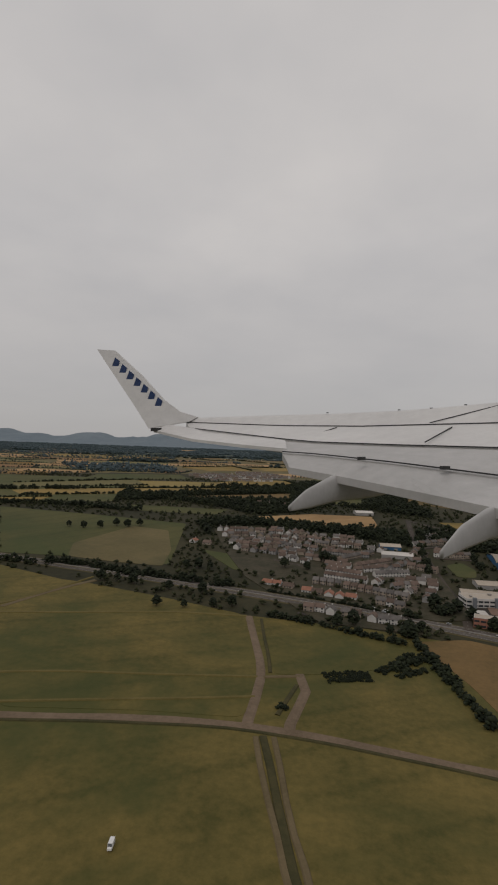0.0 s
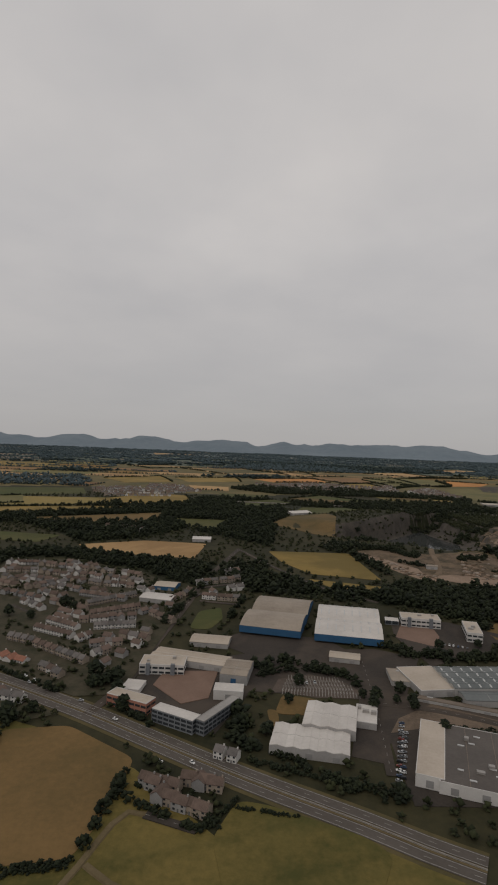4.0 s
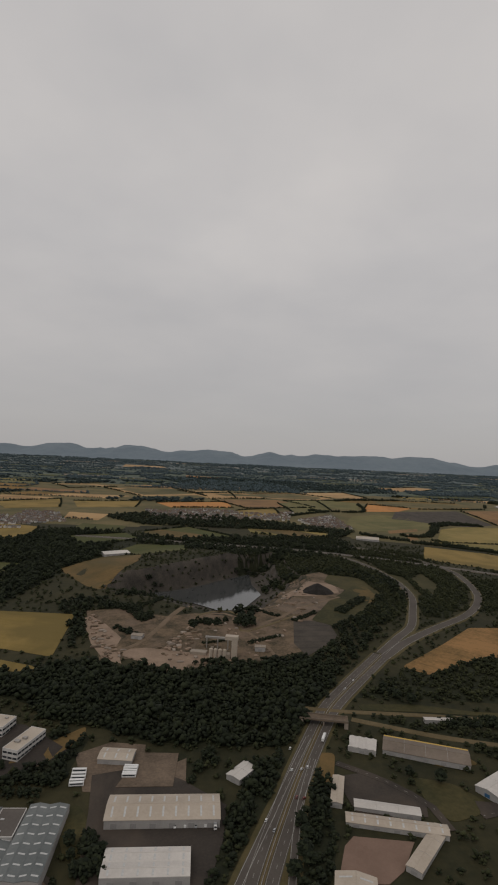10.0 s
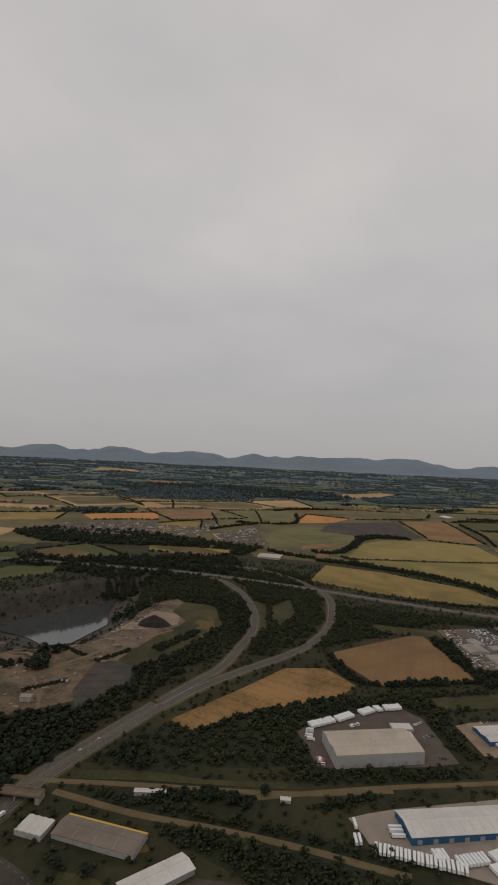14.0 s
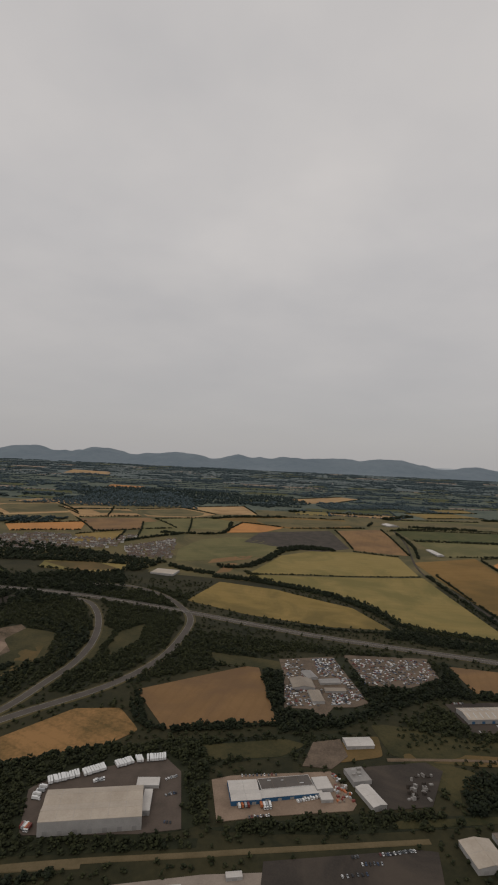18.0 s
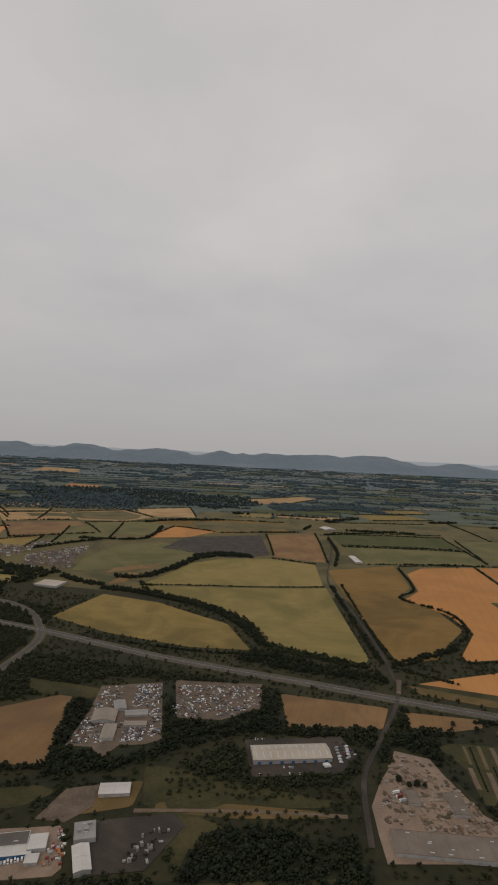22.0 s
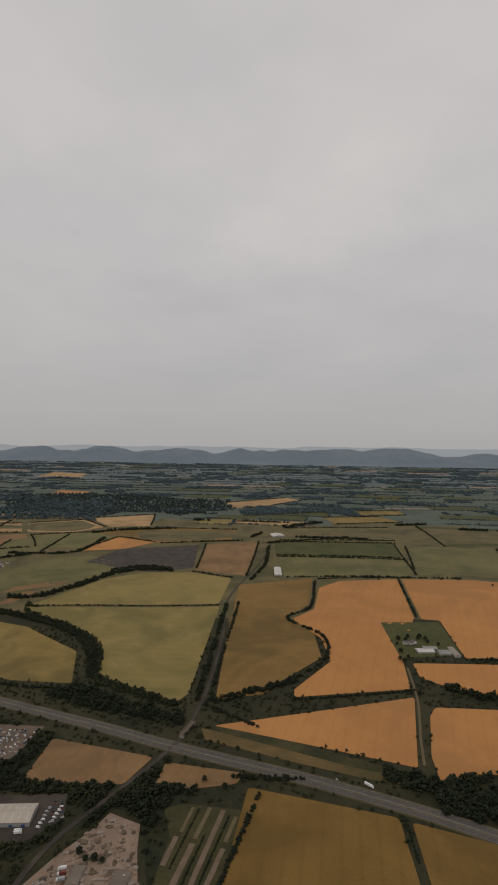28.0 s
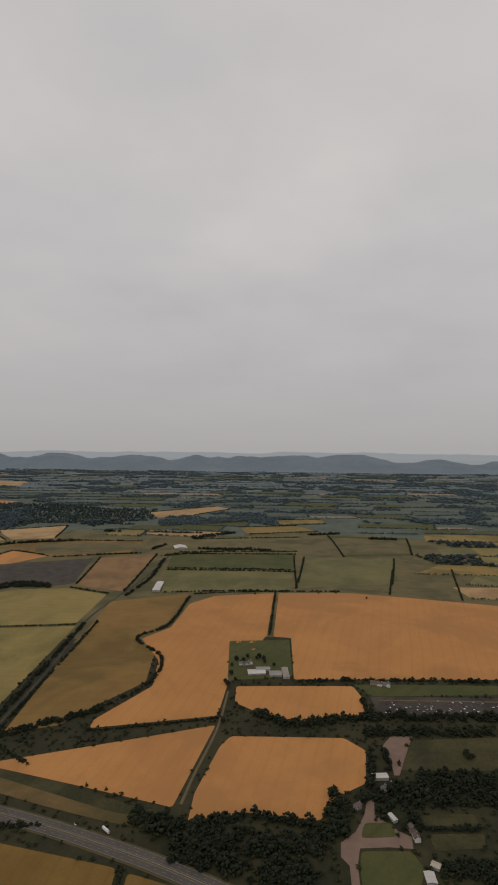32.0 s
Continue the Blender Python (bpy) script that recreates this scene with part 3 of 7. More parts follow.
def foliage(name, p, tall, rng, clumps, material, sink=0.08, wide=1.0):
    """One mesh of many crowns of mixed size at the points p."""
    z = lie(p)
    vs, fs, n = [], [], 0
    for (x, y), h in zip(p, z):
        v, f = CROWNS[clumps][rng.integers(6)]
        t = tall * (rng.uniform(0.5, 1.0) if rng.random() < 0.8 else rng.uniform(1.0, 1.4))
        a = rng.uniform(0, 6.28)
        w = wide * (0.5 * t + 0.5 * tall) * rng.uniform(0.85, 1.3)
        c, s = math.cos(a) * w, math.sin(a) * w
        vs.append(np.c_[x + v[:, 0] * c - v[:, 1] * s, y + v[:, 0] * s + v[:, 1] * c, h + (v[:, 2] - sink) * t])
        fs.append(f + n)
        n += len(v)
    me = bpy.data.meshes.new(name)
    v, f = np.concatenate(vs), np.concatenate(fs)
    me.vertices.add(len(v))
    me.vertices.foreach_set("co", v.ravel())
    me.loops.add(f.size)
    me.loops.foreach_set("vertex_index", f.ravel().astype(np.int32))
    me.polygons.add(len(f))
    me.polygons.foreach_set("loop_start", np.arange(0, f.size, 3, dtype=np.int32))
    me.update(calc_edges=True)
    me.materials.append(MATS[material])
    return me


SEED = [100]


def wood(label, gap, tall, poly, clumps=10, material=None, floor=True):
    SEED[0] += 1
    rng = np.random.default_rng(SEED[0])
    a = np.array(poly, float)
    gx, gy = np.meshgrid(np.arange(a[:, 0].min(), a[:, 0].max(), gap), np.arange(a[:, 1].min(), a[:, 1].max(), gap))
    p = np.c_[gx.ravel(), gy.ravel()] + rng.uniform(-0.45, 0.45, (gx.size, 2)) * gap
    p = p[inside(poly, p)]
    if len(p):
        p = p[free(p, gap * 0.3)]
    if len(p) < 2:
        return None
    p = p[rng.random(len(p)) > 0.05]
    # sheet under the crowns with the trees' shade painted into its colour
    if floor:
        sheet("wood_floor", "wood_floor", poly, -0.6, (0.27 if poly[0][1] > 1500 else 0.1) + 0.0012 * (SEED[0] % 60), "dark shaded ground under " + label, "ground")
    me = foliage("wood", p, tall, rng, clumps, material or ("leaf_young" if tall < 9 else "leaf"))
    return tagged(new("wood", me), label, "trees", kind="stuff")


def hedge(points, wide, tall):
    SEED[0] += 1
    rng = np.random.default_rng(SEED[0])
    line = smooth_line(points, 6.0)
    n = sides(line)
    length = np.linalg.norm(np.diff(line, axis=0), axis=1).sum()
    count = max(3, int(length * max(1, wide / tall) / (tall * 0.62)))
    i = rng.uniform(0, len(line) - 1, count)
    k = i.astype(int)
    p = line[k] + (line[np.minimum(k + 1, len(line) - 1)] - line[k]) * (i - k)[:, None] + n[k] * (rng.uniform(-0.5, 0.5, count) * max(0, wide - tall * 0.7))[:, None]
    me = foliage("hedge", p, tall, rng, 10 if tall > 6 else 7, "leaf")
    label = "dark belt of hedgerow trees" if tall > 6 else "dark green field hedge"
    return tagged(new("hedge", me), label, "hedge")


def make_tree(seed, material):
    rng = np.random.default_rng(seed)
    ob = tagged(new("tree"), "full-crowned dark green broadleaf tree", "tree", "trees standing singly")
    v, f = CROWNS[34][seed % 6]
    me = bpy.data.meshes.new("crown")
    me.from_pydata((v * (0.85, 0.85, 0.85) + (0, 0, 0.15)).tolist(), [], f.tolist())
    me.materials.append(MATS[material])
    part("crown", me, ob, "uneven dark leafy crown")
    ring = []
    for h, r in ((-0.05, 0.05), (0.2, 0.032), (0.45, 0.022), (0.7, 0.008)):
        ring += [(r * math.cos(a) + 0.02 * h * rng.normal(), r * math.sin(a), h) for a in np.linspace(0, 6.283, 7)[:-1]]
    quads = [(6 * k + i, 6 * k + (i + 1) % 6, 6 * k + 6 + (i + 1) % 6, 6 * k + 6 + i) for k in range(3) for i in range(6)]
    part("trunk", fill("trunk", ring, quads, "bark"), ob, "tapered brown trunk")
    for k in range(1):
        a = k * 2.1 + rng.uniform(-0.4, 0.4)
        tip = np.array((0.28 * math.cos(a), 0.28 * math.sin(a), 0.62))
        foot = np.array((0, 0, 0.3 + 0.06 * k))
        v = [tuple(foot + q) for q in ((0.014, 0, 0), (0, 0.014, 0), (-0.014, -0.01, 0))] + [tuple(tip)]
        part("limb", fill("limb", v, [(0, 1, 3), (1, 2, 3), (2, 0, 3)], "bark"), ob)
    return ob


TREES = []


def trees(points, tall):
    if not TREES:
        TREES.extend(make_tree(k, "leaf") for k in range(4))
        TREES.append([])
    for x, y in points:
        t = tall * random.uniform(0.8, 1.2)
        m = pose(x, y, gz(x, y), 0, 0, random.uniform(0, 360)) @ Matrix.Diagonal((t, t, t, 1))
        src = random.choice(TREES[:4])
        if src not in TREES[4]:
            TREES[4].append(src)
            src.matrix_world = m
        else:
            ob = copy_thing(src, Matrix())
            ob.matrix_world = m


# ---- sheds and offices ----
ROOF_LABELS = {"white": "white metal roof", "cream": "cream sheeted roof", "grey": "grey metal roof", "green": "grey-green sheeted roof", "dark": "dark felt roof",
               "tan": "stained tan roof", "brown": "rusty brown roof"}
WALL_LABELS = {"clad": "grey clad walls", "blue": "blue clad walls", "white": "white walls", "brick": "reddish brick walls", "glazed": "grey glazed walls", "grey": "grey walls"}


def footprint(x, y, w, d, turn):
    c, s = math.cos(radians(turn)), math.sin(radians(turn))
    return [(x + a * c - b * s, y + a * s + b * c) for a, b in ((-w / 2, -d / 2), (w / 2, -d / 2), (w / 2, d / 2), (-w / 2, d / 2))]


def profile_roof(w, y0, y1, high, rise, curve, thick=0.35, over=0.5):
    """A roof along x over the strip y0 to y1, pitched or arched, with thickness."""
    n = 9 if curve else 3
    ys = np.linspace(y0 - (over if curve or True else 0), y1 + over, n)
    mid, half = (y0 + y1) / 2, (y1 - y0) / 2 + over
    zs = [high + rise * ((1 - ((y - mid) / half) ** 2) if curve else (1 - abs(y - mid) / half)) for y in ys]
    v = []
    for x in (-w / 2 - over, w / 2 + over):
        v += [(x, y, z + thick) for y, z in zip(ys, zs)] + [(x, y, z) for y, z in zip(ys, zs)]
    m = 2 * n
    f = []
    for i in range(n - 1):
        f += [(i, m + i, m + i + 1, i + 1), (n + i + 1, m + n + i + 1, m + n + i, n + i), (i, i + 1, n + i + 1, n + i), (m + i + 1, m + i, m + n + i, m + n + i + 1)]
    f += [(0, n, m + n, m), (n - 1, m + n - 1, m + 2 * n - 1, 2 * n - 1)]
    return v, f


def shed(kind, x, y, w, d, high, turn, bays=1, roof="grey", wall="clad", lights=0, plant=0, trim=0):
    """A shed, factory or office; its front (-y) has the doors."""
    take(footprint(x, y, w + 2, d + 2, turn))
    if kind == "multi" or (kind == "gable" and bays == 1 and d > w):
        x_along = False
    else:
        x_along = True
    if kind == "barrel_blue":
        wall = "blue"
    if kind == "office":
        wall, roof = "white", "cream"
    name = {"office": "office_building", "flat": "flat_roofed_building", "barrel_blue": "warehouse", "saw": "factory"}.get(kind, "industrial_shed")
    size = "large" if w * d > 2500 else "small" if w * d < 400 else "long" if max(w, d) > 2.5 * min(w, d) else "plain"
    ob = base(name, x, y, turn, "%s %s with %s and %s" % (size, name.replace("_", " "), ROOF_LABELS[roof], WALL_LABELS[wall]), "building", sink=0.8)
    h = high + 0.8
    if kind in ("flat", "office"):
        v, f = box(-w / 2, -d / 2, 0, w / 2, d / 2, h - 0.5)
        part("wall", fill("wall", v, f, "wall_" + wall), ob, WALL_LABELS[wall])
        part("roof", fill("roof", *box(-w / 2 + 0.4, -d / 2 + 0.4, h - 0.49, w / 2 - 0.4, d / 2 - 0.4, h - 0.2), "roof_" + roof), ob, ROOF_LABELS[roof])
        for a in (box(-w / 2, -d / 2 - 0.05, h - 0.5, w / 2, -d / 2 + 0.4, h), box(-w / 2, d / 2 - 0.4, h - 0.5, w / 2, d / 2 + 0.05, h),
                  box(-w / 2 - 0.05, -d / 2, h - 0.5, -w / 2 + 0.4, d / 2, h + 0.01), box(w / 2 - 0.4, -d / 2, h - 0.5, w / 2 + 0.05, d / 2, h + 0.01)):
            part("parapet", fill("parapet", *a, "wall_white" if roof not in ("tan", "brown", "grey") else "roof_" + roof), ob)
        rng = random.Random(int(x * 7 + y))
        if roof in ("dark", "brown", "grey", "tan") and w * d > 400:
            for k in range(int(min(9, w * d / 500)) + 1):
                block("rooflight", (rng.uniform(2.5, 5), 1.2, 0.5), "sky_light", ob, rng.uniform(-0.42, 0.42) * w, rng.uniform(-0.4, 0.4) * d, h - 0.2)
            n = int(w // 14)
            for k in range(1, n):
                part("roof_seam", fill("roof_seam", *box(-w / 2 + k * w / n - 0.2, -d / 2 + 0.5, h - 0.2, -w / 2 + k * w / n + 0.2, d / 2 - 0.5, h - 0.05), "roof_brown"), ob)
        for k in range(plant * 3 + (2 if kind == "office" else 0)):
            block("roof_plant", (rng.uniform(2, 5), rng.uniform(2, 4), rng.uniform(1.2, 2.6)), "steel", ob, rng.uniform(-0.35, 0.35) * w, rng.uniform(-0.3, 0.3) * d, h - 0.2, "grey roof-top plant box")
        if kind == "office" and w > 35:
            for k in (-0.3, 0.25):
                block("stair_tower", (w * 0.09, 3.0, high + 1.6), "wall_glazed", ob, k * w, -d / 2 - 0.6, 0.3, "dark glazed stair tower")
        if kind == "office" or wall in ("glazed", "brick"):
            floors = max(2, int(high // 3.3))
            for k in range(floors):
                z = 1.6 + k * (high - 0.8) / floors
                n = max(2, int(w // 5))
                for i in range(n):
                    block("window", (w / n * 0.82, 0.3, 1.7), "window_dark", ob, -w / 2 + (i + 0.5) * w / n, -d / 2 - 0.05, z)
                n = max(2, int(d // 5))
                for i in range(n):
                    for s in (-1, 1):
                        block("window", (0.3, d / n * 0.82, 1.7), "window_dark", ob, s * (w / 2 + 0.05), -d / 2 + (i + 0.5) * d / n, z)
            return ob
    else:
        ww, dd = (w, d) if x_along else (d, w)
        spin = Matrix() if x_along else pose(0, 0, 0, 0, 0, 90)
        strip = dd / bays
        rise = strip * (0.085 if kind == "barrel_blue" else 0.09 if kind != "saw" else 0.14)
        v, f = box(-ww / 2, -dd / 2, 0, ww / 2, dd / 2, h)
        pieces = [(v, f)]
        for b in range(bays):
            y0 = -dd / 2 + b * strip
            for s in (-1, 1):
                e = s * (ww / 2 - 0.02)
                pieces.append(([(e, y0, h - 0.01), (e, y0 + strip, h - 0.01), (e, y0 + strip / 2, h + rise)], [(0, 1, 2)]))
            part("roof", fill("roof", *profile_roof(ww, y0 + 0.02, y0 + strip - 0.02, h, rise, kind == "barrel_blue", over=0.0 if bays > 1 else 0.5), "roof_" + roof), ob, ROOF_LABELS[roof], spin)
            if kind != "barrel_blue":
                part("ridge_cap", fill("ridge_cap", *box(-ww / 2, y0 + strip / 2 - 0.3, h + rise + 0.22, ww / 2, y0 + strip / 2 + 0.3, h + rise + 0.45), "roof_" + roof), ob, "", spin)
            tilt = math.degrees(math.atan2(rise, strip / 2))
            if lights:
                n = max(2, min(14, int(ww // 9)))
                for i in range(n):
                    for s in ((-1, 1) if strip > 9 else (-1,)):
                        px = -ww / 2 + (i + 0.5) * ww / n
                        m = spin @ pose(px, y0 + strip / 2 + s * strip * 0.25, h + rise / 2 + 0.36, -s * tilt, 0, 0)
                        key = ("skylight", round(strip, 1))
                        if key not in BOXES:
                            BOXES[key] = fill("skylight", *box(-0.7, -strip * 0.16, -0.05, 0.7, strip * 0.16, 0.12), "sky_light")
                        part("skylight", BOXES[key], ob, "translucent rooflight", m)
            elif kind != "barrel_blue" and strip > 8:
                n = max(2, min(8, int(ww // 16)))
                for i in range(1, n):
                    for s in (-1, 1):
                        m = spin @ pose(-ww / 2 + i * ww / n, y0 + strip / 2 + s * strip * 0.25, h + rise / 2 + 0.33, -s * tilt, 0, 0)
                        key = ("seam", round(strip, 1))
                        if key not in BOXES:
                            BOXES[key] = fill("roof_seam", *box(-0.12, -strip * 0.23, -0.05, 0.12, strip * 0.23, 0.1), "steel")
                        part("roof_seam", BOXES[key], ob, "", m)
            else:
                n = max(3, min(10, int(ww // 8)))
                for i in range(n):
                    for s in (-0.22, 0.22):
                        zz = h + rise * (1 - (2 * s) ** 2 if kind == "barrel_blue" else 1 - abs(2 * s)) + 0.34
                        if kind == "barrel_blue" and roof == "white":
                            m = spin @ pose(-ww / 2 + (i + 0.5) * ww / n, y0 + strip / 2 + s * strip, zz, -math.copysign(tilt * 0.9, s), 0, 0)
                            key = ("skylight_arch", round(strip, 1))
                            if key not in BOXES:
                                BOXES[key] = fill("skylight", *box(-0.6, -strip * 0.12, -0.05, 0.6, strip * 0.12, 0.15), "sky_light")
                            part("skylight", BOXES[key], ob, "translucent rooflight", m)
        wv, wf = merge(*pieces)
        part("wall", fill("wall", wv, wf, "wall_" + wall), ob, WALL_LABELS[wall], spin)
        if trim:
            part("roof_edge", fill("roof_edge", *box(-w / 2, d / 2 - 2.4, h + 0.45, w / 2, d / 2 - 0.2, h + 0.95), "paint_yellow"), ob, "yellow roof-edge strip")
    n = 0 if kind == "barrel_blue" else max(1, min(7, int(w // 14)))
    for i in range(n):
        block("roller_door", (min(4.5, w / n * 0.5), 0.25, min(4.6, high * 0.6)), "wall_grey" if wall != "grey" else "wall_blue", ob, -w / 2 + (i + 0.5) * w / n, -d / 2 - 0.08, 0.8, "grey roller door")
    return ob


# ---- houses ----
HOUSES, FAR = {}, []


def make_house(kind, walls, tiles, w, d, high, rise, chimneys):
    words = {"wall_render": "cream rendered", "wall_white": "white painted", "wall_brick": "brick", "wall_grey": "grey harled"}[walls]
    roofs = {"tile_brown": "brown tiled roof", "tile_grey": "grey slate roof", "tile_red": "red tiled roof"}[tiles]
    ob = tagged(new("house"), "%s %s with a %s" % (words, {"terrace": "terraced house", "bungalow": "bungalow", "house": "two-storey house", "far": "village house"}[kind], roofs), "house", "houses of the village")
    v, f = box(-w / 2, -d / 2, -0.8, w / 2, d / 2, high)
    gable = [([(s * (w / 2 - 0.01), -d / 2, high), (s * (w / 2 - 0.01), d / 2, high), (s * (w / 2 - 0.01), 0, high + rise)], [(0, 1, 2)]) for s in (-1, 1)]
    part("wall", fill("wall", *merge((v, f), *gable), walls), ob)
    part("roof", fill("roof", *profile_roof(w, -d / 2, d / 2, high - 0.15, rise + 0.15, False, 0.25, 0.4 if kind != "terrace" else 0.25), tiles), ob, roofs)
    for k in range(chimneys):
        block("chimney", (0.9, 0.7, 1.5), walls, ob, (-1) ** k * (w / 2 - 0.7), 0, high + rise - 0.3)
    if kind == "far":
        return ob
    for s in (-1,):
        for z in ((0.9, 3.5) if high > 4 else (0.9,)):
            for px in (-0.28, 0.28):
                block("window", (1.5, 0.16, 1.25), "window_dark", ob, px * w, s * (d / 2 + 0.02), z)
    block("door", (0.95, 0.18, 2.05), "paint_grey", ob, 0, -d / 2 - 0.02, 0)
    return ob


def house_row(kind, count, a, b, white=0):
    """Houses at even steps along a line, with a street before them."""
    if not HOUSES:
        for k, w, d, h, r, c in (("terrace", 6.6, 8.5, 5.0, 2.8, 1), ("house", 9.5, 8.0, 5.0, 2.8, 1), ("bungalow", 11, 9, 2.8, 2.8, 1), ("far", 10, 8, 5.0, 3.0, 1)):
            for walls, tiles in (("wall_render", "tile_brown"), ("wall_render", "tile_grey"), ("wall_grey", "tile_brown"), ("wall_white", "tile_grey"), ("wall_white", "tile_red" if k == "bungalow" else "tile_brown")):
                HOUSES.setdefault(k, []).append([make_house(k, walls, tiles, w, d, h, r, c), False])
    a, b = np.array(a, float), np.array(b, float)
    turn = math.degrees(math.atan2(*(b - a)[::-1]))
    length = np.linalg.norm(b - a)
    rng = random.Random(int(a[0] * 3 + a[1]))
    pick = rng.randrange(5)
    if kind == "terrace":
        count = max(2, int(length / 6.6))
    for i in range(count):
        p = a + (b - a) * (i + 0.5) / count
        if kind != "terrace":
            p = p + np.array((rng.uniform(-1.5, 1.5), rng.uniform(-2, 2)))
            pick = rng.choice((0, 0, 1, 2, 3, 4)) if kind != "bungalow" else rng.choice((4, 4, 0))
        spin = turn + (0 if kind == "terrace" else rng.choice((0, 0, 0, 90)) + rng.uniform(-5, 5))
        entry = HOUSES[kind][3 if white else pick]
        m = pose(p[0], p[1], gz(*p), 0, 0, spin)
        if kind == "far":
            FAR.append((m, pick))
            take(footprint(p[0], p[1], 10, 9, spin))
            continue
        if not entry[1]:
            entry[1] = True
            entry[0].matrix_world = m
        else:
            copy_thing(entry[0], m)
        take(footprint(p[0], p[1], 10, 9, spin))
    if kind in ("terrace", "house") and length > 30:
        n = np.array((b - a)[::-1] * (1, -1)) / length * 13
        road("street", 5.5, [tuple(a + n), tuple((a + b) / 2 + n), tuple(b + n)])


def village(poly, turn, row_gap, gap, seed, mass=False):
    """Small houses in rows on all the free ground of the polygon."""
    rng = random.Random(seed)
    c, s = math.cos(radians(turn)), math.sin(radians(turn))
    mid = np.mean(poly, axis=0)
    spread = max(math.dist(mid, q) for q in poly)
    v = -spread
    while v < spread:
        u = -spread + rng.uniform(0, 8)
        cut = rng.uniform(60, 140)
        while u < spread:
            p = (mid[0] + u * c - v * s + rng.uniform(-1, 1), mid[1] + u * s + v * c + rng.uniform(-1.5, 1.5))
            cut -= gap
            if cut < 0:
                u += 12
                cut = rng.uniform(60, 140)
            q = np.array([p] + footprint(p[0], p[1], 11, 11, turn))
            if inside(poly, q).all() and free(q, 1.0).all():
                entry = HOUSES["far"][rng.choice((0, 0, 0, 1, 2, 2, 3, 4))]
                m = pose(p[0], p[1], gz(*p), 0, 0, turn + rng.choice((0, 0, 0, 90)) + rng.uniform(-4, 4))
                if mass:
                    FAR.append((m, rng.randrange(5)))
                elif not entry[1]:
                    entry[1] = True
                    entry[0].matrix_world = m
                else:
                    copy_thing(entry[0], m)
                take(footprint(p[0], p[1], 10, 9, turn))
            u += gap
        v += row_gap * rng.choice((0.8, 1.0, 1.25))


def far_houses():
    """The houses of the farther villages, as one mass."""
    groups = {}
    for m, pick in FAR:
        for o in HOUSES["far"][pick][0].children:
            me = o.data
            t = m @ o.matrix_basis
            groups.setdefault((o.name.split(".")[0], me.materials[0].name), []).append(([tuple(t @ v.co) for v in me.vertices], [tuple(q.vertices) for q in me.polygons]))
    ob = tagged(new("far_houses"), "small houses of the farther villages", "houses", kind="stuff")
    for (name, material), pieces in groups.items():
        part(name + "_mass", fill(name + "_mass", *merge(*pieces), material), ob)


# ---- vehicles ----
VEHICLES = {}


def hull(rows):
    """A closed body from cross-sections (x, half width, bottom, top)."""
    v, f = [], []
    for x, w, lo, hi in rows:
        v += [(x, -w, lo), (x, w, lo), (x, w * 0.94, hi), (x, -w * 0.94, hi)]
    for i in range(len(rows) - 1):
        k = 4 * i
        f += [(k + j, k + (j + 1) % 4, k + 4 + (j + 1) % 4, k + 4 + j) for j in range(4)]
    f += [(3, 2, 1, 0), tuple(4 * len(rows) - 4 + j for j in range(4))]
    return v, [q[::-1] for q in f]


def wheel_mesh(r, wide):
    v = [(r * math.cos(a), s * wide / 2, r + r * math.sin(a)) for s in (-1, 1) for a in np.linspace(0, 6.283, 11)[:-1]]
    f = [(i, (i + 1) % 10, 10 + (i + 1) % 10, 10 + i) for i in range(10)] + [tuple(range(9, -1, -1)), tuple(range(10, 20))]
    return fill("wheel", v, f, "rubber")


def axle_mesh(r, half):
    """The two wheels of one axle."""
    pieces = []
    for py in (-half, half):
        v = [(r * math.cos(a), py + s * 0.12, r + r * math.sin(a)) for s in (-1, 1) for a in np.linspace(0, 6.283, 9)[:-1]]
        f = [(i, (i + 1) % 8, 8 + (i + 1) % 8, 8 + i) for i in range(8)] + [tuple(range(7, -1, -1)), tuple(range(8, 16))]
        pieces.append((v, f))
    return fill("wheel", *merge(*pieces), "rubber")


BODY = [(-2.15, 0.78, 0.45, 0.75), (-1.9, 0.86, 0.25, 0.95), (0.7, 0.88, 0.22, 0.98), (1.9, 0.86, 0.25, 0.82), (2.15, 0.75, 0.4, 0.65)]
CABIN = [(-1.95, 0.70, 0.93, 0.96), (-1.45, 0.74, 0.93, 1.42), (0.1, 0.74, 0.93, 1.45), (1.0, 0.72, 0.93, 0.97)]


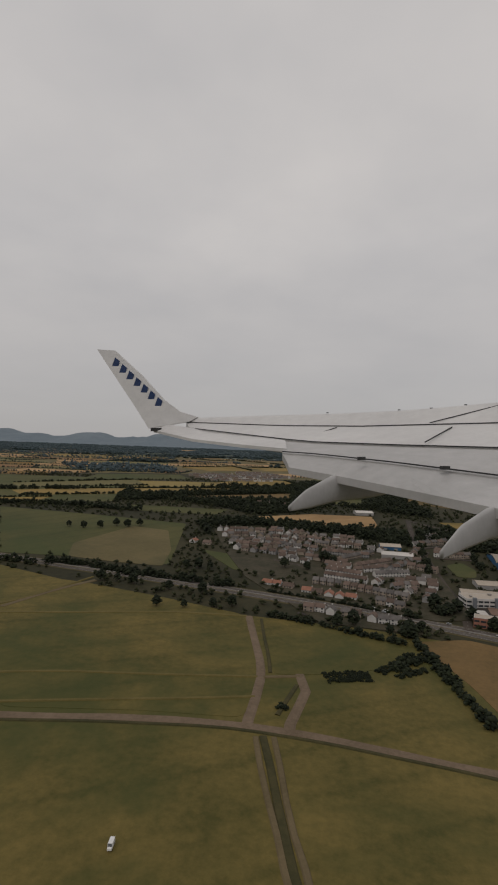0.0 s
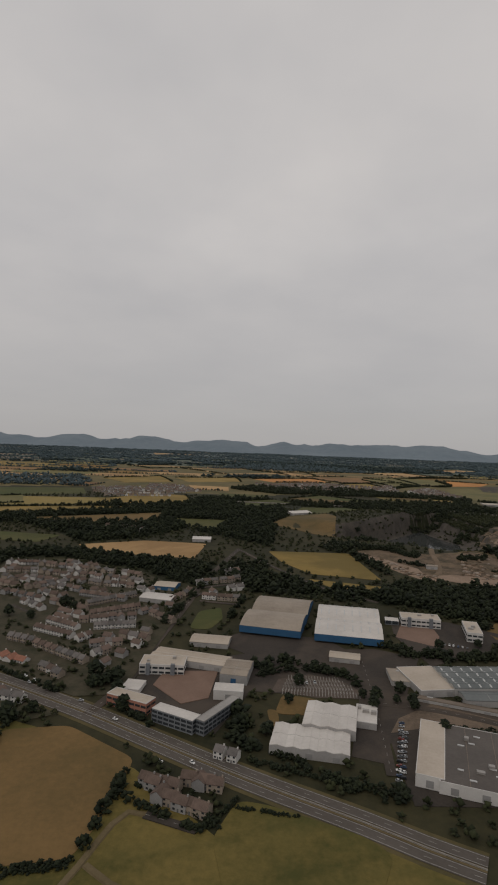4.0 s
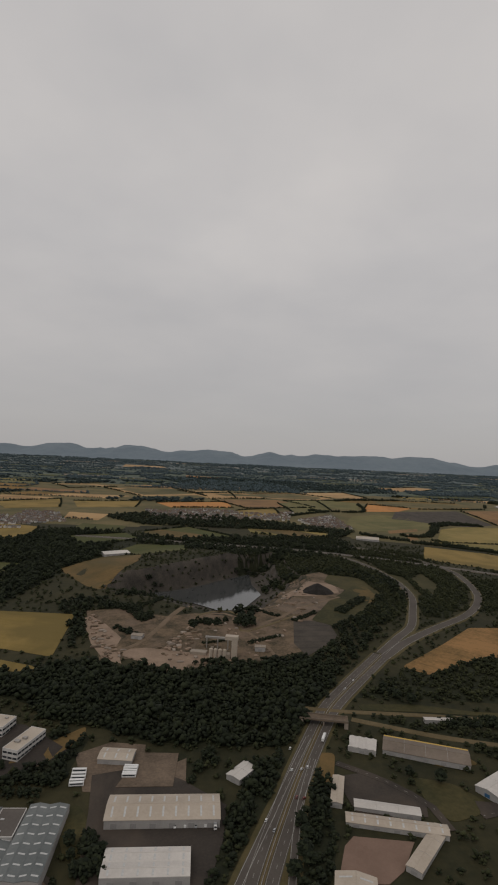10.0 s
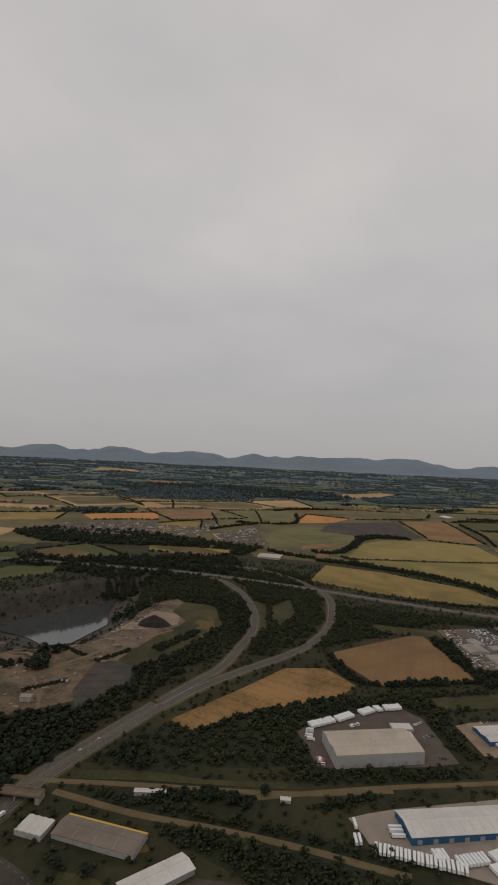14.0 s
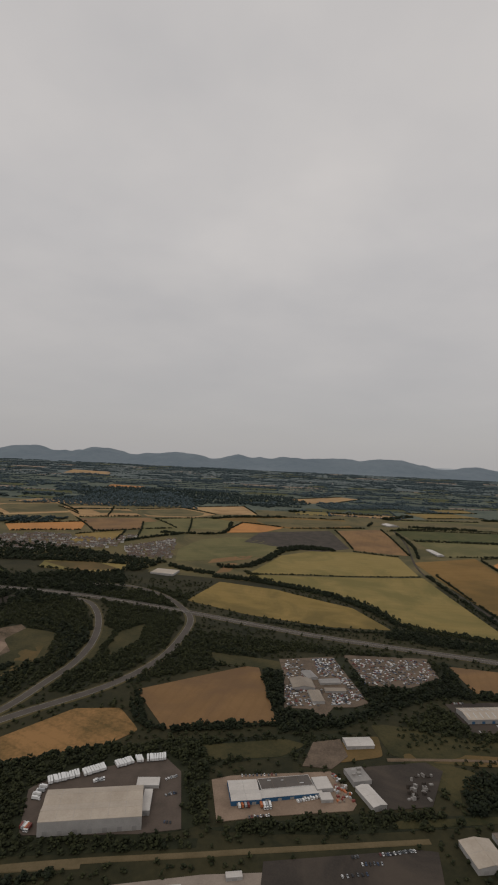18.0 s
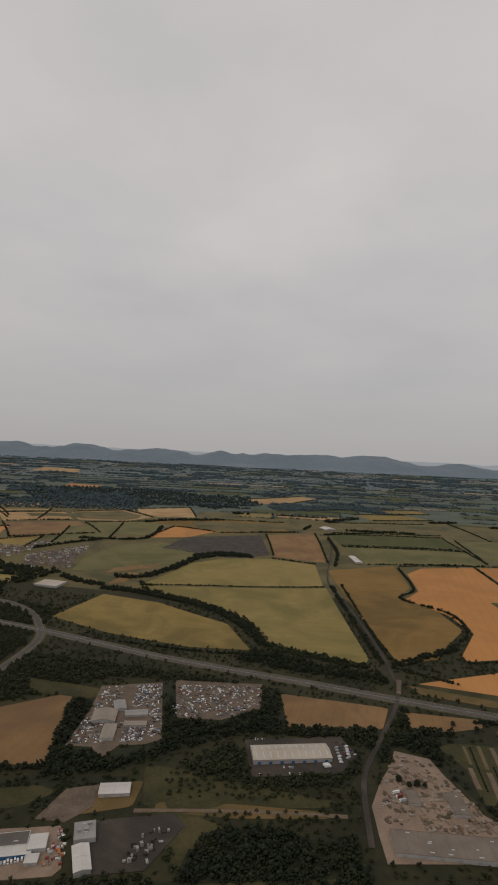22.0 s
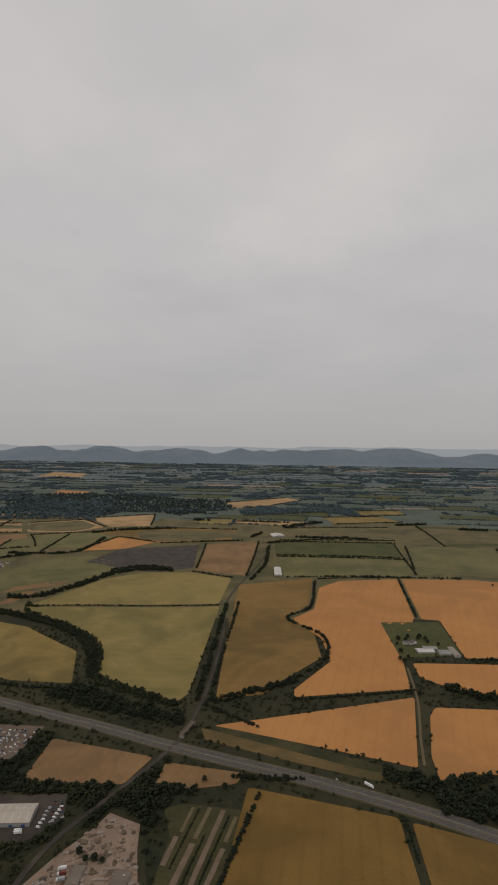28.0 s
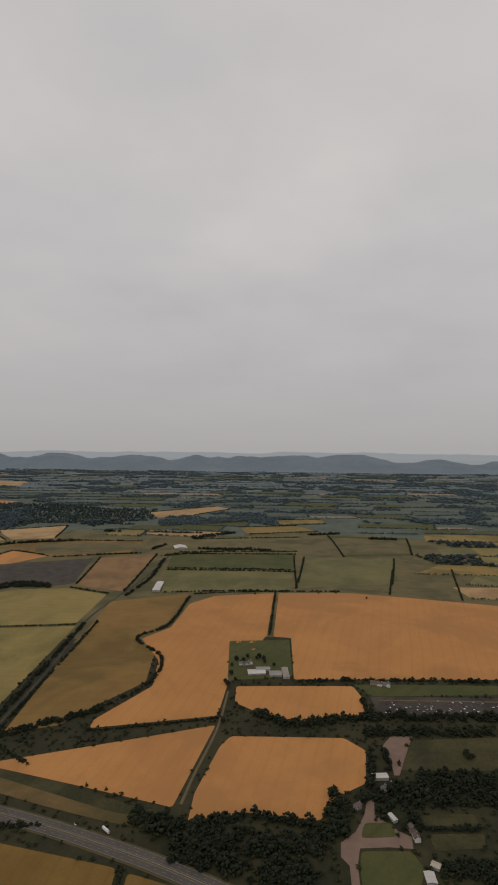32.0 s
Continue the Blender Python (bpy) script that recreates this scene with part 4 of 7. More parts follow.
def make_vehicle(kind, colour):
    names = {"car": "car", "van": "van", "bus": "bus", "truck": "lorry", "trailer": "lorry_trailer", "lorry": "lorry"}
    ob = tagged(new(names[kind]), "%s parked %s seen from the air" % (colour, names[kind].replace("_", " ")), names[kind].split("_")[-1], "parked vehicles")
    paint = "paint_" + colour
    if kind == "car":
        part("body", fill("body", *hull(BODY), paint), ob, colour + " painted body")
        part("glazing", fill("glazing", *hull(CABIN), "window_dark"), ob, "dark glass")
        part("roof", fill("roof", *hull([(-1.4, 0.66, 1.43, 1.47), (0.0, 0.66, 1.46, 1.5)]), paint), ob)
        wheels, r = [(-1.35, 0.8), (-1.35, -0.8), (1.35, 0.8), (1.35, -0.8)], 0.32
    elif kind == "van":
        part("body", fill("body", *hull([(-2.6, 0.95, 0.35, 2.3), (1.3, 0.97, 0.35, 2.35), (1.9, 0.93, 0.35, 1.5), (2.6, 0.88, 0.4, 1.1)]), paint), ob, colour + " painted body")
        part("windscreen", fill("windscreen", *hull([(1.36, 0.8, 1.55, 2.3), (1.95, 0.85, 1.45, 1.56)]), "window_dark"), ob, "dark glass")
        wheels, r = [(-1.7, 0.85), (-1.7, -0.85), (1.7, 0.85), (1.7, -0.85)], 0.36
    elif kind == "bus":
        part("body", fill("body", *hull([(-6, 1.22, 0.4, 3.0), (5.6, 1.25, 0.35, 3.05), (6, 1.2, 0.4, 2.7)]), paint), ob, colour + " painted body")
        for s in (-1, 1):
            block("glazing", (10.5, 0.08, 1.1), "window_dark", ob, 0, s * 1.24, 1.4, "dark glass band")
        wheels, r = [(-3.6, 1.1), (-3.6, -1.1), (3.6, 1.1), (3.6, -1.1)], 0.5
    else:
        long = 12.2 if kind in ("trailer", "lorry") else 7.2
        part("box_body", fill("box_body", *hull([(-long / 2, 1.27, 1.1, 3.9), (long / 2, 1.27, 1.1, 3.9)]), paint), ob, colour + " box body")
        part("chassis", fill("chassis", *hull([(-long / 2, 0.7, 0.7, 1.08), (long / 2 + 1.0, 0.7, 0.7, 1.08)]), "rubber"), ob, "dark chassis")
        if kind != "trailer":
            part("cab", fill("cab", *hull([(long / 2 + 0.4, 1.2, 0.7, 3.2), (long / 2 + 2.1, 1.2, 0.6, 3.0), (long / 2 + 2.5, 1.15, 0.6, 1.9)]), "paint_white"), ob, "white driver's cab")
            part("windscreen", fill("windscreen", *hull([(long / 2 + 2.14, 1.0, 1.95, 2.95), (long / 2 + 2.56, 1.0, 1.9, 2.0)]), "window_dark"), ob, "dark glass")
        wheels, r = [(px * long, s * 1.05) for px in (-0.4, -0.3, 0.38) for s in (-1, 1)], 0.48
    me = wheel_mesh(r, 0.24)
    for px, py in wheels:
        if kind not in ("car", "van") or py > 0:
            part("wheel", me if kind not in ("car", "van") else axle_mesh(r, py), ob, "", pose(px, py if kind not in ("car", "van") else 0, 0))
    return ob


def vehicle(kind, colour, x, y, turn, lift):
    key = (kind, colour)
    m = pose(x, y, gz(x, y) + lift, 0, 0, turn)
    if key not in VEHICLES:
        VEHICLES[key] = make_vehicle(kind, colour)
        VEHICLES[key].matrix_world = m
        return VEHICLES[key]
    return copy_thing(VEHICLES[key], m)


COLOURS = ("white", "white", "silver", "black", "grey", "blue", "red", "silver")


def car_row(kind, count, a, b, slant=0, side=0):
    """Vehicles side by side along a line, or one that follows it."""
    a, b = np.array(a, float), np.array(b, float)
    rng = random.Random(int(a[0] + 7 * b[1]) + count)
    turn = math.degrees(math.atan2(*(b - a)[::-1]))
    for i in range(count):
        p = a + (b - a) * ((i + 0.5) / count)
        if kind in ("moving", "lorry"):
            vehicle("car" if kind == "moving" else "lorry", rng.choice(("white", "silver", "white", "red")) if kind == "moving" else "white", p[0], p[1], turn, 0.9)
            continue
        tint = {"truck": rng.choice(("white", "silver", "red", "white", "orange", "white")), "van": rng.choice(("white", "white", "white", "silver")), "bus": "white", "trailer": "white"}.get(kind) or rng.choice(COLOURS)
        q = p + np.array((rng.uniform(-0.3, 0.3), rng.uniform(-0.5, 0.5)))
        vehicle(kind, tint, q[0], q[1], turn + 90 + (0 if rng.random() < 0.6 else 180) + rng.uniform(-3, 3), 0.55)


def scatter(kind, count, poly):
    """Loose piles and scrap spread over a yard, as one mass."""
    rng = np.random.default_rng(count + int(poly[0][0]))
    a = np.array(poly, float)
    p = rng.uniform(a.min(0), a.max(0), (count * 6, 2))
    p = p[inside(poly, p)][:count]
    z = lie(p)
    groups = {}
    for (x, y), h in zip(p, z):
        t = rng.choice((20.0, 110.0)) + rng.uniform(-8, 8)
        if kind == "car":
            pieces, key = merge(hull(BODY), hull(CABIN)), "paint_" + str(rng.choice(("white", "silver", "grey", "red", "grey", "silver", "black", "blue", "black", "silver", "white")))
        elif kind == "rubble":
            w, d, e = rng.uniform(3, 11), rng.uniform(1.5, 3), rng.uniform(0.8, 2.0)
            pieces, key = hull([(-w / 2, d * 0.4, -0.3, e * 0.5), (-w / 4, d, -0.3, e), (w / 4, d * 0.9, -0.3, e * 0.8), (w / 2, d * 0.3, -0.3, e * 0.4)]), str(rng.choice(("sand", "concrete", "dirt", "quarry_floor", "sand")))
        elif kind == "pallet":
            w, d, e = rng.uniform(1.5, 4), rng.uniform(0.8, 1.5), rng.uniform(0.8, 2.2)
            pieces, key = hull([(-w / 2, d, -0.2, e), (w / 2, d, -0.2, e)]), str(rng.choice(("paint_red", "paint_white", "paint_orange", "concrete", "paint_silver")))
        elif kind == "timber":
            w, t = rng.uniform(5, 11), 74 + rng.uniform(-4, 4)
            pieces, key = hull([(-w / 2, 0.9, -0.2, 1.6), (w / 2, 0.9, -0.2, 1.6)]), str(rng.choice(("sand", "roof_tan", "dirt", "roof_tan")))
        else:
            w, d, e = rng.uniform(2, 6), rng.uniform(0.6, 2), rng.uniform(1.5, 5)
            pieces, key = hull([(-w / 2, d, -0.2, e), (w / 2, d, -0.2, e * 0.8)]), str(rng.choice(("steel", "steel", "tarmac", "roof_grey")))
        m = pose(x, y, h + 0.5, 0, 0, t)
        v, f = pieces
        groups.setdefault(key, []).append(([tuple(m @ Vector(q)) for q in v], f))
    name, label = {"car": ("parked_cars", "closely parked cars of mixed colours"), "rubble": ("rubble", "heaps of stone and concrete rubble"), "timber": ("stacked_timber", "long stacks of pale sawn timber"), "pallet": ("stacked_goods", "stacks of red and white goods"),
                   "plant": ("switchgear", "grey electrical switchgear")}[kind]
    ob = tagged(new(name), label + " standing in the yard", name.split("_")[-1], kind="stuff")
    for key, pieces in groups.items():
        part(name + "_mass", fill(name, *merge(*pieces), key), ob)


# ---- the place ----

# fields along the airfield and the village
AIRFIELD = [(-710, 659), (-281, 622), (-151, 553), (-72, 525), (0, 490), (106, 467), (176, 441), (242, 402), (297, 346), (376, 349), (416, 332), (564, 122), (306, -324), (-931, -310), (-961, 534)]
sheet("meadow", "meadow", AIRFIELD, -0.6, 0.12, "dry mown grass of the airfield", "grass")
field("meadow", [(-268, 595), (-167, 568), (-84, 533), (-1, 492), (9, 426), (12, 376), (7, 336), (2, 315), (-58, 318), (-139, 315)])
field("meadow", [(19, 472), (62, 462), (115, 414), (106, 390), (85, 383), (51, 375), (22, 373)])
field("dry", [(140, 441), (185, 449), (240, 412), (233, 356), (226, 329), (158, 316), (155, 365)])
field("pasture", [(-461, 1014), (-290, 970), (-101, 911), (-91, 653), (-220, 673), (-307, 678)])
field("pasture", [(-60, 736), (28, 694), (95, 663), (79, 643), (7, 639), (-13, 641)])
field("meadow", [(308, 375), (327, 371), (376, 349), (389, 336), (368, 292), (307, 292), (295, 345)])
field("pasture", [(-239, 1093), (-37, 1071), (-57, 1008), (-204, 1023)])
field("straw", [(16, 1000), (125, 1045), (238, 1030), (226, 928), (141, 938), (48, 968)])
field("gold", [(347, 985), (483, 981), (504, 829), (405, 854), (366, 916)])
field("dry", [(-167, 1243), (110, 1365), (100, 1228), (-135, 1204)])
field("pasture", [(137, 1288), (274, 1276), (248, 1145), (188, 1190)])
field("gold", [(-375, 1379), (-263, 1377), (-262, 1290), (-316, 1252)])
field("barley", [(-364, 1450), (-386, 1575), (84, 1638), (90, 1542), (-304, 1409)])
field("pasture", [(-487, 1619), (-487, 1777), (-236, 1853), (-176, 1690), (-406, 1584)])
field("gold", [(-78, 1725), (3, 1770), (119, 1728), (143, 1552), (30, 1497)])
field("pasture", [(250, 640), (256, 692), (281, 706), (285, 669), (272, 637)])
field("dry", [(334, 472), (342, 503), (371, 495), (366, 471)])
field("dry", [(334, 428), (328, 479), (337, 477), (337, 440)])
field("gold", [(396, 829), (504, 798), (500, 783), (428, 789)])
field("dry", [(547, 618), (598, 679), (601, 659), (578, 613), (555, 601)])

# quarry surroundings
field("dry", [(360, 1240), (420, 1370), (500, 1375), (512, 1290), (494, 1190), (482, 1110), (450, 1130)])
field("dry", [(882, 1037), (963, 1186), (990, 1153), (945, 1061)])
yard("quarry_floor", [(493, 999), (545, 1015), (622, 990), (667, 1010), (732, 1004), (766, 1089), (813, 1239), (898, 1314), (956, 1247), (891, 1081), (843, 896), (770, 848), (726, 831), (655, 807), (609, 836), (569, 820)])

# fields round the junction
field("straw_old", [(957, 857), (1040, 943), (1105, 1017), (1168, 1026), (1206, 973), (1171, 933), (1066, 890), (986, 836)])
field("tan", [(1178, 1082), (1365, 1205), (1392, 1008), (1306, 1003), (1240, 977)])
field("tan", [(1711, 1238), (1887, 1203), (1862, 1134), (1716, 1128)])
field("tan", [(1909, 1192), (2030, 1178), (2021, 1153), (1964, 1136), (1907, 1137)])
field("gold", [(1194, 1554), (1259, 1755), (1414, 1723), (1600, 1594), (1657, 1435), (1531, 1433), (1342, 1483)])
field("barley", [(1325, 1864), (1600, 1915), (1880, 1946), (1898, 1413), (1882, 1377), (1698, 1473), (1662, 1600), (1600, 1692), (1494, 1772), (1400, 1812)])
field("barley", [(1338, 1884), (1388, 2015), (1450, 2180), (1564, 2284), (1725, 2302), (1878, 2236), (1874, 1970), (1600, 1938)])
field("umber", [(1912, 2161), (2154, 2228), (2137, 1966), (2074, 1854), (2145, 1748), (2159, 1598), (2077, 1484), (2041, 1422), (1954, 1393), (1934, 1673)])

# ripe wheat beyond the motorway
field("wheat", [(1964, 1302), (2325, 1432), (2286, 1217), (2146, 1262)])
field("wheat", [(2355, 1398), (2550, 1401), (2581, 1367), (2567, 1284), (2514, 1248), (2492, 1203), (2393, 1214), (2312, 1189), (2313, 1249), (2339, 1368)])
field("wheat", [(2352, 1580), (2592, 1589), (2606, 1534), (2615, 1480), (2464, 1448), (2391, 1485), (2354, 1513)])
field("wheat", [(2173, 2122), (2241, 2197), (2432, 2223), (2412, 1850), (2316, 1831), (2333, 1582), (2325, 1464), (2101, 1415), (2099, 1444), (2178, 1580), (2163, 1708), (2091, 1843), (2151, 1921)])
field("wheat", [(2447, 2223), (2678, 2231), (3108, 2133), (3375, 2084), (3118, 1642), (2904, 1633), (2472, 1614), (2474, 1843), (2429, 1850)])
field("pasture", [(2319, 1821), (2469, 1829), (2469, 1627), (2332, 1605)])
field("dry", [(1944, 1294), (2087, 1244), (2204, 1204), (2293, 1191), (2292, 1173), (2205, 1184), (2094, 1214), (1958, 1257)])
field("ochre", [(2038, 1147), (2239, 1109), (2246, 951), (2020, 930)])
field("ochre", [(2254, 1103), (2362, 1073), (2450, 1039), (2429, 967), (2257, 952)])
field("pasture", [(2593, 1596), (2893, 1607), (2877, 1566), (2626, 1548)])

# middle distance

def edged(kind, poly):
    """A field with hedges along its longer sides."""
    field(kind, poly)
    sides_of = sorted(zip(poly, poly[1:] + poly[:1]), key=lambda e: -math.dist(*e))
    for a, b in sides_of[:2]:
        hedge([a, ((a[0] + b[0]) / 2 + 3, (a[1] + b[1]) / 2 + 4), b], 7, 6)


field("olive", [(1104, 1951), (1087, 2132), (1145, 2341), (1268, 2443), (1405, 2417), (1471, 2315), (1391, 2150), (1283, 2050)])
field("tan", [(1206, 1966), (1335, 2080), (1350, 2140), (1290, 2100), (1216, 2030)])
field("tan", [(1240, 1848), (1282, 1885), (1300, 2005), (1268, 1994)])
field("slag", [(1310, 2363), (1376, 2565), (1684, 2678), (1721, 2359), (1596, 2283), (1479, 2308)])
edged("tan", [(1711, 2684), (1933, 2771), (1927, 2265), (1734, 2338)])
edged("wheat", [(1215, 2511), (1294, 2781), (1485, 2701), (1387, 2568)])
edged("umber", [(1161, 2846), (1356, 3015), (1805, 3028), (1806, 2766), (1512, 2684), (1285, 2822)])
edged("straw", [(410, 2935), (693, 3049), (813, 2824), (531, 2713)])
edged("straw", [(723, 3060), (959, 3213), (1148, 3003), (1051, 2861), (836, 2831)])
edged("straw", [(974, 3266), (1279, 3458), (1360, 3075), (1174, 3012)])
edged("tan", [(551, 2674), (853, 2789), (1000, 2534), (718, 2368)])
edged("olive", [(886, 2769), (1141, 2871), (1266, 2788), (1204, 2550), (1017, 2552)])
edged("straw", [(1603, 4085), (2012, 4466), (2130, 4319), (1914, 3976), (1691, 3821)])
edged("olive", [(2019, 2520), (2506, 2503), (2486, 2243), (2061, 2246)])
edged("pasture", [(2001, 2772), (2529, 2806), (2505, 2530), (2016, 2544)])
edged("olive", [(2559, 2755), (2932, 2744), (2837, 2346), (2505, 2278)])
edged("gold", [(2241, 3497), (2566, 3585), (2670, 3396), (2302, 3273)])
edged("olive", [(2048, 3104), (2558, 3203), (2535, 2864), (2022, 2808)])
edged("gold", [(2448, 3801), (2733, 3867), (2741, 3676), (2469, 3593)])
edged("pasture", [(2711, 3275), (3102, 3241), (3028, 2829), (2728, 2774)])
edged("straw", [(-52, 2994), (273, 3190), (492, 2862), (212, 2673)])
edged("straw", [(333, 3038), (598, 3117), (653, 2809), (517, 2800)])
edged("wheat", [(331, 2445), (617, 2596), (663, 2376), (419, 2295)])
edged("gold", [(677, 2281), (831, 2426), (847, 2211), (709, 2134)])
edged("olive", [(854, 2650), (1051, 2811), (1079, 2470), (906, 2310)])
edged("pasture", [(431, 1715), (545, 1830), (694, 1690), (599, 1630), (473, 1642)])
edged("barley", [(732, 1849), (977, 1858), (986, 1782), (897, 1733), (746, 1762)])
edged("straw", [(-373, 3109), (-189, 3234), (-12, 3095), (-201, 2893)])
edged("gold", [(-2, 2380), (255, 2480), (281, 2264), (74, 2198)])
edged("gold", [(-274, 2249), (-75, 2430), (13, 2178), (-149, 2083)])
edged("gold", [(-116, 1587), (-28, 1688), (120, 1723), (152, 1572), (-12, 1482)])
edged("pasture", [(224, 1595), (387, 1681), (450, 1594), (335, 1479)])
edged("gold", [(-546, 1253), (-440, 1326), (-103, 1440), (62, 1445), (-136, 1324), (-487, 1174)])
edged("gold", [(-572, 1102), (-422, 1164), (-426, 1084), (-541, 1045)])
edged("olive", [(-613, 1404), (-334, 1609), (-271, 1457), (-541, 1303)])
field("pasture", [(221, 1700), (217, 1825), (363, 1804), (364, 1682)])
field("dry", [(434, 1698), (460, 1763), (625, 1690), (555, 1619)])
field("pasture", [(427, 1425), (456, 1519), (579, 1530), (592, 1426), (495, 1377)])
field("dry", [(734, 1832), (878, 1866), (974, 1795), (859, 1749)])
field("straw", [(-835, 2377), (-879, 2472), (-730, 2479), (-712, 2372)])
field("wheat", [(191, 4414), (157, 4683), (449, 4611), (444, 4457)])
field("straw", [(-718, 6016), (-867, 6731), (-374, 6567), (-223, 6043)])

# roads
road("dual", 20, [(-902, 869), (-536, 741), (-290, 658), (-143, 609), (-46, 574), (35, 543), (98, 516), (182, 473), (246, 435), (312, 395), (379, 358), (407, 341), (433, 327)])
road("street", 8, [(193, 463), (213, 528), (223, 608), (237, 696), (253, 811), (272, 895), (296, 994)])
road("street", 7, [(422, 586), (416, 499), (405, 400)])
road("street", 8, [(413, 492), (461, 482), (513, 458), (538, 436), (592, 430), (618, 425)])
road("street", 6, [(293, 999), (354, 883), (415, 788), (476, 735)])
road("motorway", 23, [(759, 447), (765, 476), (772, 508), (785, 556), (806, 626), (835, 710), (851, 748), (889, 812), (937, 889)])
road("slip", 6, [(741, 462), (747, 475), (760, 514), (778, 566), (800, 630), (818, 680)])
road("slip", 6, [(787, 464), (788, 478), (792, 510), (797, 551), (805, 593), (819, 645)])
road("slip", 13, [(937, 894), (976, 955), (1010, 1007), (1034, 1083), (1056, 1169), (1055, 1274), (1029, 1385), (985, 1473), (935, 1502)])
road("slip", 14, [(939, 882), (984, 940), (1044, 1002), (1124, 1079), (1175, 1157), (1206, 1249), (1221, 1406), (1184, 1505), (1123, 1585), (1034, 1634), (943, 1626)])
road("motorway", 25, [(267, 1614), (660, 1559), (890, 1536), (1040, 1507), (1192, 1469), (1355, 1416), (1477, 1372), (1663, 1315), (1782, 1278), (1894, 1239), (2011, 1204), (2126, 1172), (2239, 1135), (2311, 1108), (2395, 1072), (2497, 1032), (2555, 1008)])
road("lane", 6, [(1924, 1282), (1931, 1463), (1920, 1733), (1897, 2032), (1966, 2455), (1990, 2749)])
road("lane", 7, [(1924, 1274), (1890, 1184), (1839, 1080), (1807, 1003), (1793, 890)])
road("path", 6, [(818, 737), (853, 734), (945, 736), (1093, 736), (1202, 748)])
road("path", 7, [(867, 719), (951, 696), (1028, 683), (1105, 666), (1158, 650), (1191, 641)])
road("path", 6, [(1064, 728), (1185, 751), (1306, 767), (1373, 776), (1538, 796)])
road("street", 7, [(949, 582), (982, 594), (1017, 601), (1083, 609), (1137, 601)])
road("street", 7, [(840, 641), (881, 618), (911, 589), (918, 563)])
road("path", 3.5, [(2337, 1558), (2329, 1423), (2307, 1295), (2297, 1224)])
road("path", 5, [(-216, 484), (-186, 539), (-158, 577)])
road("path", 4, [(668, 997), (704, 1028), (733, 1016), (742, 946), (770, 962), (827, 1024)])
road("track", 6, [(-184, 303), (-134, 306), (-103, 307), (-72, 309), (-40, 309), (-8, 307), (24, 302), (54, 294), (82, 285), (108, 276), (129, 270), (151, 262), (222, 233), (262, 214)])
# no ditch here: a dark ribbon paints the shade along the track's lower edge
road("ditch", 1.8, [(-181, 299), (-132, 301), (-102, 303), (-71, 304), (-39, 304), (-7, 303), (24, 297), (53, 290), (81, 281), (107, 273), (127, 266), (149, 258)])
road("track", 4.5, [(5, 487), (9, 438), (13, 395), (13, 364), (9, 337), (5, 313), (4, 304)])
road("track", 4.5, [(40, 374), (42, 350), (36, 332), (29, 310), (27, 299)])
road("path", 2.5, [(15, 368), (28, 370), (40, 371)])
road("ditch", 1.6, [(16, 481), (18, 433), (20, 396), (20, 375)])
road("ditch", 2.2, [(37, 358), (29, 338), (22, 319)])
road("path", 2.2, [(9, 295), (11, 269), (14, 244), (17, 224), (19, 205), (21, 192), (24, 175)])
road("ditch", 3.2, [(13, 296), (16, 269), (18, 244), (20, 224), (22, 205), (24, 192), (27, 175)])
road("path", 2.2, [(19, 295), (21, 269), (22, 245), (24, 224), (27, 206), (28, 192), (31, 175)])
road("path", 2.5, [(150, 308), (149, 283), (149, 261), (147, 241)])
road("path", 3, [(257, 361), (247, 363), (240, 353), (231, 325), (219, 293), (208, 262), (202, 246)])
road("path", 3, [(234, 325), (249, 314), (283, 300), (306, 286)])

road("mown", 3, [(-246, 465), (-140, 479), (-66, 489), (3, 487)])
road("mown", 2, [(-186, 354), (-123, 363), (-67, 365), (11, 368)])
road("mown", 2, [(-160, 318), (-93, 327), (-43, 333), (9, 340)])
road("mown", 2, [(-220, 491), (-200, 519), (-164, 589)])

# quarry tracks and tips
yard("sand", [(499, 965), (508, 978), (540, 946), (576, 898), (576, 870), (596, 819), (572, 826), (540, 875)])
yard("dirt", [(787, 1060), (830, 1114), (914, 1125), (898, 1073), (825, 1031)])
yard("sand", [(811, 1158), (867, 1233), (917, 1220), (920, 1168), (874, 1137), (820, 1125)])
yard("slag", [(823, 1000), (878, 1010), (886, 942), (834, 871), (818, 911)])
yard("sand", [(586, 861), (618, 869), (672, 862), (732, 862), (733, 842), (679, 825), (674, 806), (654, 804), (642, 830), (592, 841)])
road("track", 7, [(581, 852), (601, 876), (619, 934), (632, 998), (647, 1049), (657, 1081)])
road("track", 5, [(744, 940), (778, 985), (806, 1017), (836, 1061), (916, 1139)])
road("track", 4, [(668, 974), (682, 1006), (713, 1016), (731, 1004), (727, 974), (752, 942), (776, 905), (792, 860)])
road("track", 4, [(641, 868), (661, 929), (671, 980)])
scatter("rubble", 60, [(633, 867), (666, 951), (687, 922), (673, 854), (646, 842)])

# yards
yard("tarmac", [(312, 637), (395, 619), (426, 566), (435, 515), (457, 500), (543, 461), (589, 518), (633, 497), (630, 452), (596, 374), (411, 373), (415, 460), (410, 499), (349, 547), (278, 607)])
yard("tarmac", [(244, 552), (328, 587), (440, 597), (477, 577), (403, 413), (383, 420), (404, 497), (316, 507), (290, 442), (249, 463), (213, 481), (218, 528)])
yard("dirt", [(417, 449), (428, 469), (461, 492), (560, 439), (556, 424), (455, 460)])
yard("parking", [(332, 504), (340, 529), (368, 539), (393, 529), (409, 508), (400, 498), (370, 498), (341, 507)])
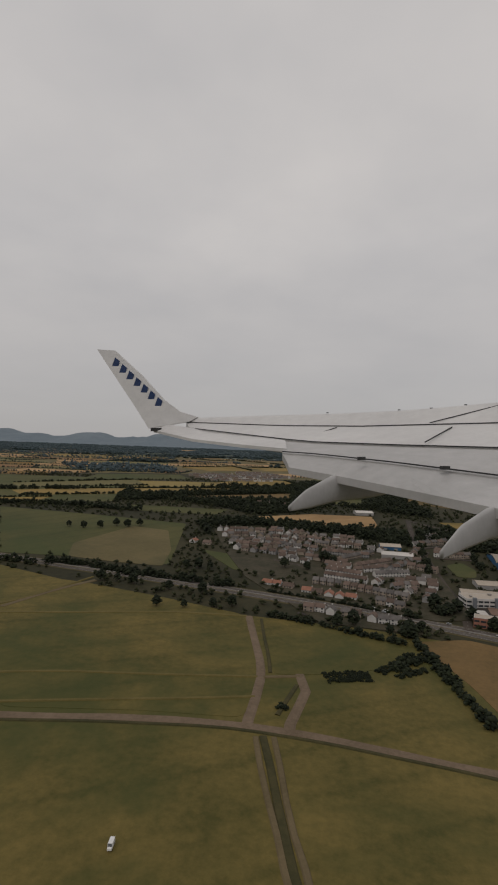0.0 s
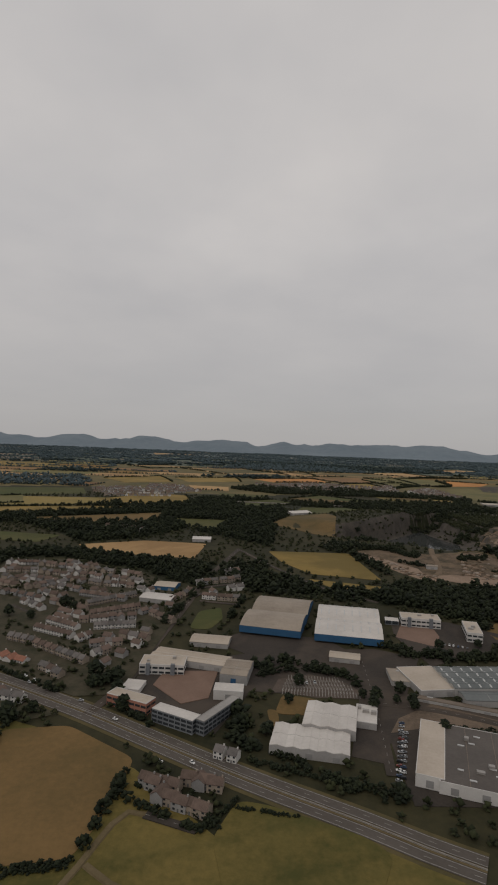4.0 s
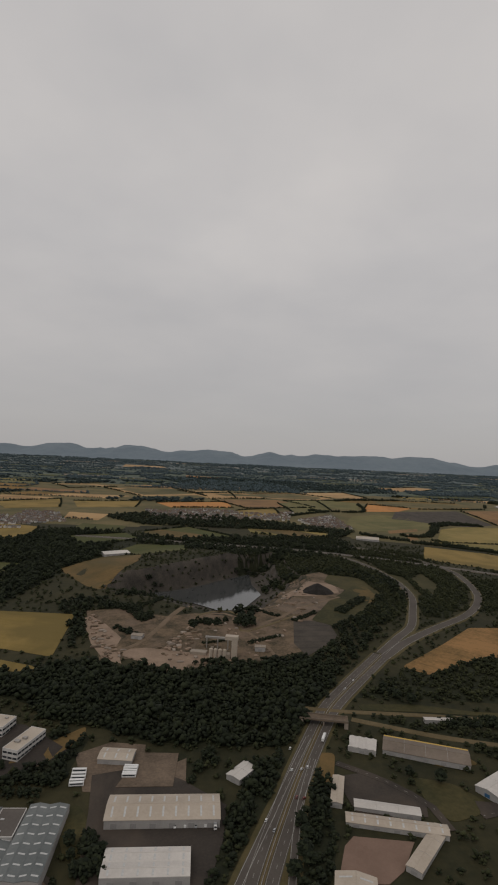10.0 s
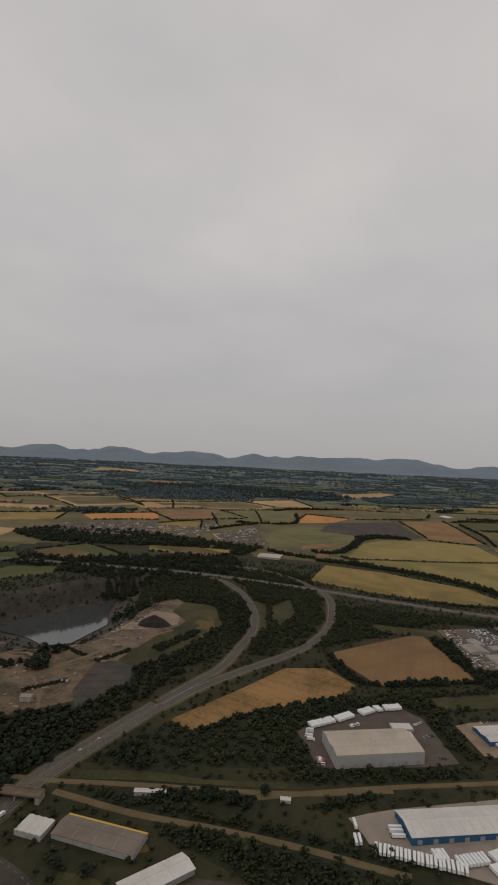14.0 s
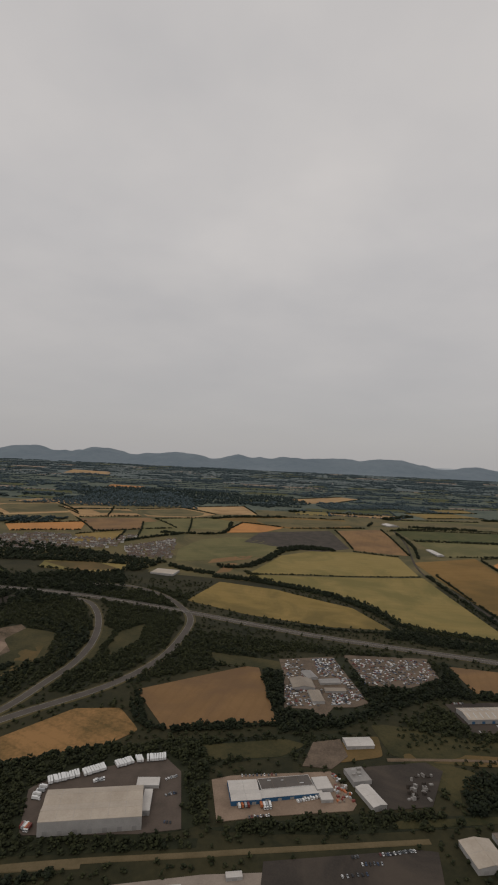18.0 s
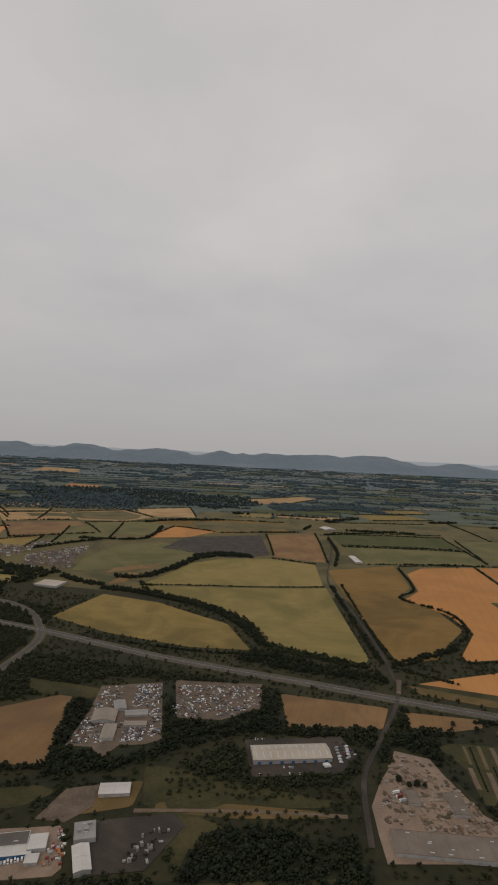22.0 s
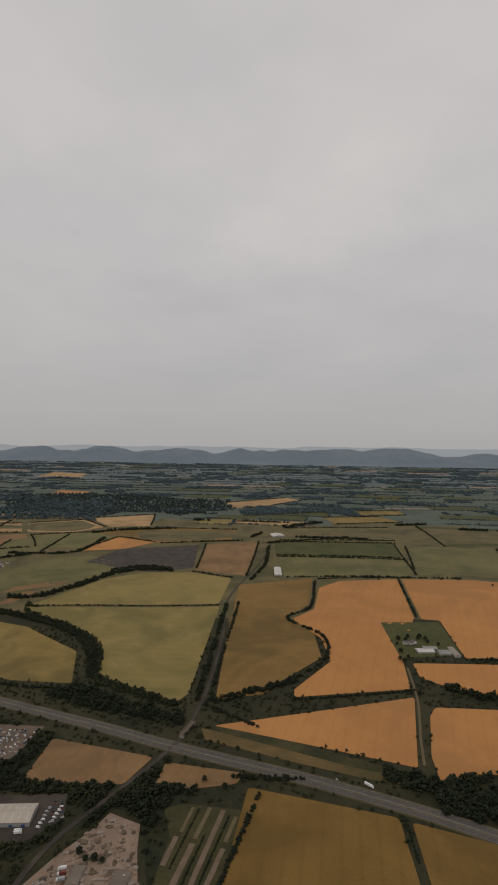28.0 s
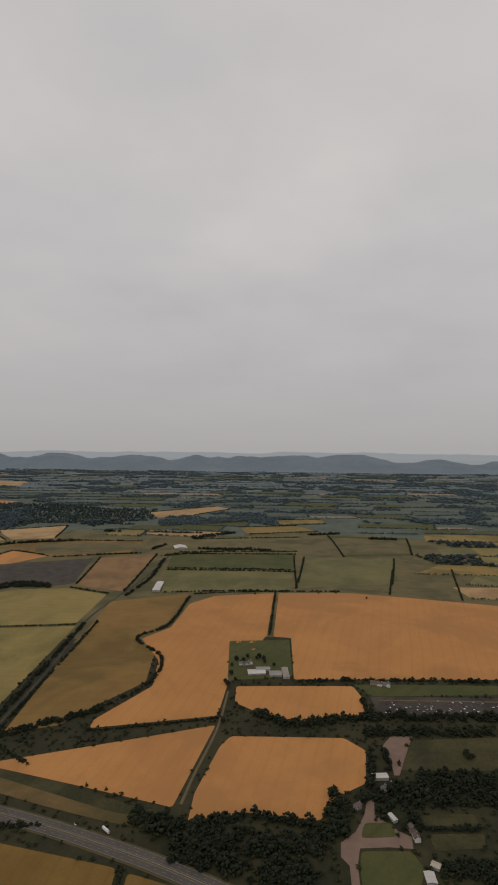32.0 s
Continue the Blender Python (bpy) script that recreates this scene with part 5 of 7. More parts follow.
yard("tarmac", [(468, 630), (476, 681), (538, 675), (567, 656), (596, 636), (572, 609), (545, 590), (508, 573), (484, 560)])
yard("dirt", [(602, 632), (629, 653), (662, 652), (670, 607), (703, 635), (707, 601), (670, 585), (625, 583)])
yard("paving", [(469, 628), (486, 669), (517, 658), (516, 632), (506, 603)])
yard("concrete", [(519, 424), (532, 418), (542, 417), (556, 418), (547, 396), (533, 373), (506, 374)])
yard("tarmac", [(626, 604), (666, 619), (703, 605), (743, 577), (743, 540), (732, 474), (654, 470), (637, 560)])
yard("dirt", [(563, 468), (601, 476), (618, 451), (616, 430), (579, 434), (559, 449)])
yard("dirt", [(254, 517), (287, 534), (279, 496), (258, 491)])
yard("tarmac", [(835, 621), (865, 630), (908, 597), (904, 577), (848, 574)])
yard("paving", [(840, 551), (885, 549), (870, 521), (857, 509), (822, 506), (832, 541)])
yard("tarmac", [(950, 600), (974, 599), (1016, 628), (1057, 625), (1058, 610), (999, 598), (949, 580)])
yard("parking", [(1130, 780), (1112, 846), (1126, 865), (1249, 920), (1275, 890), (1288, 799), (1249, 790)])
yard("concrete", [(1150, 706), (1172, 714), (1197, 721), (1315, 744), (1379, 750), (1328, 613), (1234, 646), (1165, 669), (1160, 686)])
yard("sand", [(1312, 878), (1334, 887), (1453, 903), (1474, 846), (1468, 836), (1374, 822), (1323, 811)])
yard("tarmac", [(1472, 910), (1574, 929), (1590, 912), (1557, 847), (1500, 838), (1483, 877)])
yard("dirt", [(1420, 912), (1438, 964), (1475, 974), (1479, 935), (1455, 908)])
yard("tarmac", [(1371, 762), (1521, 784), (1542, 782), (1523, 681), (1362, 675)])
yard("dirt", [(1404, 1052), (1409, 1150), (1404, 1231), (1504, 1258), (1534, 1078), (1512, 1064), (1477, 1058), (1462, 1029), (1439, 1052)])
yard("dirt", [(1525, 1270), (1681, 1271), (1675, 1179), (1615, 1139), (1546, 1140)])
yard("tarmac", [(1652, 1086), (1793, 1108), (1809, 1058), (1778, 1015), (1663, 1001)])
yard("sand", [(1864, 1076), (1909, 1060), (1917, 1022), (1939, 950), (1972, 921), (1992, 882), (1805, 869), (1805, 908), (1807, 956), (1828, 1004), (1849, 1038)])
yard("tarmac", [(2620, 1546), (3001, 1556), (2970, 1496), (2623, 1477)])
yard("garden", [(1, 613), (-25, 722), (-51, 868), (33, 902), (153, 847), (242, 763), (223, 593), (211, 496), (175, 490), (64, 548), (25, 564)])
yard("garden", [(43, 529), (101, 505), (172, 463), (155, 455), (67, 478)])

yard("paving", [(234, 513), (240, 539), (287, 541), (282, 493), (261, 483)])

yard("dirt", [(661, 639), (650, 590), (697, 595), (695, 641)])

# sheds, factories and offices
shed("barrel_blue", 349, 679, 64.6, 119.8, 6.0, -13, bays=2, roof='tan')
shed("barrel_blue", 424, 657, 68.7, 107.5, 6.0, -10, bays=2, roof='white')
shed("office", 506, 667, 42.0, 22.3, 9.3, -9)
shed("office", 553, 638, 15.5, 40.4, 9.3, -14)
shed("gable", 276, 603, 38.1, 23.2, 4.1, -7, roof='cream')
shed("gable", 261, 559, 72.5, 23.2, 5.4, -16, roof='cream', bays=2)
shed("gable", 304, 535, 23.7, 34.8, 7.0, -10, roof='tan', wall='grey', bays=2)
shed("office", 238, 543, 39.4, 21.7, 8.5, -1)
shed("flat", 223, 478, 37.1, 12.2, 9.0, -25, wall='brick', roof='cream')
shed("flat", 298, 498, 23.7, 14.4, 7.5, -3, roof='white', wall='white')
shed("flat", 261, 454, 35.9, 10.4, 10.0, -28, wall='glazed', roof='white')
shed("flat", 292, 461, 7.2, 46.6, 10.0, -32, wall='glazed', roof='grey')
shed("gable", 405, 571, 28.0, 15.4, 4.1, -12, roof='cream')
shed("multi", 357, 431, 53.4, 31.2, 5.4, -11, bays=5, roof='white')
shed("multi", 375, 460, 38.0, 37.6, 6.1, -13, bays=3, roof='white')
shed("flat", 403, 467, 15.8, 28.0, 4.8, -14, roof='white', plant=1)
shed("flat", 474, 408, 69.4, 75.0, 6.8, -19, roof='dark', plant=2, wall='white')
shed("flat", 437, 422, 17.0, 73.3, 7.2, -20, roof='cream', wall='white')
shed("gable", 590, 411, 12.4, 9.7, 4.0, -23, roof='grey')
shed("multi", 611, 520, 29.4, 77.0, 7.5, 5, bays=2, roof='green', lights=1)
shed("multi", 588, 506, 18.2, 36.1, 6.1, 5, bays=1, roof='green', lights=1)
shed("flat", 585, 535, 17.9, 31.2, 8.2, 5, roof='dark')
shed("saw", 528, 530, 91.6, 45.3, 5.4, 4, bays=4, roof='green', lights=1)
shed("gable", 507, 497, 40.0, 16.6, 4.8, 1, roof='green')
shed("flat", 468, 527, 33.5, 48.1, 5.4, 9, roof='cream')
shed("flat", 446, 534, 17.3, 27.6, 4.1, -4, roof='tan')
shed("gable", 531, 485, 12.9, 19.1, 4.1, -2, roof='grey')
shed("gable", 695, 562, 86.3, 29.9, 6.1, 6, roof='cream', bays=1, lights=1)
shed("gable", 693, 508, 58.9, 27.4, 6.1, 6, roof='white', lights=1, bays=2)
shed("gable", 641, 629, 30.2, 18.7, 4.1, 0, roof='cream', lights=1)
shed("gable", 754, 616, 14.0, 26.2, 4.1, -34, roof='white')
shed("multi", 869, 669, 26.2, 21.6, 4.1, -14, bays=4, roof='white')
shed("gable", 928, 664, 78.2, 27.8, 4.1, -15, roof='brown', trim=1)
shed("gable", 835, 600, 9.3, 37.9, 3.4, -11, roof='cream')
shed("gable", 872, 581, 51.6, 10.1, 3.4, -8, roof='white')
shed("saw", 875, 563, 76.7, 12.0, 3.4, -7, bays=1, roof='cream', lights=1)
shed("gable", 831, 489, 27.2, 41.5, 5.4, -9, roof='cream', lights=1)
shed("gable", 985, 623, 21.3, 58.1, 4.8, -52, roof='white', wall='grey')
shed("gable", 1194, 812, 100.9, 51.9, 13.3, 10, roof='cream', bays=2)
shed("flat", 1241, 865, 25.2, 15.0, 4.1, 5, roof='white')
shed("flat", 1246, 833, 9.0, 36.6, 5.4, 5, roof='white')
shed("gable", 1249, 701, 104.1, 36.7, 6.1, 9, roof='white', wall='blue', lights=1)
shed("gable", 1583, 776, 31.9, 36.8, 5.4, 8, roof='cream')
shed("flat", 1638, 789, 64.4, 41.3, 5.4, 9, roof='brown')
shed("flat", 1694, 792, 30.8, 32.1, 5.4, 11, roof='brown')
shed("gable", 1723, 794, 31.6, 32.7, 5.4, 12, roof='white')
shed("flat", 493, 483, 90.6, 6.5, 3.0, -21, roof='brown')
shed("flat", 1344, 742, 15.0, 6.8, 4.0, 10, roof='white')
shed("gable", 1350, 856, 33.6, 36.8, 4.8, 10, roof='white', wall='blue', bays=2)
shed("flat", 1402, 857, 71.0, 13.7, 4.8, 13, roof='white', wall='blue')
shed("flat", 1397, 874, 61.2, 20.3, 4.4, 13, roof='dark')
shed("flat", 1439, 874, 18.8, 22.2, 5.4, 12, roof='white')
shed("flat", 1441, 853, 13.3, 12.8, 4.1, 9, roof='white')
shed("gable", 1491, 855, 16.9, 37.2, 4.8, 21, roof='white')
shed("flat", 1483, 892, 22.8, 27.7, 5.4, 16, roof='grey', plant=1)
shed("gable", 1497, 963, 36.5, 20.7, 4.1, 8, roof='white')
shed("gable", 1437, 1131, 35.7, 36.5, 3.4, 6, roof='tan')
shed("multi", 1455, 1087, 19.3, 39.2, 4.1, 6, roof='tan', bays=2)
shed("gable", 1483, 1144, 34.4, 16.0, 3.4, 12, roof='grey')
shed("gable", 1488, 1113, 33.1, 11.6, 3.4, 6, roof='tan')
shed("gable", 1452, 1165, 18.0, 29.8, 3.4, 18, roof='grey')
shed("gable", 1716, 1052, 107.5, 35.7, 6.1, 8, roof='cream', lights=1, wall='grey')
shed("flat", 1884, 894, 134.5, 36.5, 4.8, -3, roof='brown')
shed("flat", 1912, 965, 18.8, 41.0, 4.1, -1, roof='brown')
shed("gable", 2392, 1643, 38.0, 22.0, 3.4, 8, roof='white')
shed("gable", 2455, 1641, 13.2, 49.5, 3.4, 4, roof='tan')
house_row("house", 3, (2352, 1682), (2384, 1689))
shed("gable", 2406, 1658, 31.0, 14.2, 4.0, 4, roof='grey')
shed("gable", 2433, 1637, 26.7, 21.9, 3.4, 4, roof='grey')
shed("gable", 2591, 1298, 22.7, 11.9, 4.1, 7, roof='white')
shed("gable", 2591, 1212, 6.4, 15.1, 3.4, 23, roof='white')
shed("gable", 2614, 1114, 11.7, 17.1, 3.4, -1, roof='white')
shed("gable", 2626, 1133, 10.7, 9.4, 3.4, -31, roof='cream')
shed("gable", 2034, 2310, 24.3, 115.2, 4.1, 4, roof='white')
shed("gable", 2009, 2902, 55.6, 70.4, 4.1, 17, roof='white')
shed("flat", 1099, 1797, 67.3, 54.3, 5.4, -11, roof='cream')
shed("gable", 433, 1393, 60.8, 38.2, 4.8, 35, roof='white')
shed("gable", 227, 1059, 33.4, 30.0, 4.1, 2, roof='white')
shed("gable", 960, 723, 30.6, 5.7, 4.0, 2, roof='white')
shed("flat", 1092, 725, 10.5, 6.0, 3.0, -5, roof='white')
shed("gable", 203, 727, 40.2, 26.3, 4.8, -14, roof='white')
shed("gable", 206, 776, 28.4, 26.6, 4.8, -9, roof='cream', wall='blue')
shed("flat", 475, 669, 14.7, 13.1, 4.5, -12, roof='white', wall='glazed')
shed("flat", 219, 506, 15.7, 18.6, 4.0, -8, roof='white', wall='white')
shed("gable", 893, 541, 11.3, 57.3, 3.4, -37, roof='cream')

# houses of the village and the hamlets
house_row("terrace", 6, (75, 599), (106, 588))
house_row("terrace", 6, (107, 585), (135, 568))
house_row("terrace", 7, (135, 568), (167, 549))
house_row("bungalow", 3, (19, 594), (53, 576))
house_row("bungalow", 5, (61, 567), (114, 547))
house_row("house", 3, (131, 536), (156, 521))
house_row("house", 8, (55, 513), (142, 477))
house_row("house", 6, (-45, 865), (12, 863))
house_row("house", 6, (-18, 746), (55, 714))
house_row("house", 3, (-10, 782), (15, 798))
house_row("house", 5, (-39, 823), (15, 829))
house_row("house", 4, (17, 824), (64, 812))
house_row("house", 8, (20, 861), (126, 830))
house_row("house", 7, (56, 825), (138, 798))
house_row("house", 6, (99, 783), (164, 770))
house_row("house", 4, (56, 766), (101, 746))
house_row("house", 4, (27, 751), (57, 774))
house_row("terrace", 6, (104, 736), (164, 719))
house_row("terrace", 6, (122, 698), (172, 738))
house_row("terrace", 6, (135, 666), (186, 695))
house_row("terrace", 4, (97, 646), (135, 626))
house_row("terrace", 5, (92, 624), (137, 604))
house_row("house", 6, (130, 647), (187, 666))
house_row("terrace", 3, (142, 595), (154, 610))
house_row("house", 4, (160, 586), (187, 595))
house_row("terrace", 5, (150, 631), (193, 640))
house_row("house", 2, (169, 564), (179, 576))
house_row("house", 4, (188, 685), (234, 649))
house_row("house", 4, (217, 716), (242, 763))
house_row("house", 6, (241, 788), (303, 818))
house_row("house", 5, (256, 740), (303, 730))
house_row("house", 4, (250, 388), (271, 380))
house_row("house", 4, (275, 390), (298, 385))
house_row("house", 5, (261, 373), (291, 362))
house_row("house", 5, (16, 1167), (113, 1130))
house_row("house", 3, (44, 704), (83, 675))
house_row("bungalow", 2, (-85, 783), (-46, 767))
house_row("terrace", 5, (291, 419), (309, 412), white=1)

# farther villages
house_row("far", 14, (-201, 1826), (-29, 1846))
house_row("far", 18, (-172, 1743), (38, 1755))
house_row("far", 16, (-118, 1660), (78, 1699))
house_row("far", 8, (-43, 1944), (80, 1880))
house_row("far", 8, (-29, 1946), (80, 1949))
house_row("far", 9, (13, 1856), (137, 1851))
house_row("far", 14, (355, 2139), (569, 2114))
house_row("far", 16, (437, 2044), (699, 2060))
house_row("far", 16, (605, 2171), (887, 2212))
house_row("far", 9, (720, 2054), (862, 2073))
house_row("far", 12, (908, 2083), (1056, 2284))
house_row("far", 12, (924, 2029), (1069, 2209))
house_row("far", 11, (942, 1980), (1078, 2118))
house_row("far", 9, (966, 1954), (1087, 2025))
house_row("far", 10, (334, 2186), (520, 2132))
house_row("far", 13, (523, 2180), (770, 2209))
house_row("far", 5, (2630, 1600), (2668, 1592))
village([(-18, 723), (-43, 852), (38, 889), (154, 841), (235, 751), (220, 600), (194, 534), (157, 540), (72, 612), (100, 655), (82, 691)], -26, 19, 11.5, 1)
village([(45, 522), (102, 503), (168, 463), (62, 487)], -26, 26, 14, 2)
village([(242, 763), (265, 878), (321, 849), (302, 719), (262, 707)], 32, 24, 14, 3)
village([(338, 2166), (571, 2276), (911, 2304), (884, 2096), (628, 1969), (387, 2002)], -4, 30, 13, 4, mass=True)
village([(-64, 2019), (76, 2030), (174, 1825), (50, 1774)], 6, 30, 13, 5, mass=True)
village([(904, 2060), (1057, 2333), (1093, 1956), (957, 1950)], 46, 24, 12, 6, mass=True)
village([(-214, 1881), (74, 1960), (89, 1670), (-129, 1672)], 6, 30, 13, 7, mass=True)

# vehicles
car_row("car", 14, (407, 392), (429, 464), slant=1)
car_row("car", 10, (410, 395), (428, 451), slant=1)
car_row("car", 9, (429, 388), (464, 374))
car_row("car", 3, (354, 520), (374, 524))
car_row("truck", 2, (519, 416), (519, 415))
car_row("truck", 6, (522, 417), (542, 410))
car_row("car", 5, (525, 396), (535, 401))
car_row("van", 3, (546, 398), (551, 393))
car_row("car", 10, (569, 424), (558, 377))
car_row("car", 10, (572, 412), (558, 375))
car_row("car", 10, (579, 403), (572, 375))
car_row("car", 6, (593, 406), (608, 402))
car_row("bus", 5, (614, 609), (618, 587), side=1)
car_row("bus", 5, (657, 618), (658, 602), side=1)
car_row("van", 5, (702, 549), (740, 554))
car_row("truck", 1, (732, 553), (740, 554))
car_row("car", 12, (656, 480), (726, 491))
car_row("car", 8, (654, 473), (684, 475))
car_row("car", 8, (504, 614), (536, 602))
car_row("trailer", 12, (1128, 859), (1159, 875))
car_row("trailer", 9, (1163, 876), (1185, 890))
car_row("trailer", 7, (1196, 894), (1214, 905))
car_row("trailer", 3, (1218, 906), (1225, 909))
car_row("trailer", 8, (1230, 910), (1253, 915))
car_row("trailer", 22, (1166, 668), (1240, 648))
car_row("trailer", 4, (1216, 662), (1227, 664))
car_row("trailer", 8, (1234, 656), (1261, 662))
car_row("trailer", 5, (1266, 662), (1278, 667))
car_row("trailer", 8, (1261, 648), (1277, 652))
car_row("trailer", 9, (1285, 671), (1291, 652))
car_row("trailer", 3, (1190, 697), (1191, 681))
car_row("trailer", 2, (1150, 677), (1157, 677))
car_row("trailer", 1, (1149, 696), (1159, 696))
car_row("van", 6, (1178, 864), (1190, 869))
car_row("truck", 4, (1125, 828), (1129, 852))
car_row("truck", 5, (1128, 790), (1138, 789))
car_row("car", 6, (1259, 874), (1272, 882))
car_row("car", 5, (1263, 847), (1276, 853))
car_row("car", 3, (1268, 807), (1277, 807))
car_row("car", 10, (1345, 887), (1389, 892))
car_row("car", 8, (1355, 819), (1379, 824))
car_row("truck", 4, (1344, 834), (1357, 837))
car_row("van", 9, (1408, 846), (1435, 856))
car_row("truck", 4, (1368, 836), (1380, 838))
car_row("car", 16, (1483, 775), (1520, 782))
car_row("car", 3, (1455, 771), (1463, 772))
car_row("car", 6, (1462, 763), (1485, 765))
car_row("car", 6, (1441, 747), (1469, 752))
car_row("car", 14, (1427, 727), (1429, 705))
car_row("car", 14, (1443, 732), (1451, 705))
car_row("car", 12, (1450, 732), (1458, 706))
car_row("car", 10, (1482, 730), (1483, 706))
scatter("car", 150, [(1426, 1068), (1406, 1221), (1440, 1237), (1452, 1164), (1469, 1113), (1457, 1056)])
scatter("car", 150, [(1470, 1167), (1463, 1240), (1490, 1248), (1498, 1164)])
scatter("car", 130, [(1510, 1083), (1492, 1244), (1504, 1250), (1531, 1085)])
scatter("car", 90, [(1477, 1066), (1474, 1104), (1505, 1107), (1507, 1072)])
scatter("car", 420, [(1535, 1145), (1534, 1249), (1675, 1261), (1672, 1183), (1616, 1146)])
scatter("car", 70, [(1407, 1054), (1408, 1132), (1430, 1100), (1433, 1057)])
car_row("car", 6, (1663, 1088), (1682, 1091))
car_row("car", 8, (1783, 1093), (1797, 1043))
car_row("car", 8, (1791, 1093), (1807, 1060))
car_row("car", 6, (1704, 1024), (1719, 1025))
car_row("car", 8, (1667, 1006), (1771, 1017))
car_row("truck", 2, (1761, 1033), (1763, 1027))
car_row("van", 6, (1782, 1079), (1784, 1038))
car_row("van", 5, (1797, 1083), (1796, 1050))
scatter("rubble", 70, [(500, 989), (518, 977), (580, 871), (603, 845), (570, 827), (538, 876)])
scatter("rubble", 90, [(760, 1072), (810, 1212), (882, 1112), (814, 934), (771, 857), (675, 818), (653, 832), (663, 911)])
scatter("rubble", 330, [(1864, 1067), (1905, 1056), (1916, 1017), (1939, 950), (1965, 917), (1940, 912), (1818, 928), (1828, 994)])
scatter("pallet", 50, [(1451, 844), (1452, 897), (1459, 897), (1476, 851)])
scatter("plant", 30, [(1543, 903), (1581, 911), (1559, 856), (1531, 854)])
car_row("car", 5, (1817, 957), (1842, 976))
car_row("truck", 3, (1842, 986), (1849, 964))
car_row("moving", 1, (752, 488), (754, 492))
car_row("moving", 1, (797, 653), (800, 663))
car_row("moving", 1, (774, 559), (775, 563))
car_row("moving", 1, (780, 549), (781, 553))
car_row("moving", 1, (799, 587), (801, 593))
car_row("moving", 1, (812, 628), (813, 634))
car_row("lorry", 1, (831, 672), (834, 682))
car_row("moving", 1, (797, 624), (799, 627))
car_row("moving", 1, (806, 626), (808, 629))
car_row("moving", 1, (869, 782), (872, 787))
car_row("moving", 1, (883, 804), (885, 810))
car_row("moving", 1, (805, 588), (807, 590))
car_row("lorry", 1, (2204, 1170), (2210, 1165))
car_row("moving", 1, (2162, 1178), (2165, 1175))
car_row("moving", 1, (1987, 1244), (1992, 1243))
car_row("moving", 1, (122, 522), (126, 519))
car_row("moving", 1, (133, 515), (136, 512))
car_row("moving", 1, (130, 511), (133, 508))
car_row("moving", 1, (182, 483), (184, 483))
car_row("moving", 1, (256, 409), (258, 408))
car_row("moving", 1, (277, 409), (279, 407))
car_row("moving", 1, (215, 458), (217, 457))
car_row("van", 1, (-51, 213), (-46, 213))
yard("tarmac", [(644, 482), (658, 493), (735, 499), (733, 464), (710, 401), (640, 399), (664, 435), (653, 462)])
yard("dirt", [(600, 487), (628, 494), (636, 488), (643, 464), (649, 441), (646, 432), (630, 427), (606, 432), (598, 450)])
yard("dirt", [(561, 475), (600, 485), (597, 454), (567, 457)])
shed("gable", 680, 476, 8.5, 15.6, 4.1, 3, roof='brown')
shed("gable", 692, 477, 14.8, 11.7, 4.1, 16, roof='grey')
scatter("car", 26, [(659, 474), (680, 478), (679, 466), (659, 466)])
scatter("car", 12, [(656, 460), (660, 462), (669, 440), (664, 437)])
scatter("car", 36, [(704, 466), (714, 467), (707, 437), (696, 435)])
scatter("car", 16, [(666, 429), (673, 430), (669, 411), (662, 410)])
scatter("car", 18, [(677, 429), (685, 431), (681, 410), (674, 411)])
scatter("car", 30, [(690, 430), (699, 433), (696, 411), (686, 411)])
scatter("car", 10, [(717, 456), (725, 459), (716, 425), (711, 423)])
car_row("van", 5, (706, 485), (723, 488))
car_row("van", 2, (687, 470), (692, 470))
car_row("van", 2, (698, 467), (704, 468))
scatter("plant", 14, [(675, 455), (689, 459), (688, 446), (675, 444)])
scatter("timber", 34, [(623, 452), (634, 457), (636, 438), (623, 435)])
scatter("timber", 14, [(622, 471), (628, 471), (626, 456), (622, 455)])
hedge([(633, 498), (640, 474), (652, 442), (647, 430), (630, 426), (607, 429), (597, 439), (596, 453), (568, 454)], 4, 3)
hedge([(645, 536), (649, 504)], 14, 8)
hedge([(654, 501), (666, 513)], 10, 8)
road("track", 5, [(1953, 999), (1959, 1045)])
road("track", 6, [(1970, 973), (1981, 1036)])
road("track", 5, [(1988, 962), (2010, 1097)])
road("track", 5, [(2005, 965), (2019, 1032)])
road("path", 5, [(1982, 1043), (1992, 1100)])
road("path", 4, [(1963, 1052), (1970, 1098)])
road("path", 5, [(2020, 1042), (2028, 1086)])
hedge([(1962, 996), (1978, 1097)], 3, 1.5)
hedge([(1979, 970), (1993, 1051)], 3, 1.5)
hedge([(1997, 967), (2019, 1088)], 3, 1.5)
field("rough", [(1931, 1092), (1956, 1105), (2039, 1100), (2034, 1033), (2012, 957), (1973, 961), (1948, 968), (1951, 1046)])
shed("flat", 1861, 974, 14.3, 27.1, 3.4, 1, roof='brown')
field("rough", [(1523, 1015), (1549, 1017), (1558, 955), (1641, 956), (1760, 964), (1757, 950), (1641, 940), (1610, 939), (1608, 919), (1588, 838), (1574, 935), (1535, 941)])
wood("dark bushes on the waste ground", 11, 5, [(1553, 1011), (1650, 1025), (1650, 997), (1783, 1004), (1797, 972), (1779, 925), (1698, 913), (1608, 919), (1610, 937), (1758, 952), (1760, 964), (1641, 958), (1561, 957)], floor=False)
wood("dark young wood behind the works", 8, 9, [(1600, 875), (1621, 903), (1660, 913), (1698, 910), (1746, 893), (1780, 904), (1782, 838), (1734, 833), (1656, 836), (1594, 835)])
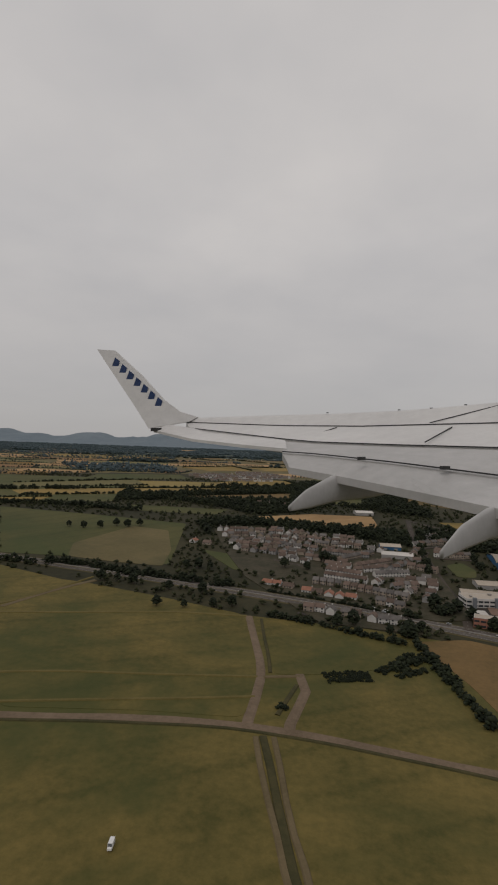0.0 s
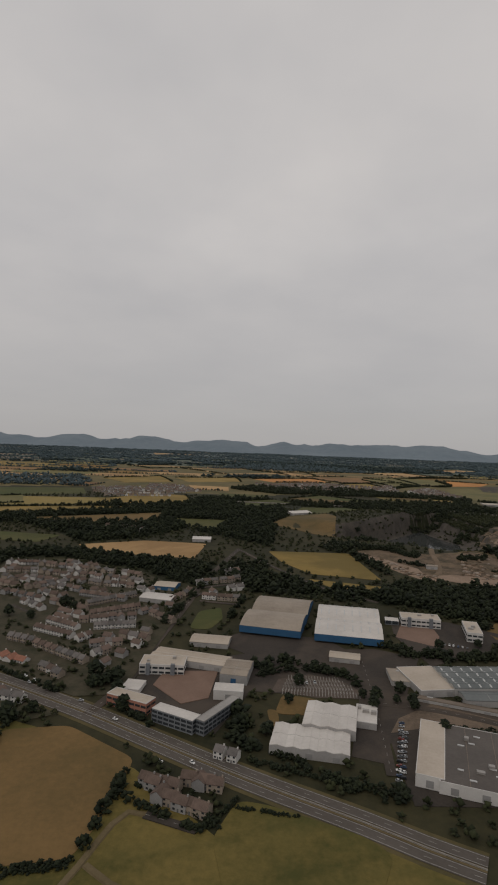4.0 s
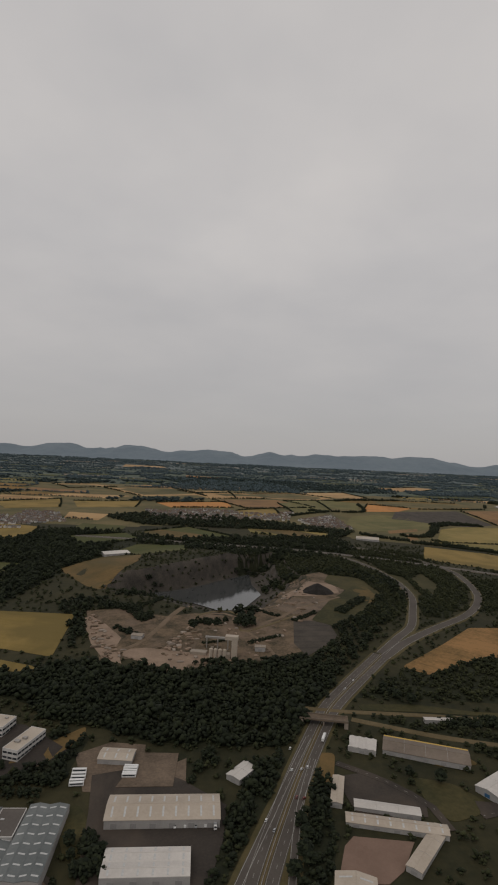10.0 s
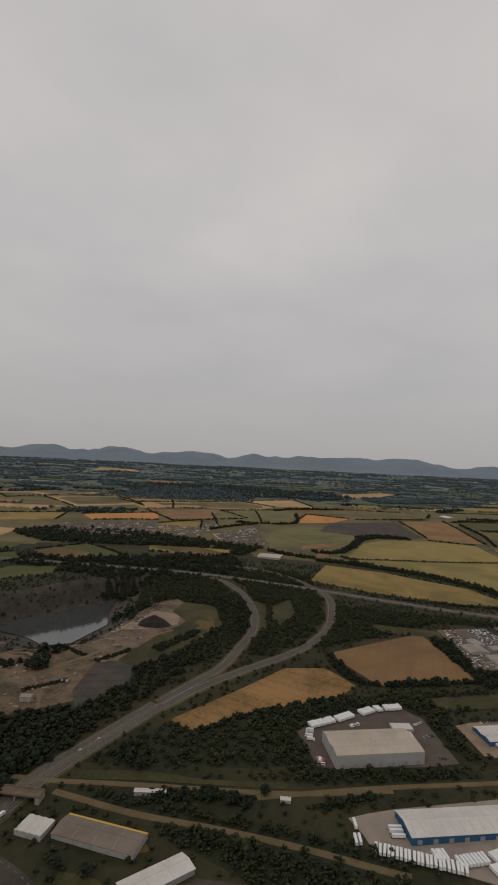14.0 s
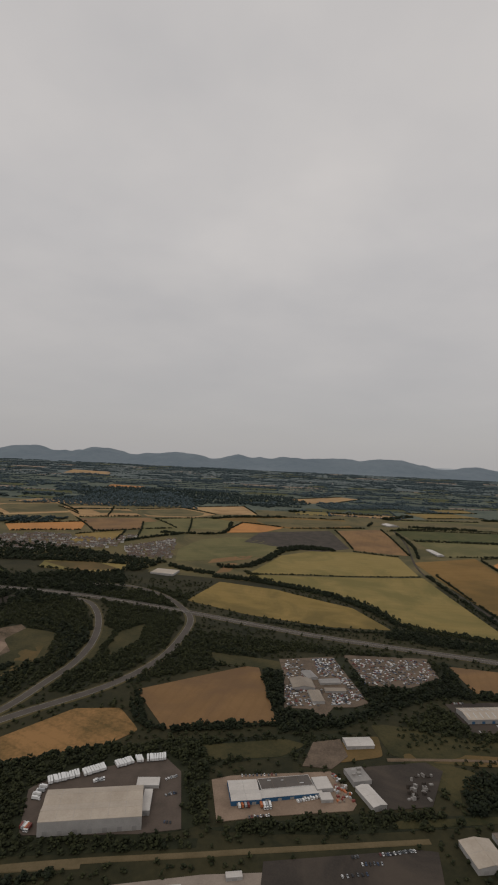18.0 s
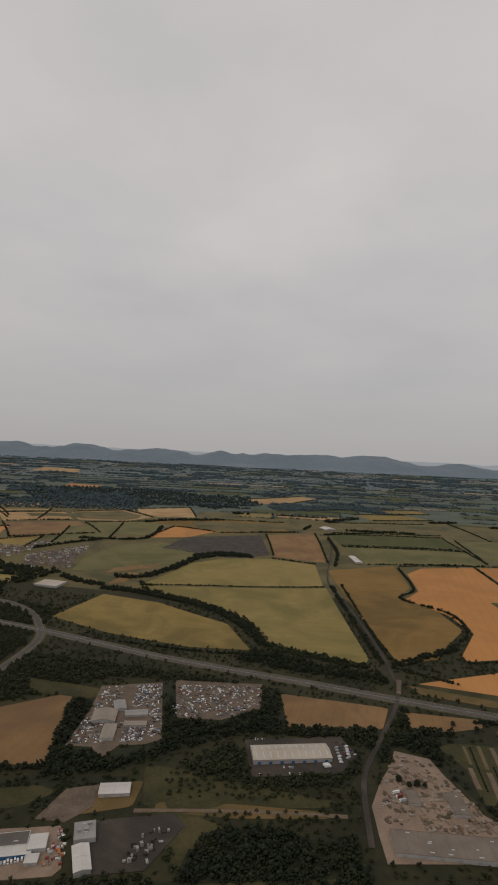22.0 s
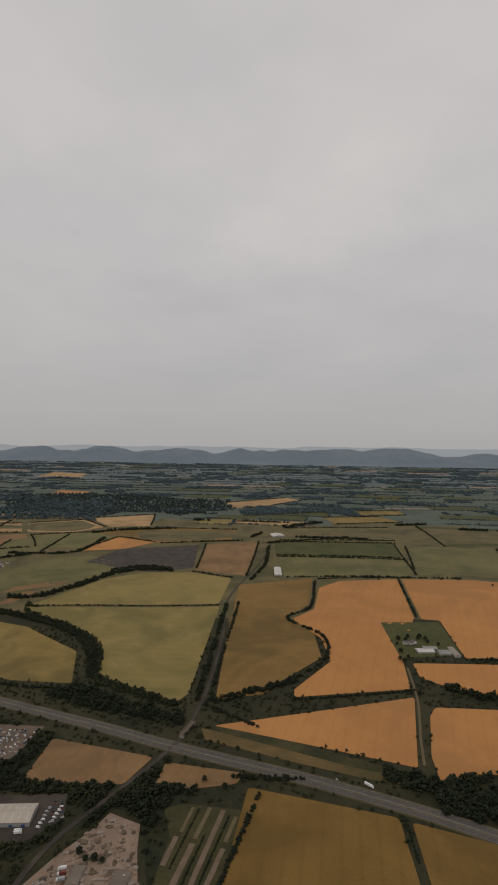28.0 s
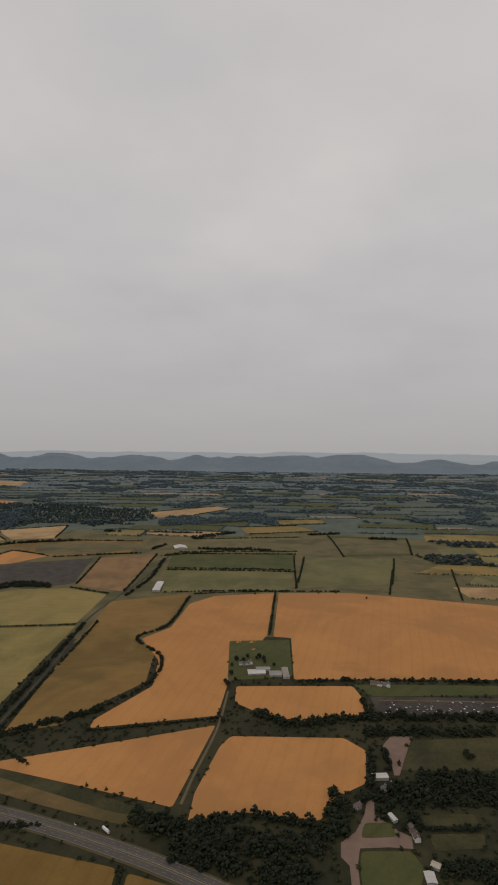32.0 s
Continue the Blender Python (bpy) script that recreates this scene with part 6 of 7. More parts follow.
wood("dark trees round the long depot", 8, 8, [(1563, 1017), (1641, 1080), (1664, 1013), (1778, 1013), (1795, 1067), (1811, 1081), (1812, 1035), (1787, 991), (1666, 982), (1619, 999)])
yard("paving", [(2611, 1381), (2631, 1410), (2668, 1411), (2646, 1385), (2629, 1350), (2622, 1305), (2614, 1305), (2616, 1343)])
yard("paving", [(2515, 1166), (2537, 1186), (2554, 1219), (2562, 1247), (2573, 1252), (2568, 1220), (2548, 1187), (2541, 1174), (2590, 1175), (2597, 1189), (2609, 1181), (2606, 1161), (2576, 1162), (2538, 1158), (2531, 1130), (2528, 1076), (2518, 1075), (2521, 1130), (2512, 1143)])
field("rough", [(2662, 1400), (2929, 1431), (2875, 1329), (2627, 1318), (2631, 1344)])
field("pasture", [(2551, 1203), (2589, 1205), (2589, 1180), (2542, 1175)])
field("pasture", [(2538, 1153), (2603, 1157), (2612, 1127), (2578, 1064), (2530, 1061), (2533, 1122)])
field("rough", [(2632, 1223), (2707, 1228), (2705, 1204), (2629, 1202)])
field("rough", [(2633, 1187), (2707, 1192), (2698, 1167), (2632, 1158)])
house_row("house", 2, (2586, 1270), (2605, 1278))
house_row("house", 3, (2611, 1198), (2615, 1170))
house_row("house", 1, (2540, 1227), (2553, 1236))
hedge([(2610, 1365), (2610, 1313)], 12, 9)
hedge([(2616, 1287), (2649, 1271)], 18, 9)
hedge([(2629, 1196), (2703, 1197)], 6, 5)
hedge([(2516, 1263), (2526, 1217), (2513, 1175)], 26, 11)
hedge([(2743, 1371), (2751, 1357)], 14, 10)
bay_lines([(342, 506), (406, 501)])
bay_lines([(343, 512), (403, 508)])
bay_lines([(345, 518), (401, 514)])
bay_lines([(347, 524), (397, 521)])
bay_lines([(349, 531), (394, 528)])

# hedges and single trees
hedge([(1237, 1813), (1351, 1800), (1479, 1750), (1583, 1674), (1645, 1572), (1684, 1468)], 27, 9)
hedge([(1237, 1800), (1351, 1790), (1479, 1740), (1583, 1664), (1640, 1572)], 16, 7)
hedge([(138, 461), (143, 376)], 10, 6)
hedge([(143, 383), (144, 347), (145, 310)], 9, 6)
hedge([(57, 370), (74, 374), (89, 375)], 17, 1.6)
hedge([(97, 381), (115, 396), (133, 409)], 10, 2.5)
hedge([(107, 374), (132, 388)], 7, 2.5)
hedge([(24, 492), (72, 469), (104, 449), (131, 433)], 9, 6)
hedge([(238, 398), (233, 359), (229, 330)], 8, 7)
hedge([(23, 324), (27, 329)], 8, 3)
hedge([(191, 316), (207, 320), (226, 324)], 5, 3)
hedge([(238, 377), (263, 362), (288, 351), (298, 371)], 5, 5)
trees([(-81, 504), (-55, 504), (-29, 508), (-11, 513), (151, 498), (152, 464), (123, 455)], 9)
hedge([(506, 1025), (553, 1022), (598, 969)], 30, 8)
hedge([(555, 937), (598, 905)], 14, 6)
hedge([(662, 955), (690, 973), (718, 972)], 26, 7)
hedge([(736, 1023), (764, 1028)], 28, 14)
hedge([(763, 1041), (801, 1016)], 10, 3)
hedge([(685, 830), (726, 844)], 8, 5)
hedge([(903, 1054), (958, 1141)], 22, 5)
wood("dark scrub below the railway", 8.5, 8, [(976, 682), (1007, 682), (1046, 672), (1100, 653), (1152, 635), (1183, 626), (1168, 597), (1138, 603), (1081, 615), (1059, 618), (1058, 630), (1028, 645), (1014, 654), (998, 663)])
wood("dark wood beside the works road", 8.5, 9, [(1041, 592), (1076, 599), (1134, 595), (1166, 592), (1144, 550), (1025, 552)])
hedge([(962, 719), (1018, 728), (1063, 717)], 22, 6)
hedge([(1126, 717), (1179, 737)], 12, 6)
hedge([(916, 776), (933, 795)], 14, 7)
hedge([(317, 550), (349, 559), (379, 546)], 14, 8)
hedge([(305, 479), (307, 450), (314, 421)], 18, 9)
hedge([(316, 412), (355, 398), (380, 384)], 7, 4)
hedge([(307, 368), (343, 362)], 3, 2)
hedge([(329, 423), (355, 404), (386, 387)], 9, 5)
hedge([(387, 384), (408, 380)], 18, 7)
hedge([(463, 582), (527, 576), (590, 576)], 14, 8)
hedge([(437, 608), (468, 592)], 10, 7)
hedge([(323, 534), (349, 545), (394, 539), (410, 514)], 9, 7)
hedge([(455, 455), (491, 452), (520, 449)], 8, 4)
hedge([(559, 449), (589, 442), (612, 427)], 7, 4)
hedge([(558, 414), (553, 374)], 8, 8)
hedge([(495, 573), (544, 582), (600, 593)], 14, 8)
hedge([(646, 523), (655, 497)], 16, 9)
hedge([(712, 601), (721, 645), (731, 629)], 10, 7)
hedge([(214, 475), (245, 452)], 7, 4)
hedge([(25, 564), (84, 538), (161, 496)], 5, 4)
hedge([(181, 506), (204, 528)], 16, 10)
hedge([(221, 649), (242, 740), (264, 846)], 8, 8)
hedge([(291, 659), (307, 742)], 9, 8)
hedge([(1935, 1373), (2040, 1305)], 8, 6)
hedge([(1224, 1284), (1361, 1236)], 10, 7)
field("dry", [(1478, 972), (1528, 986), (1524, 938), (1465, 921)])
hedge([(158, 315), (189, 321), (228, 327)], 4, 2.5)
hedge([(292, 350), (309, 378)], 4, 3)
hedge([(245, 387), (299, 352)], 3, 3)
hedge([(-340, 661), (-246, 633), (-217, 643), (-149, 615), (-83, 597), (-13, 574)], 16, 8)
field("heath", [(-236, 743), (-183, 875), (-122, 851), (-99, 724), (-98, 645), (-160, 656), (-220, 673)])
hedge([(111, 383), (122, 401), (145, 410)], 16, 4)
hedge([(1690, 1464), (1790, 1418), (1888, 1366)], 14, 8)
hedge([(1345, 1876), (1479, 1910), (1600, 1927), (1877, 1958)], 4, 4)
hedge([(1240, 1936), (1320, 1956), (1392, 2085), (1452, 2242), (1545, 2318), (1655, 2318)], 34, 9)
hedge([(1440, 2278), (1530, 2346), (1640, 2340)], 24, 8)
hedge([(1090, 1900), (1165, 1850), (1237, 1835)], 30, 8)
hedge([(880, 2202), (989, 2345), (1060, 2425)], 20, 8)
hedge([(1725, 2312), (1880, 2246)], 7, 6)
hedge([(1897, 1974), (1909, 1654), (1919, 1385)], 12, 9)
hedge([(1932, 1974), (1940, 1463), (1946, 1410)], 6, 6)
hedge([(1381, 1437), (1565, 1410), (1674, 1414)], 7, 6)
hedge([(2083, 1472), (2165, 1584), (2168, 1719), (2078, 1845), (2142, 1941), (2161, 2195)], 9, 7)
hedge([(2167, 2221), (2318, 2235), (2656, 2245)], 4, 5)
hedge([(2099, 1404), (2227, 1431), (2333, 1458)], 5, 4)
hedge([(1947, 1382), (2077, 1467), (2098, 1486)], 24, 8)
hedge([(2436, 2229), (2419, 1861)], 6, 6)
hedge([(2391, 1479), (2464, 1441), (2611, 1469), (2858, 1476)], 26, 11)
hedge([(2582, 1417), (2701, 1423), (2837, 1426)], 24, 10)
hedge([(2482, 1604), (2626, 1615), (2920, 1620)], 8, 8)
hedge([(2326, 1185), (2394, 1205), (2493, 1192)], 22, 11)
hedge([(2588, 1367), (2574, 1270)], 14, 10)
hedge([(2513, 1236), (2514, 1178)], 28, 12)
hedge([(2229, 1203), (2314, 1167), (2497, 1159)], 40, 11)
hedge([(2296, 1147), (2478, 1106)], 55, 10)
hedge([(2648, 1300), (2780, 1294)], 45, 10)
hedge([(2636, 1195), (2704, 1201)], 8, 5)
hedge([(2631, 1131), (2710, 1127)], 40, 9)
hedge([(1956, 2736), (2343, 2909)], 12, 8)
hedge([(1884, 2837), (1935, 2960)], 14, 10)
hedge([(2517, 2778), (2507, 2296)], 5, 5)
hedge([(2888, 2568), (2801, 2214)], 5, 5)
hedge([(3119, 2590), (3018, 2174)], 6, 5)
hedge([(1145, 2853), (1251, 2936), (1509, 3016)], 26, 11)
hedge([(975, 2418), (1211, 2487), (1243, 2742)], 18, 9)
hedge([(1680, 2733), (1860, 2778)], 8, 7)
hedge([(1947, 2216), (1983, 2422), (1981, 2675)], 14, 9)
hedge([(1535, 3294), (1632, 3273)], 30, 14)
hedge([(2033, 3120), (2221, 3307)], 40, 14)
hedge([(1752, 3290), (2056, 3283)], 16, 10)
hedge([(2095, 2881), (2425, 2877)], 22, 9)
hedge([(2615, 3281), (2771, 3336)], 36, 12)
hedge([(2908, 3198), (3041, 3188)], 34, 11)
hedge([(2246, 1112), (2249, 1037)], 3, 3)
hedge([(2235, 1184), (2293, 1200)], 16, 9)
hedge([(2012, 1167), (2117, 1172)], 10, 6)
hedge([(2057, 1144), (2033, 1033), (2007, 905)], 6, 5)
hedge([(1175, 1059), (1216, 983), (1344, 989)], 10, 8)
hedge([(986, 828), (1065, 884), (1179, 934)], 9, 6)
hedge([(1392, 1001), (1307, 996), (1242, 971)], 14, 8)
hedge([(1180, 1079), (1213, 979)], 12, 7)
trees([(48, 659), (105, 693), (100, 689), (112, 684), (75, 653), (96, 474), (81, 470), (136, 449), (139, 452), (189, 506), (195, 511), (203, 517), (183, 522), (208, 496), (218, 472)], 13)
trees([(-278, 851), (-254, 847), (-229, 852), (-208, 870), (-189, 865), (-172, 877), (-153, 578), (-135, 577), (-117, 571), (-77, 557), (-42, 547), (-69, 642), (-55, 644), (-41, 641)], 11)
trees([(329, 448), (326, 443), (346, 489), (412, 482), (417, 495), (445, 489), (444, 482), (457, 451), (522, 439), (527, 440), (547, 444), (548, 438), (560, 495), (561, 480), (558, 401), (554, 384), (555, 392)], 10)
trees([(652, 523), (655, 513), (653, 502), (659, 518), (801, 558), (804, 545), (801, 527), (793, 510), (804, 521)], 11)
trees([(2336, 1676), (2344, 1706), (2360, 1701), (2369, 1722), (2396, 1720), (2407, 1707), (2430, 1678), (2337, 1634), (2328, 1594), (2348, 1607)], 10)
trees([(1852, 1006), (1863, 997), (1873, 998), (1883, 997), (1975, 1154), (2006, 1140)], 8)
trees([(2358, 1691), (2390, 1713), (2409, 1693), (2337, 1441), (2335, 1582), (2742, 1361), (2744, 1353)], 10)
trees([(2370, 2208), (2437, 2225), (2467, 2233), (2575, 2222), (2631, 2227), (2721, 2173)], 7)
trees([(744, 970), (747, 959), (740, 982), (754, 984), (735, 964), (757, 967)], 16)

trees([(348, 559), (374, 548), (407, 500), (433, 492), (384, 538), (440, 508), (530, 442), (546, 443), (556, 487), (634, 526), (639, 514), (646, 501), (659, 505), (666, 499), (447, 599), (463, 588), (486, 579), (504, 599), (546, 606), (571, 593), (591, 589), (357, 518), (583, 443), (566, 412), (496, 546)], 9)
trees([(997, 712), (1017, 718), (1039, 717), (1072, 732), (1022, 665), (1041, 656), (1059, 644), (928, 770), (941, 761), (916, 790), (903, 629), (928, 622)], 11)

# clearings, drives and tracks
field("dry", [(1551, 947), (1646, 949), (1756, 942), (1752, 931), (1641, 925), (1550, 932)])
field("rough", [(1509, 823), (1600, 833), (1771, 849), (1767, 841), (1598, 822), (1509, 811)])
road("track", 4, [(1527, 932), (1644, 937), (1775, 937)])
field("rough", [(1967, 1300), (2070, 1278), (2236, 1216), (2285, 1209), (2228, 1195), (2116, 1227), (1992, 1265)])
road("path", 4, [(2632, 1533), (2776, 1536), (2993, 1540)])
road("path", 4, [(2627, 1511), (2770, 1517), (2983, 1520)])
road("path", 4, [(2628, 1491), (2763, 1496), (2974, 1502)])
scatter("car", 90, [(2629, 1535), (2886, 1540), (2868, 1498), (2635, 1485)])
hedge([(2601, 1534), (2614, 1436)], 12, 9)
hedge([(2604, 1257), (2621, 1226), (2618, 1185)], 14, 9)
trees([(2515, 1188), (2527, 1221), (2502, 1169), (2624, 1273), (2635, 1267), (2660, 1280), (2599, 1272), (2602, 1193), (2612, 1204)], 12)
field("dry", [(921, 664), (967, 664), (975, 652), (934, 645)])

# rough grass and lawns
field("pasture", [(-1057, 1373), (-745, 1627), (-493, 1639), (-307, 1414), (-280, 1131), (-490, 1075), (-791, 1029)])
hedge([(-532, 1047), (-374, 1065), (-199, 1023)], 22, 11)
hedge([(-634, 1246), (-398, 1327)], 14, 10)
hedge([(-296, 1362), (-271, 1117)], 10, 9)
hedge([(557, 1009), (599, 1072)], 14, 3)
hedge([(691, 893), (722, 907)], 8, 3)
hedge([(754, 902), (803, 939)], 10, 2.5)
hedge([(823, 1000), (864, 1047)], 12, 3)
field("rough", [(904, 628), (939, 622), (961, 598), (949, 584), (921, 572), (908, 597)])
field("rough", [(974, 592), (1001, 609), (1025, 622), (1040, 612), (1000, 601)])
field("rough", [(879, 751), (944, 759), (1015, 750), (1097, 752), (1094, 742), (944, 743), (881, 739)])
field("rough", [(609, 559), (627, 569), (643, 546), (647, 518), (636, 511)])
field("dry", [(819, 655), (841, 657), (832, 603), (819, 627)])
field("rough", [(1547, 976), (1580, 992), (1619, 979), (1655, 973), (1626, 944), (1571, 925)])
field("rough", [(1574, 919), (1595, 927), (1631, 913), (1627, 879), (1594, 877)])
field("rough", [(899, 1236), (915, 1297), (980, 1281), (1000, 1179), (973, 1131)])
field("rough", [(852, 1008), (892, 1108), (958, 1226), (985, 1183), (954, 1082), (890, 985)])
field("dry", [(948, 1191), (980, 1221), (988, 1160), (962, 1121)])
field("rough", [(1093, 1315), (1135, 1370), (1140, 1269), (1109, 1195), (1090, 1223)])
field("rough", [(1031, 1357), (1082, 1318), (1082, 1188), (1057, 1149)])
field("rough", [(1268, 1246), (1361, 1232), (1440, 1212), (1396, 1185), (1297, 1198)])
field("rough", [(1290, 945), (1401, 969), (1429, 958), (1395, 929), (1308, 916)])
field("rough", [(1172, 836), (1237, 852), (1255, 836), (1182, 816)])

# woods
wood("belt of trees between the barley fields", 8, 8, [(1319, 1909), (1579, 1760), (1663, 1619), (1706, 1480), (1882, 1382), (1883, 1358), (1705, 1434), (1651, 1593), (1590, 1684), (1349, 1833)])
wood("small garden trees between the village houses", 15, 6, [(-14, 712), (-43, 852), (38, 889), (154, 841), (235, 751), (220, 600), (194, 534), (157, 540), (72, 612), (100, 655), (82, 691)], floor=False)
wood("garden trees along the main road", 11, 6, [(34, 545), (96, 518), (173, 475), (168, 459), (66, 481)], floor=False)
wood("dark broadleaf wood between the works and the quarry", 8.5, 12, [(425, 766), (511, 779), (539, 821), (584, 808), (669, 798), (726, 828), (833, 865), (866, 817), (833, 734), (794, 663), (751, 658), (665, 656), (608, 678), (549, 689), (508, 729), (453, 733)])
wood("dark scrub and trees on the quarry banks", 10, 9, [(793, 1062), (883, 1020), (1004, 1176), (990, 1041), (894, 864), (857, 808), (835, 875), (866, 966)], floor=False)
wood("broadleaf wood round the quarry rim", 11, 11, [(435, 1039), (561, 1087), (648, 1198), (719, 1285), (821, 1310), (975, 1326), (1047, 1321), (1075, 1192), (1024, 1108), (1017, 1219), (941, 1343), (869, 1297), (718, 1235), (549, 1249), (498, 1016), (525, 875), (519, 855)], floor=False)
wood("belt of trees north of the village", 9, 11, [(-55, 821), (-87, 935), (14, 969), (143, 923), (239, 894), (344, 899), (327, 766), (273, 846), (241, 788), (152, 856), (30, 913), (-56, 902)])
wood("dark tree belt beyond the village", 11, 12, [(-305, 1229), (-212, 1390), (89, 1582), (348, 1808), (410, 1411), (350, 1021), (270, 1089), (237, 1113), (190, 1170), (121, 1074), (21, 1014), (-40, 1081), (-164, 1184), (-263, 1145)])
wood("wood beside the old fields", 11, 12, [(338, 850), (399, 823), (504, 803), (589, 811), (539, 709), (490, 727), (403, 745), (314, 766)])
wood("dark tree belt behind the wheat", 13, 12, [(153, 1555), (201, 1649), (422, 1650), (710, 1663), (979, 1779), (1039, 1596), (896, 1447), (732, 1400), (586, 1456), (375, 1596), (351, 1413), (241, 1368)])
wood("wood between the far village and the meadows", 13, 12, [(236, 1990), (326, 2086), (699, 2060), (919, 1961), (1083, 1927), (1013, 1775), (734, 1832), (388, 1843)], 7, "leaf", False)
wood("young wood in the motorway junction", 9, 8, [(977, 1527), (1045, 1438), (1070, 1235), (1047, 1062), (1084, 1057), (1155, 1158), (1196, 1264), (1194, 1386), (1201, 1609), (1085, 1630)])
wood("young wood along the slip road", 9, 8, [(804, 1488), (955, 1505), (1031, 1338), (1030, 1116), (993, 1033), (926, 990), (810, 1254)])
wood("scrub on the junction island", 9, 7, [(1038, 1438), (1208, 1403), (1189, 1307), (1131, 1145), (1054, 1060), (1077, 1171)])
wood("young wood beside the motorway", 8.5, 8, [(1222, 1350), (1416, 1322), (1607, 1288), (1697, 1241), (1674, 1185), (1517, 1275), (1409, 1273), (1360, 1221), (1174, 1108), (1114, 1079), (1185, 1191)])
wood("scrub between motorway and railway", 10, 7, [(861, 765), (911, 791), (965, 858), (1065, 876), (1175, 918), (1129, 876), (1122, 812), (1136, 786), (1054, 773), (957, 774)])
wood("dark scrub along the railway", 8.5, 7, [(846, 716), (905, 726), (994, 708), (1066, 694), (1143, 674), (1198, 660), (1181, 622), (1103, 635), (1042, 656), (1003, 667), (979, 672), (962, 702), (908, 709)])
wood("trees beside the motorway cutting", 8, 9, [(763, 631), (792, 652), (783, 599), (755, 535), (739, 474), (732, 474), (742, 554)])
wood("trees beside the works yard", 8, 9, [(819, 627), (844, 648), (827, 587), (828, 553), (820, 512), (800, 482), (788, 490), (797, 551)])
wood("trees round the depot", 8, 9, [(571, 675), (607, 657), (605, 611), (605, 595), (554, 592), (535, 583), (503, 574), (495, 593), (526, 594), (568, 626)])
wood("hedge and trees round the warehouse", 8, 8, [(1037, 921), (1146, 920), (1249, 955), (1302, 960), (1308, 898), (1313, 810), (1295, 800), (1281, 896), (1251, 929), (1184, 905), (1122, 877), (1108, 840), (1124, 773), (1250, 785), (1306, 788), (1306, 776), (1106, 751)])
wood("dark belt beside the depot", 8, 8, [(1306, 801), (1379, 815), (1473, 832), (1558, 840), (1551, 823), (1462, 816), (1376, 796)])
wood("trees round the scrap yards", 8.5, 9, [(1388, 1003), (1374, 1146), (1387, 1207), (1407, 1159), (1402, 1052), (1440, 1040), (1475, 1016), (1533, 1063), (1524, 1260), (1541, 1128), (1615, 1126), (1681, 1180), (1708, 1258), (1700, 1144), (1753, 1122), (1863, 1142), (1852, 1107), (1800, 1102), (1649, 1104), (1550, 1049), (1478, 997), (1393, 985)])
wood("scrub south of the scrap yards", 8.5, 6.5, [(1278, 954), (1395, 980), (1452, 984), (1501, 993), (1462, 968), (1422, 933), (1360, 920), (1303, 901)])
wood("dark trees below the car yard", 8, 8, [(1348, 811), (1453, 819), (1595, 837), (1601, 820), (1458, 801), (1355, 797)])
wood("trees beside the lane", 8, 9, [(1824, 1096), (1872, 1120), (1911, 1208), (1918, 1176), (1973, 1137), (1936, 1106), (1922, 1044), (1937, 985), (1972, 953), (2010, 952), (2005, 905), (1975, 908), (1947, 959), (1919, 1044), (1902, 1077), (1864, 1086), (1834, 1037)])
wood("trees by the motorway and the lane", 8, 9, [(1668, 1441), (1765, 1384), (1915, 1327), (1914, 1297), (1742, 1334), (1627, 1383)])
wood("trees beside the lane under the bank", 8, 8, [(1728, 1129), (1818, 1124), (1874, 1135), (1890, 1172), (1899, 1131), (1862, 1082), (1784, 1088), (1724, 1108)])
wood("dark wood by the country house", 8.5, 11, [(2538, 1244), (2611, 1284), (2771, 1306), (2746, 1244), (2631, 1237), (2602, 1247), (2583, 1192), (2554, 1245)])
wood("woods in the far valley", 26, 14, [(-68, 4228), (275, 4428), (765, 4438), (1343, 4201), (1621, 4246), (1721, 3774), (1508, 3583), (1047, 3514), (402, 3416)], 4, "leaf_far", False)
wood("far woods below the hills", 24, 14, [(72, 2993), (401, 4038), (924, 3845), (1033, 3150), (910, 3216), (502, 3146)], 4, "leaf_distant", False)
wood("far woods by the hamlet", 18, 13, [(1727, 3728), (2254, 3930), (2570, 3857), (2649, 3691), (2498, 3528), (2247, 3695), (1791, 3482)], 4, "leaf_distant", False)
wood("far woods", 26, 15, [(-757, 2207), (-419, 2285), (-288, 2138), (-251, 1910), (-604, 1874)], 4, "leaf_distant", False)


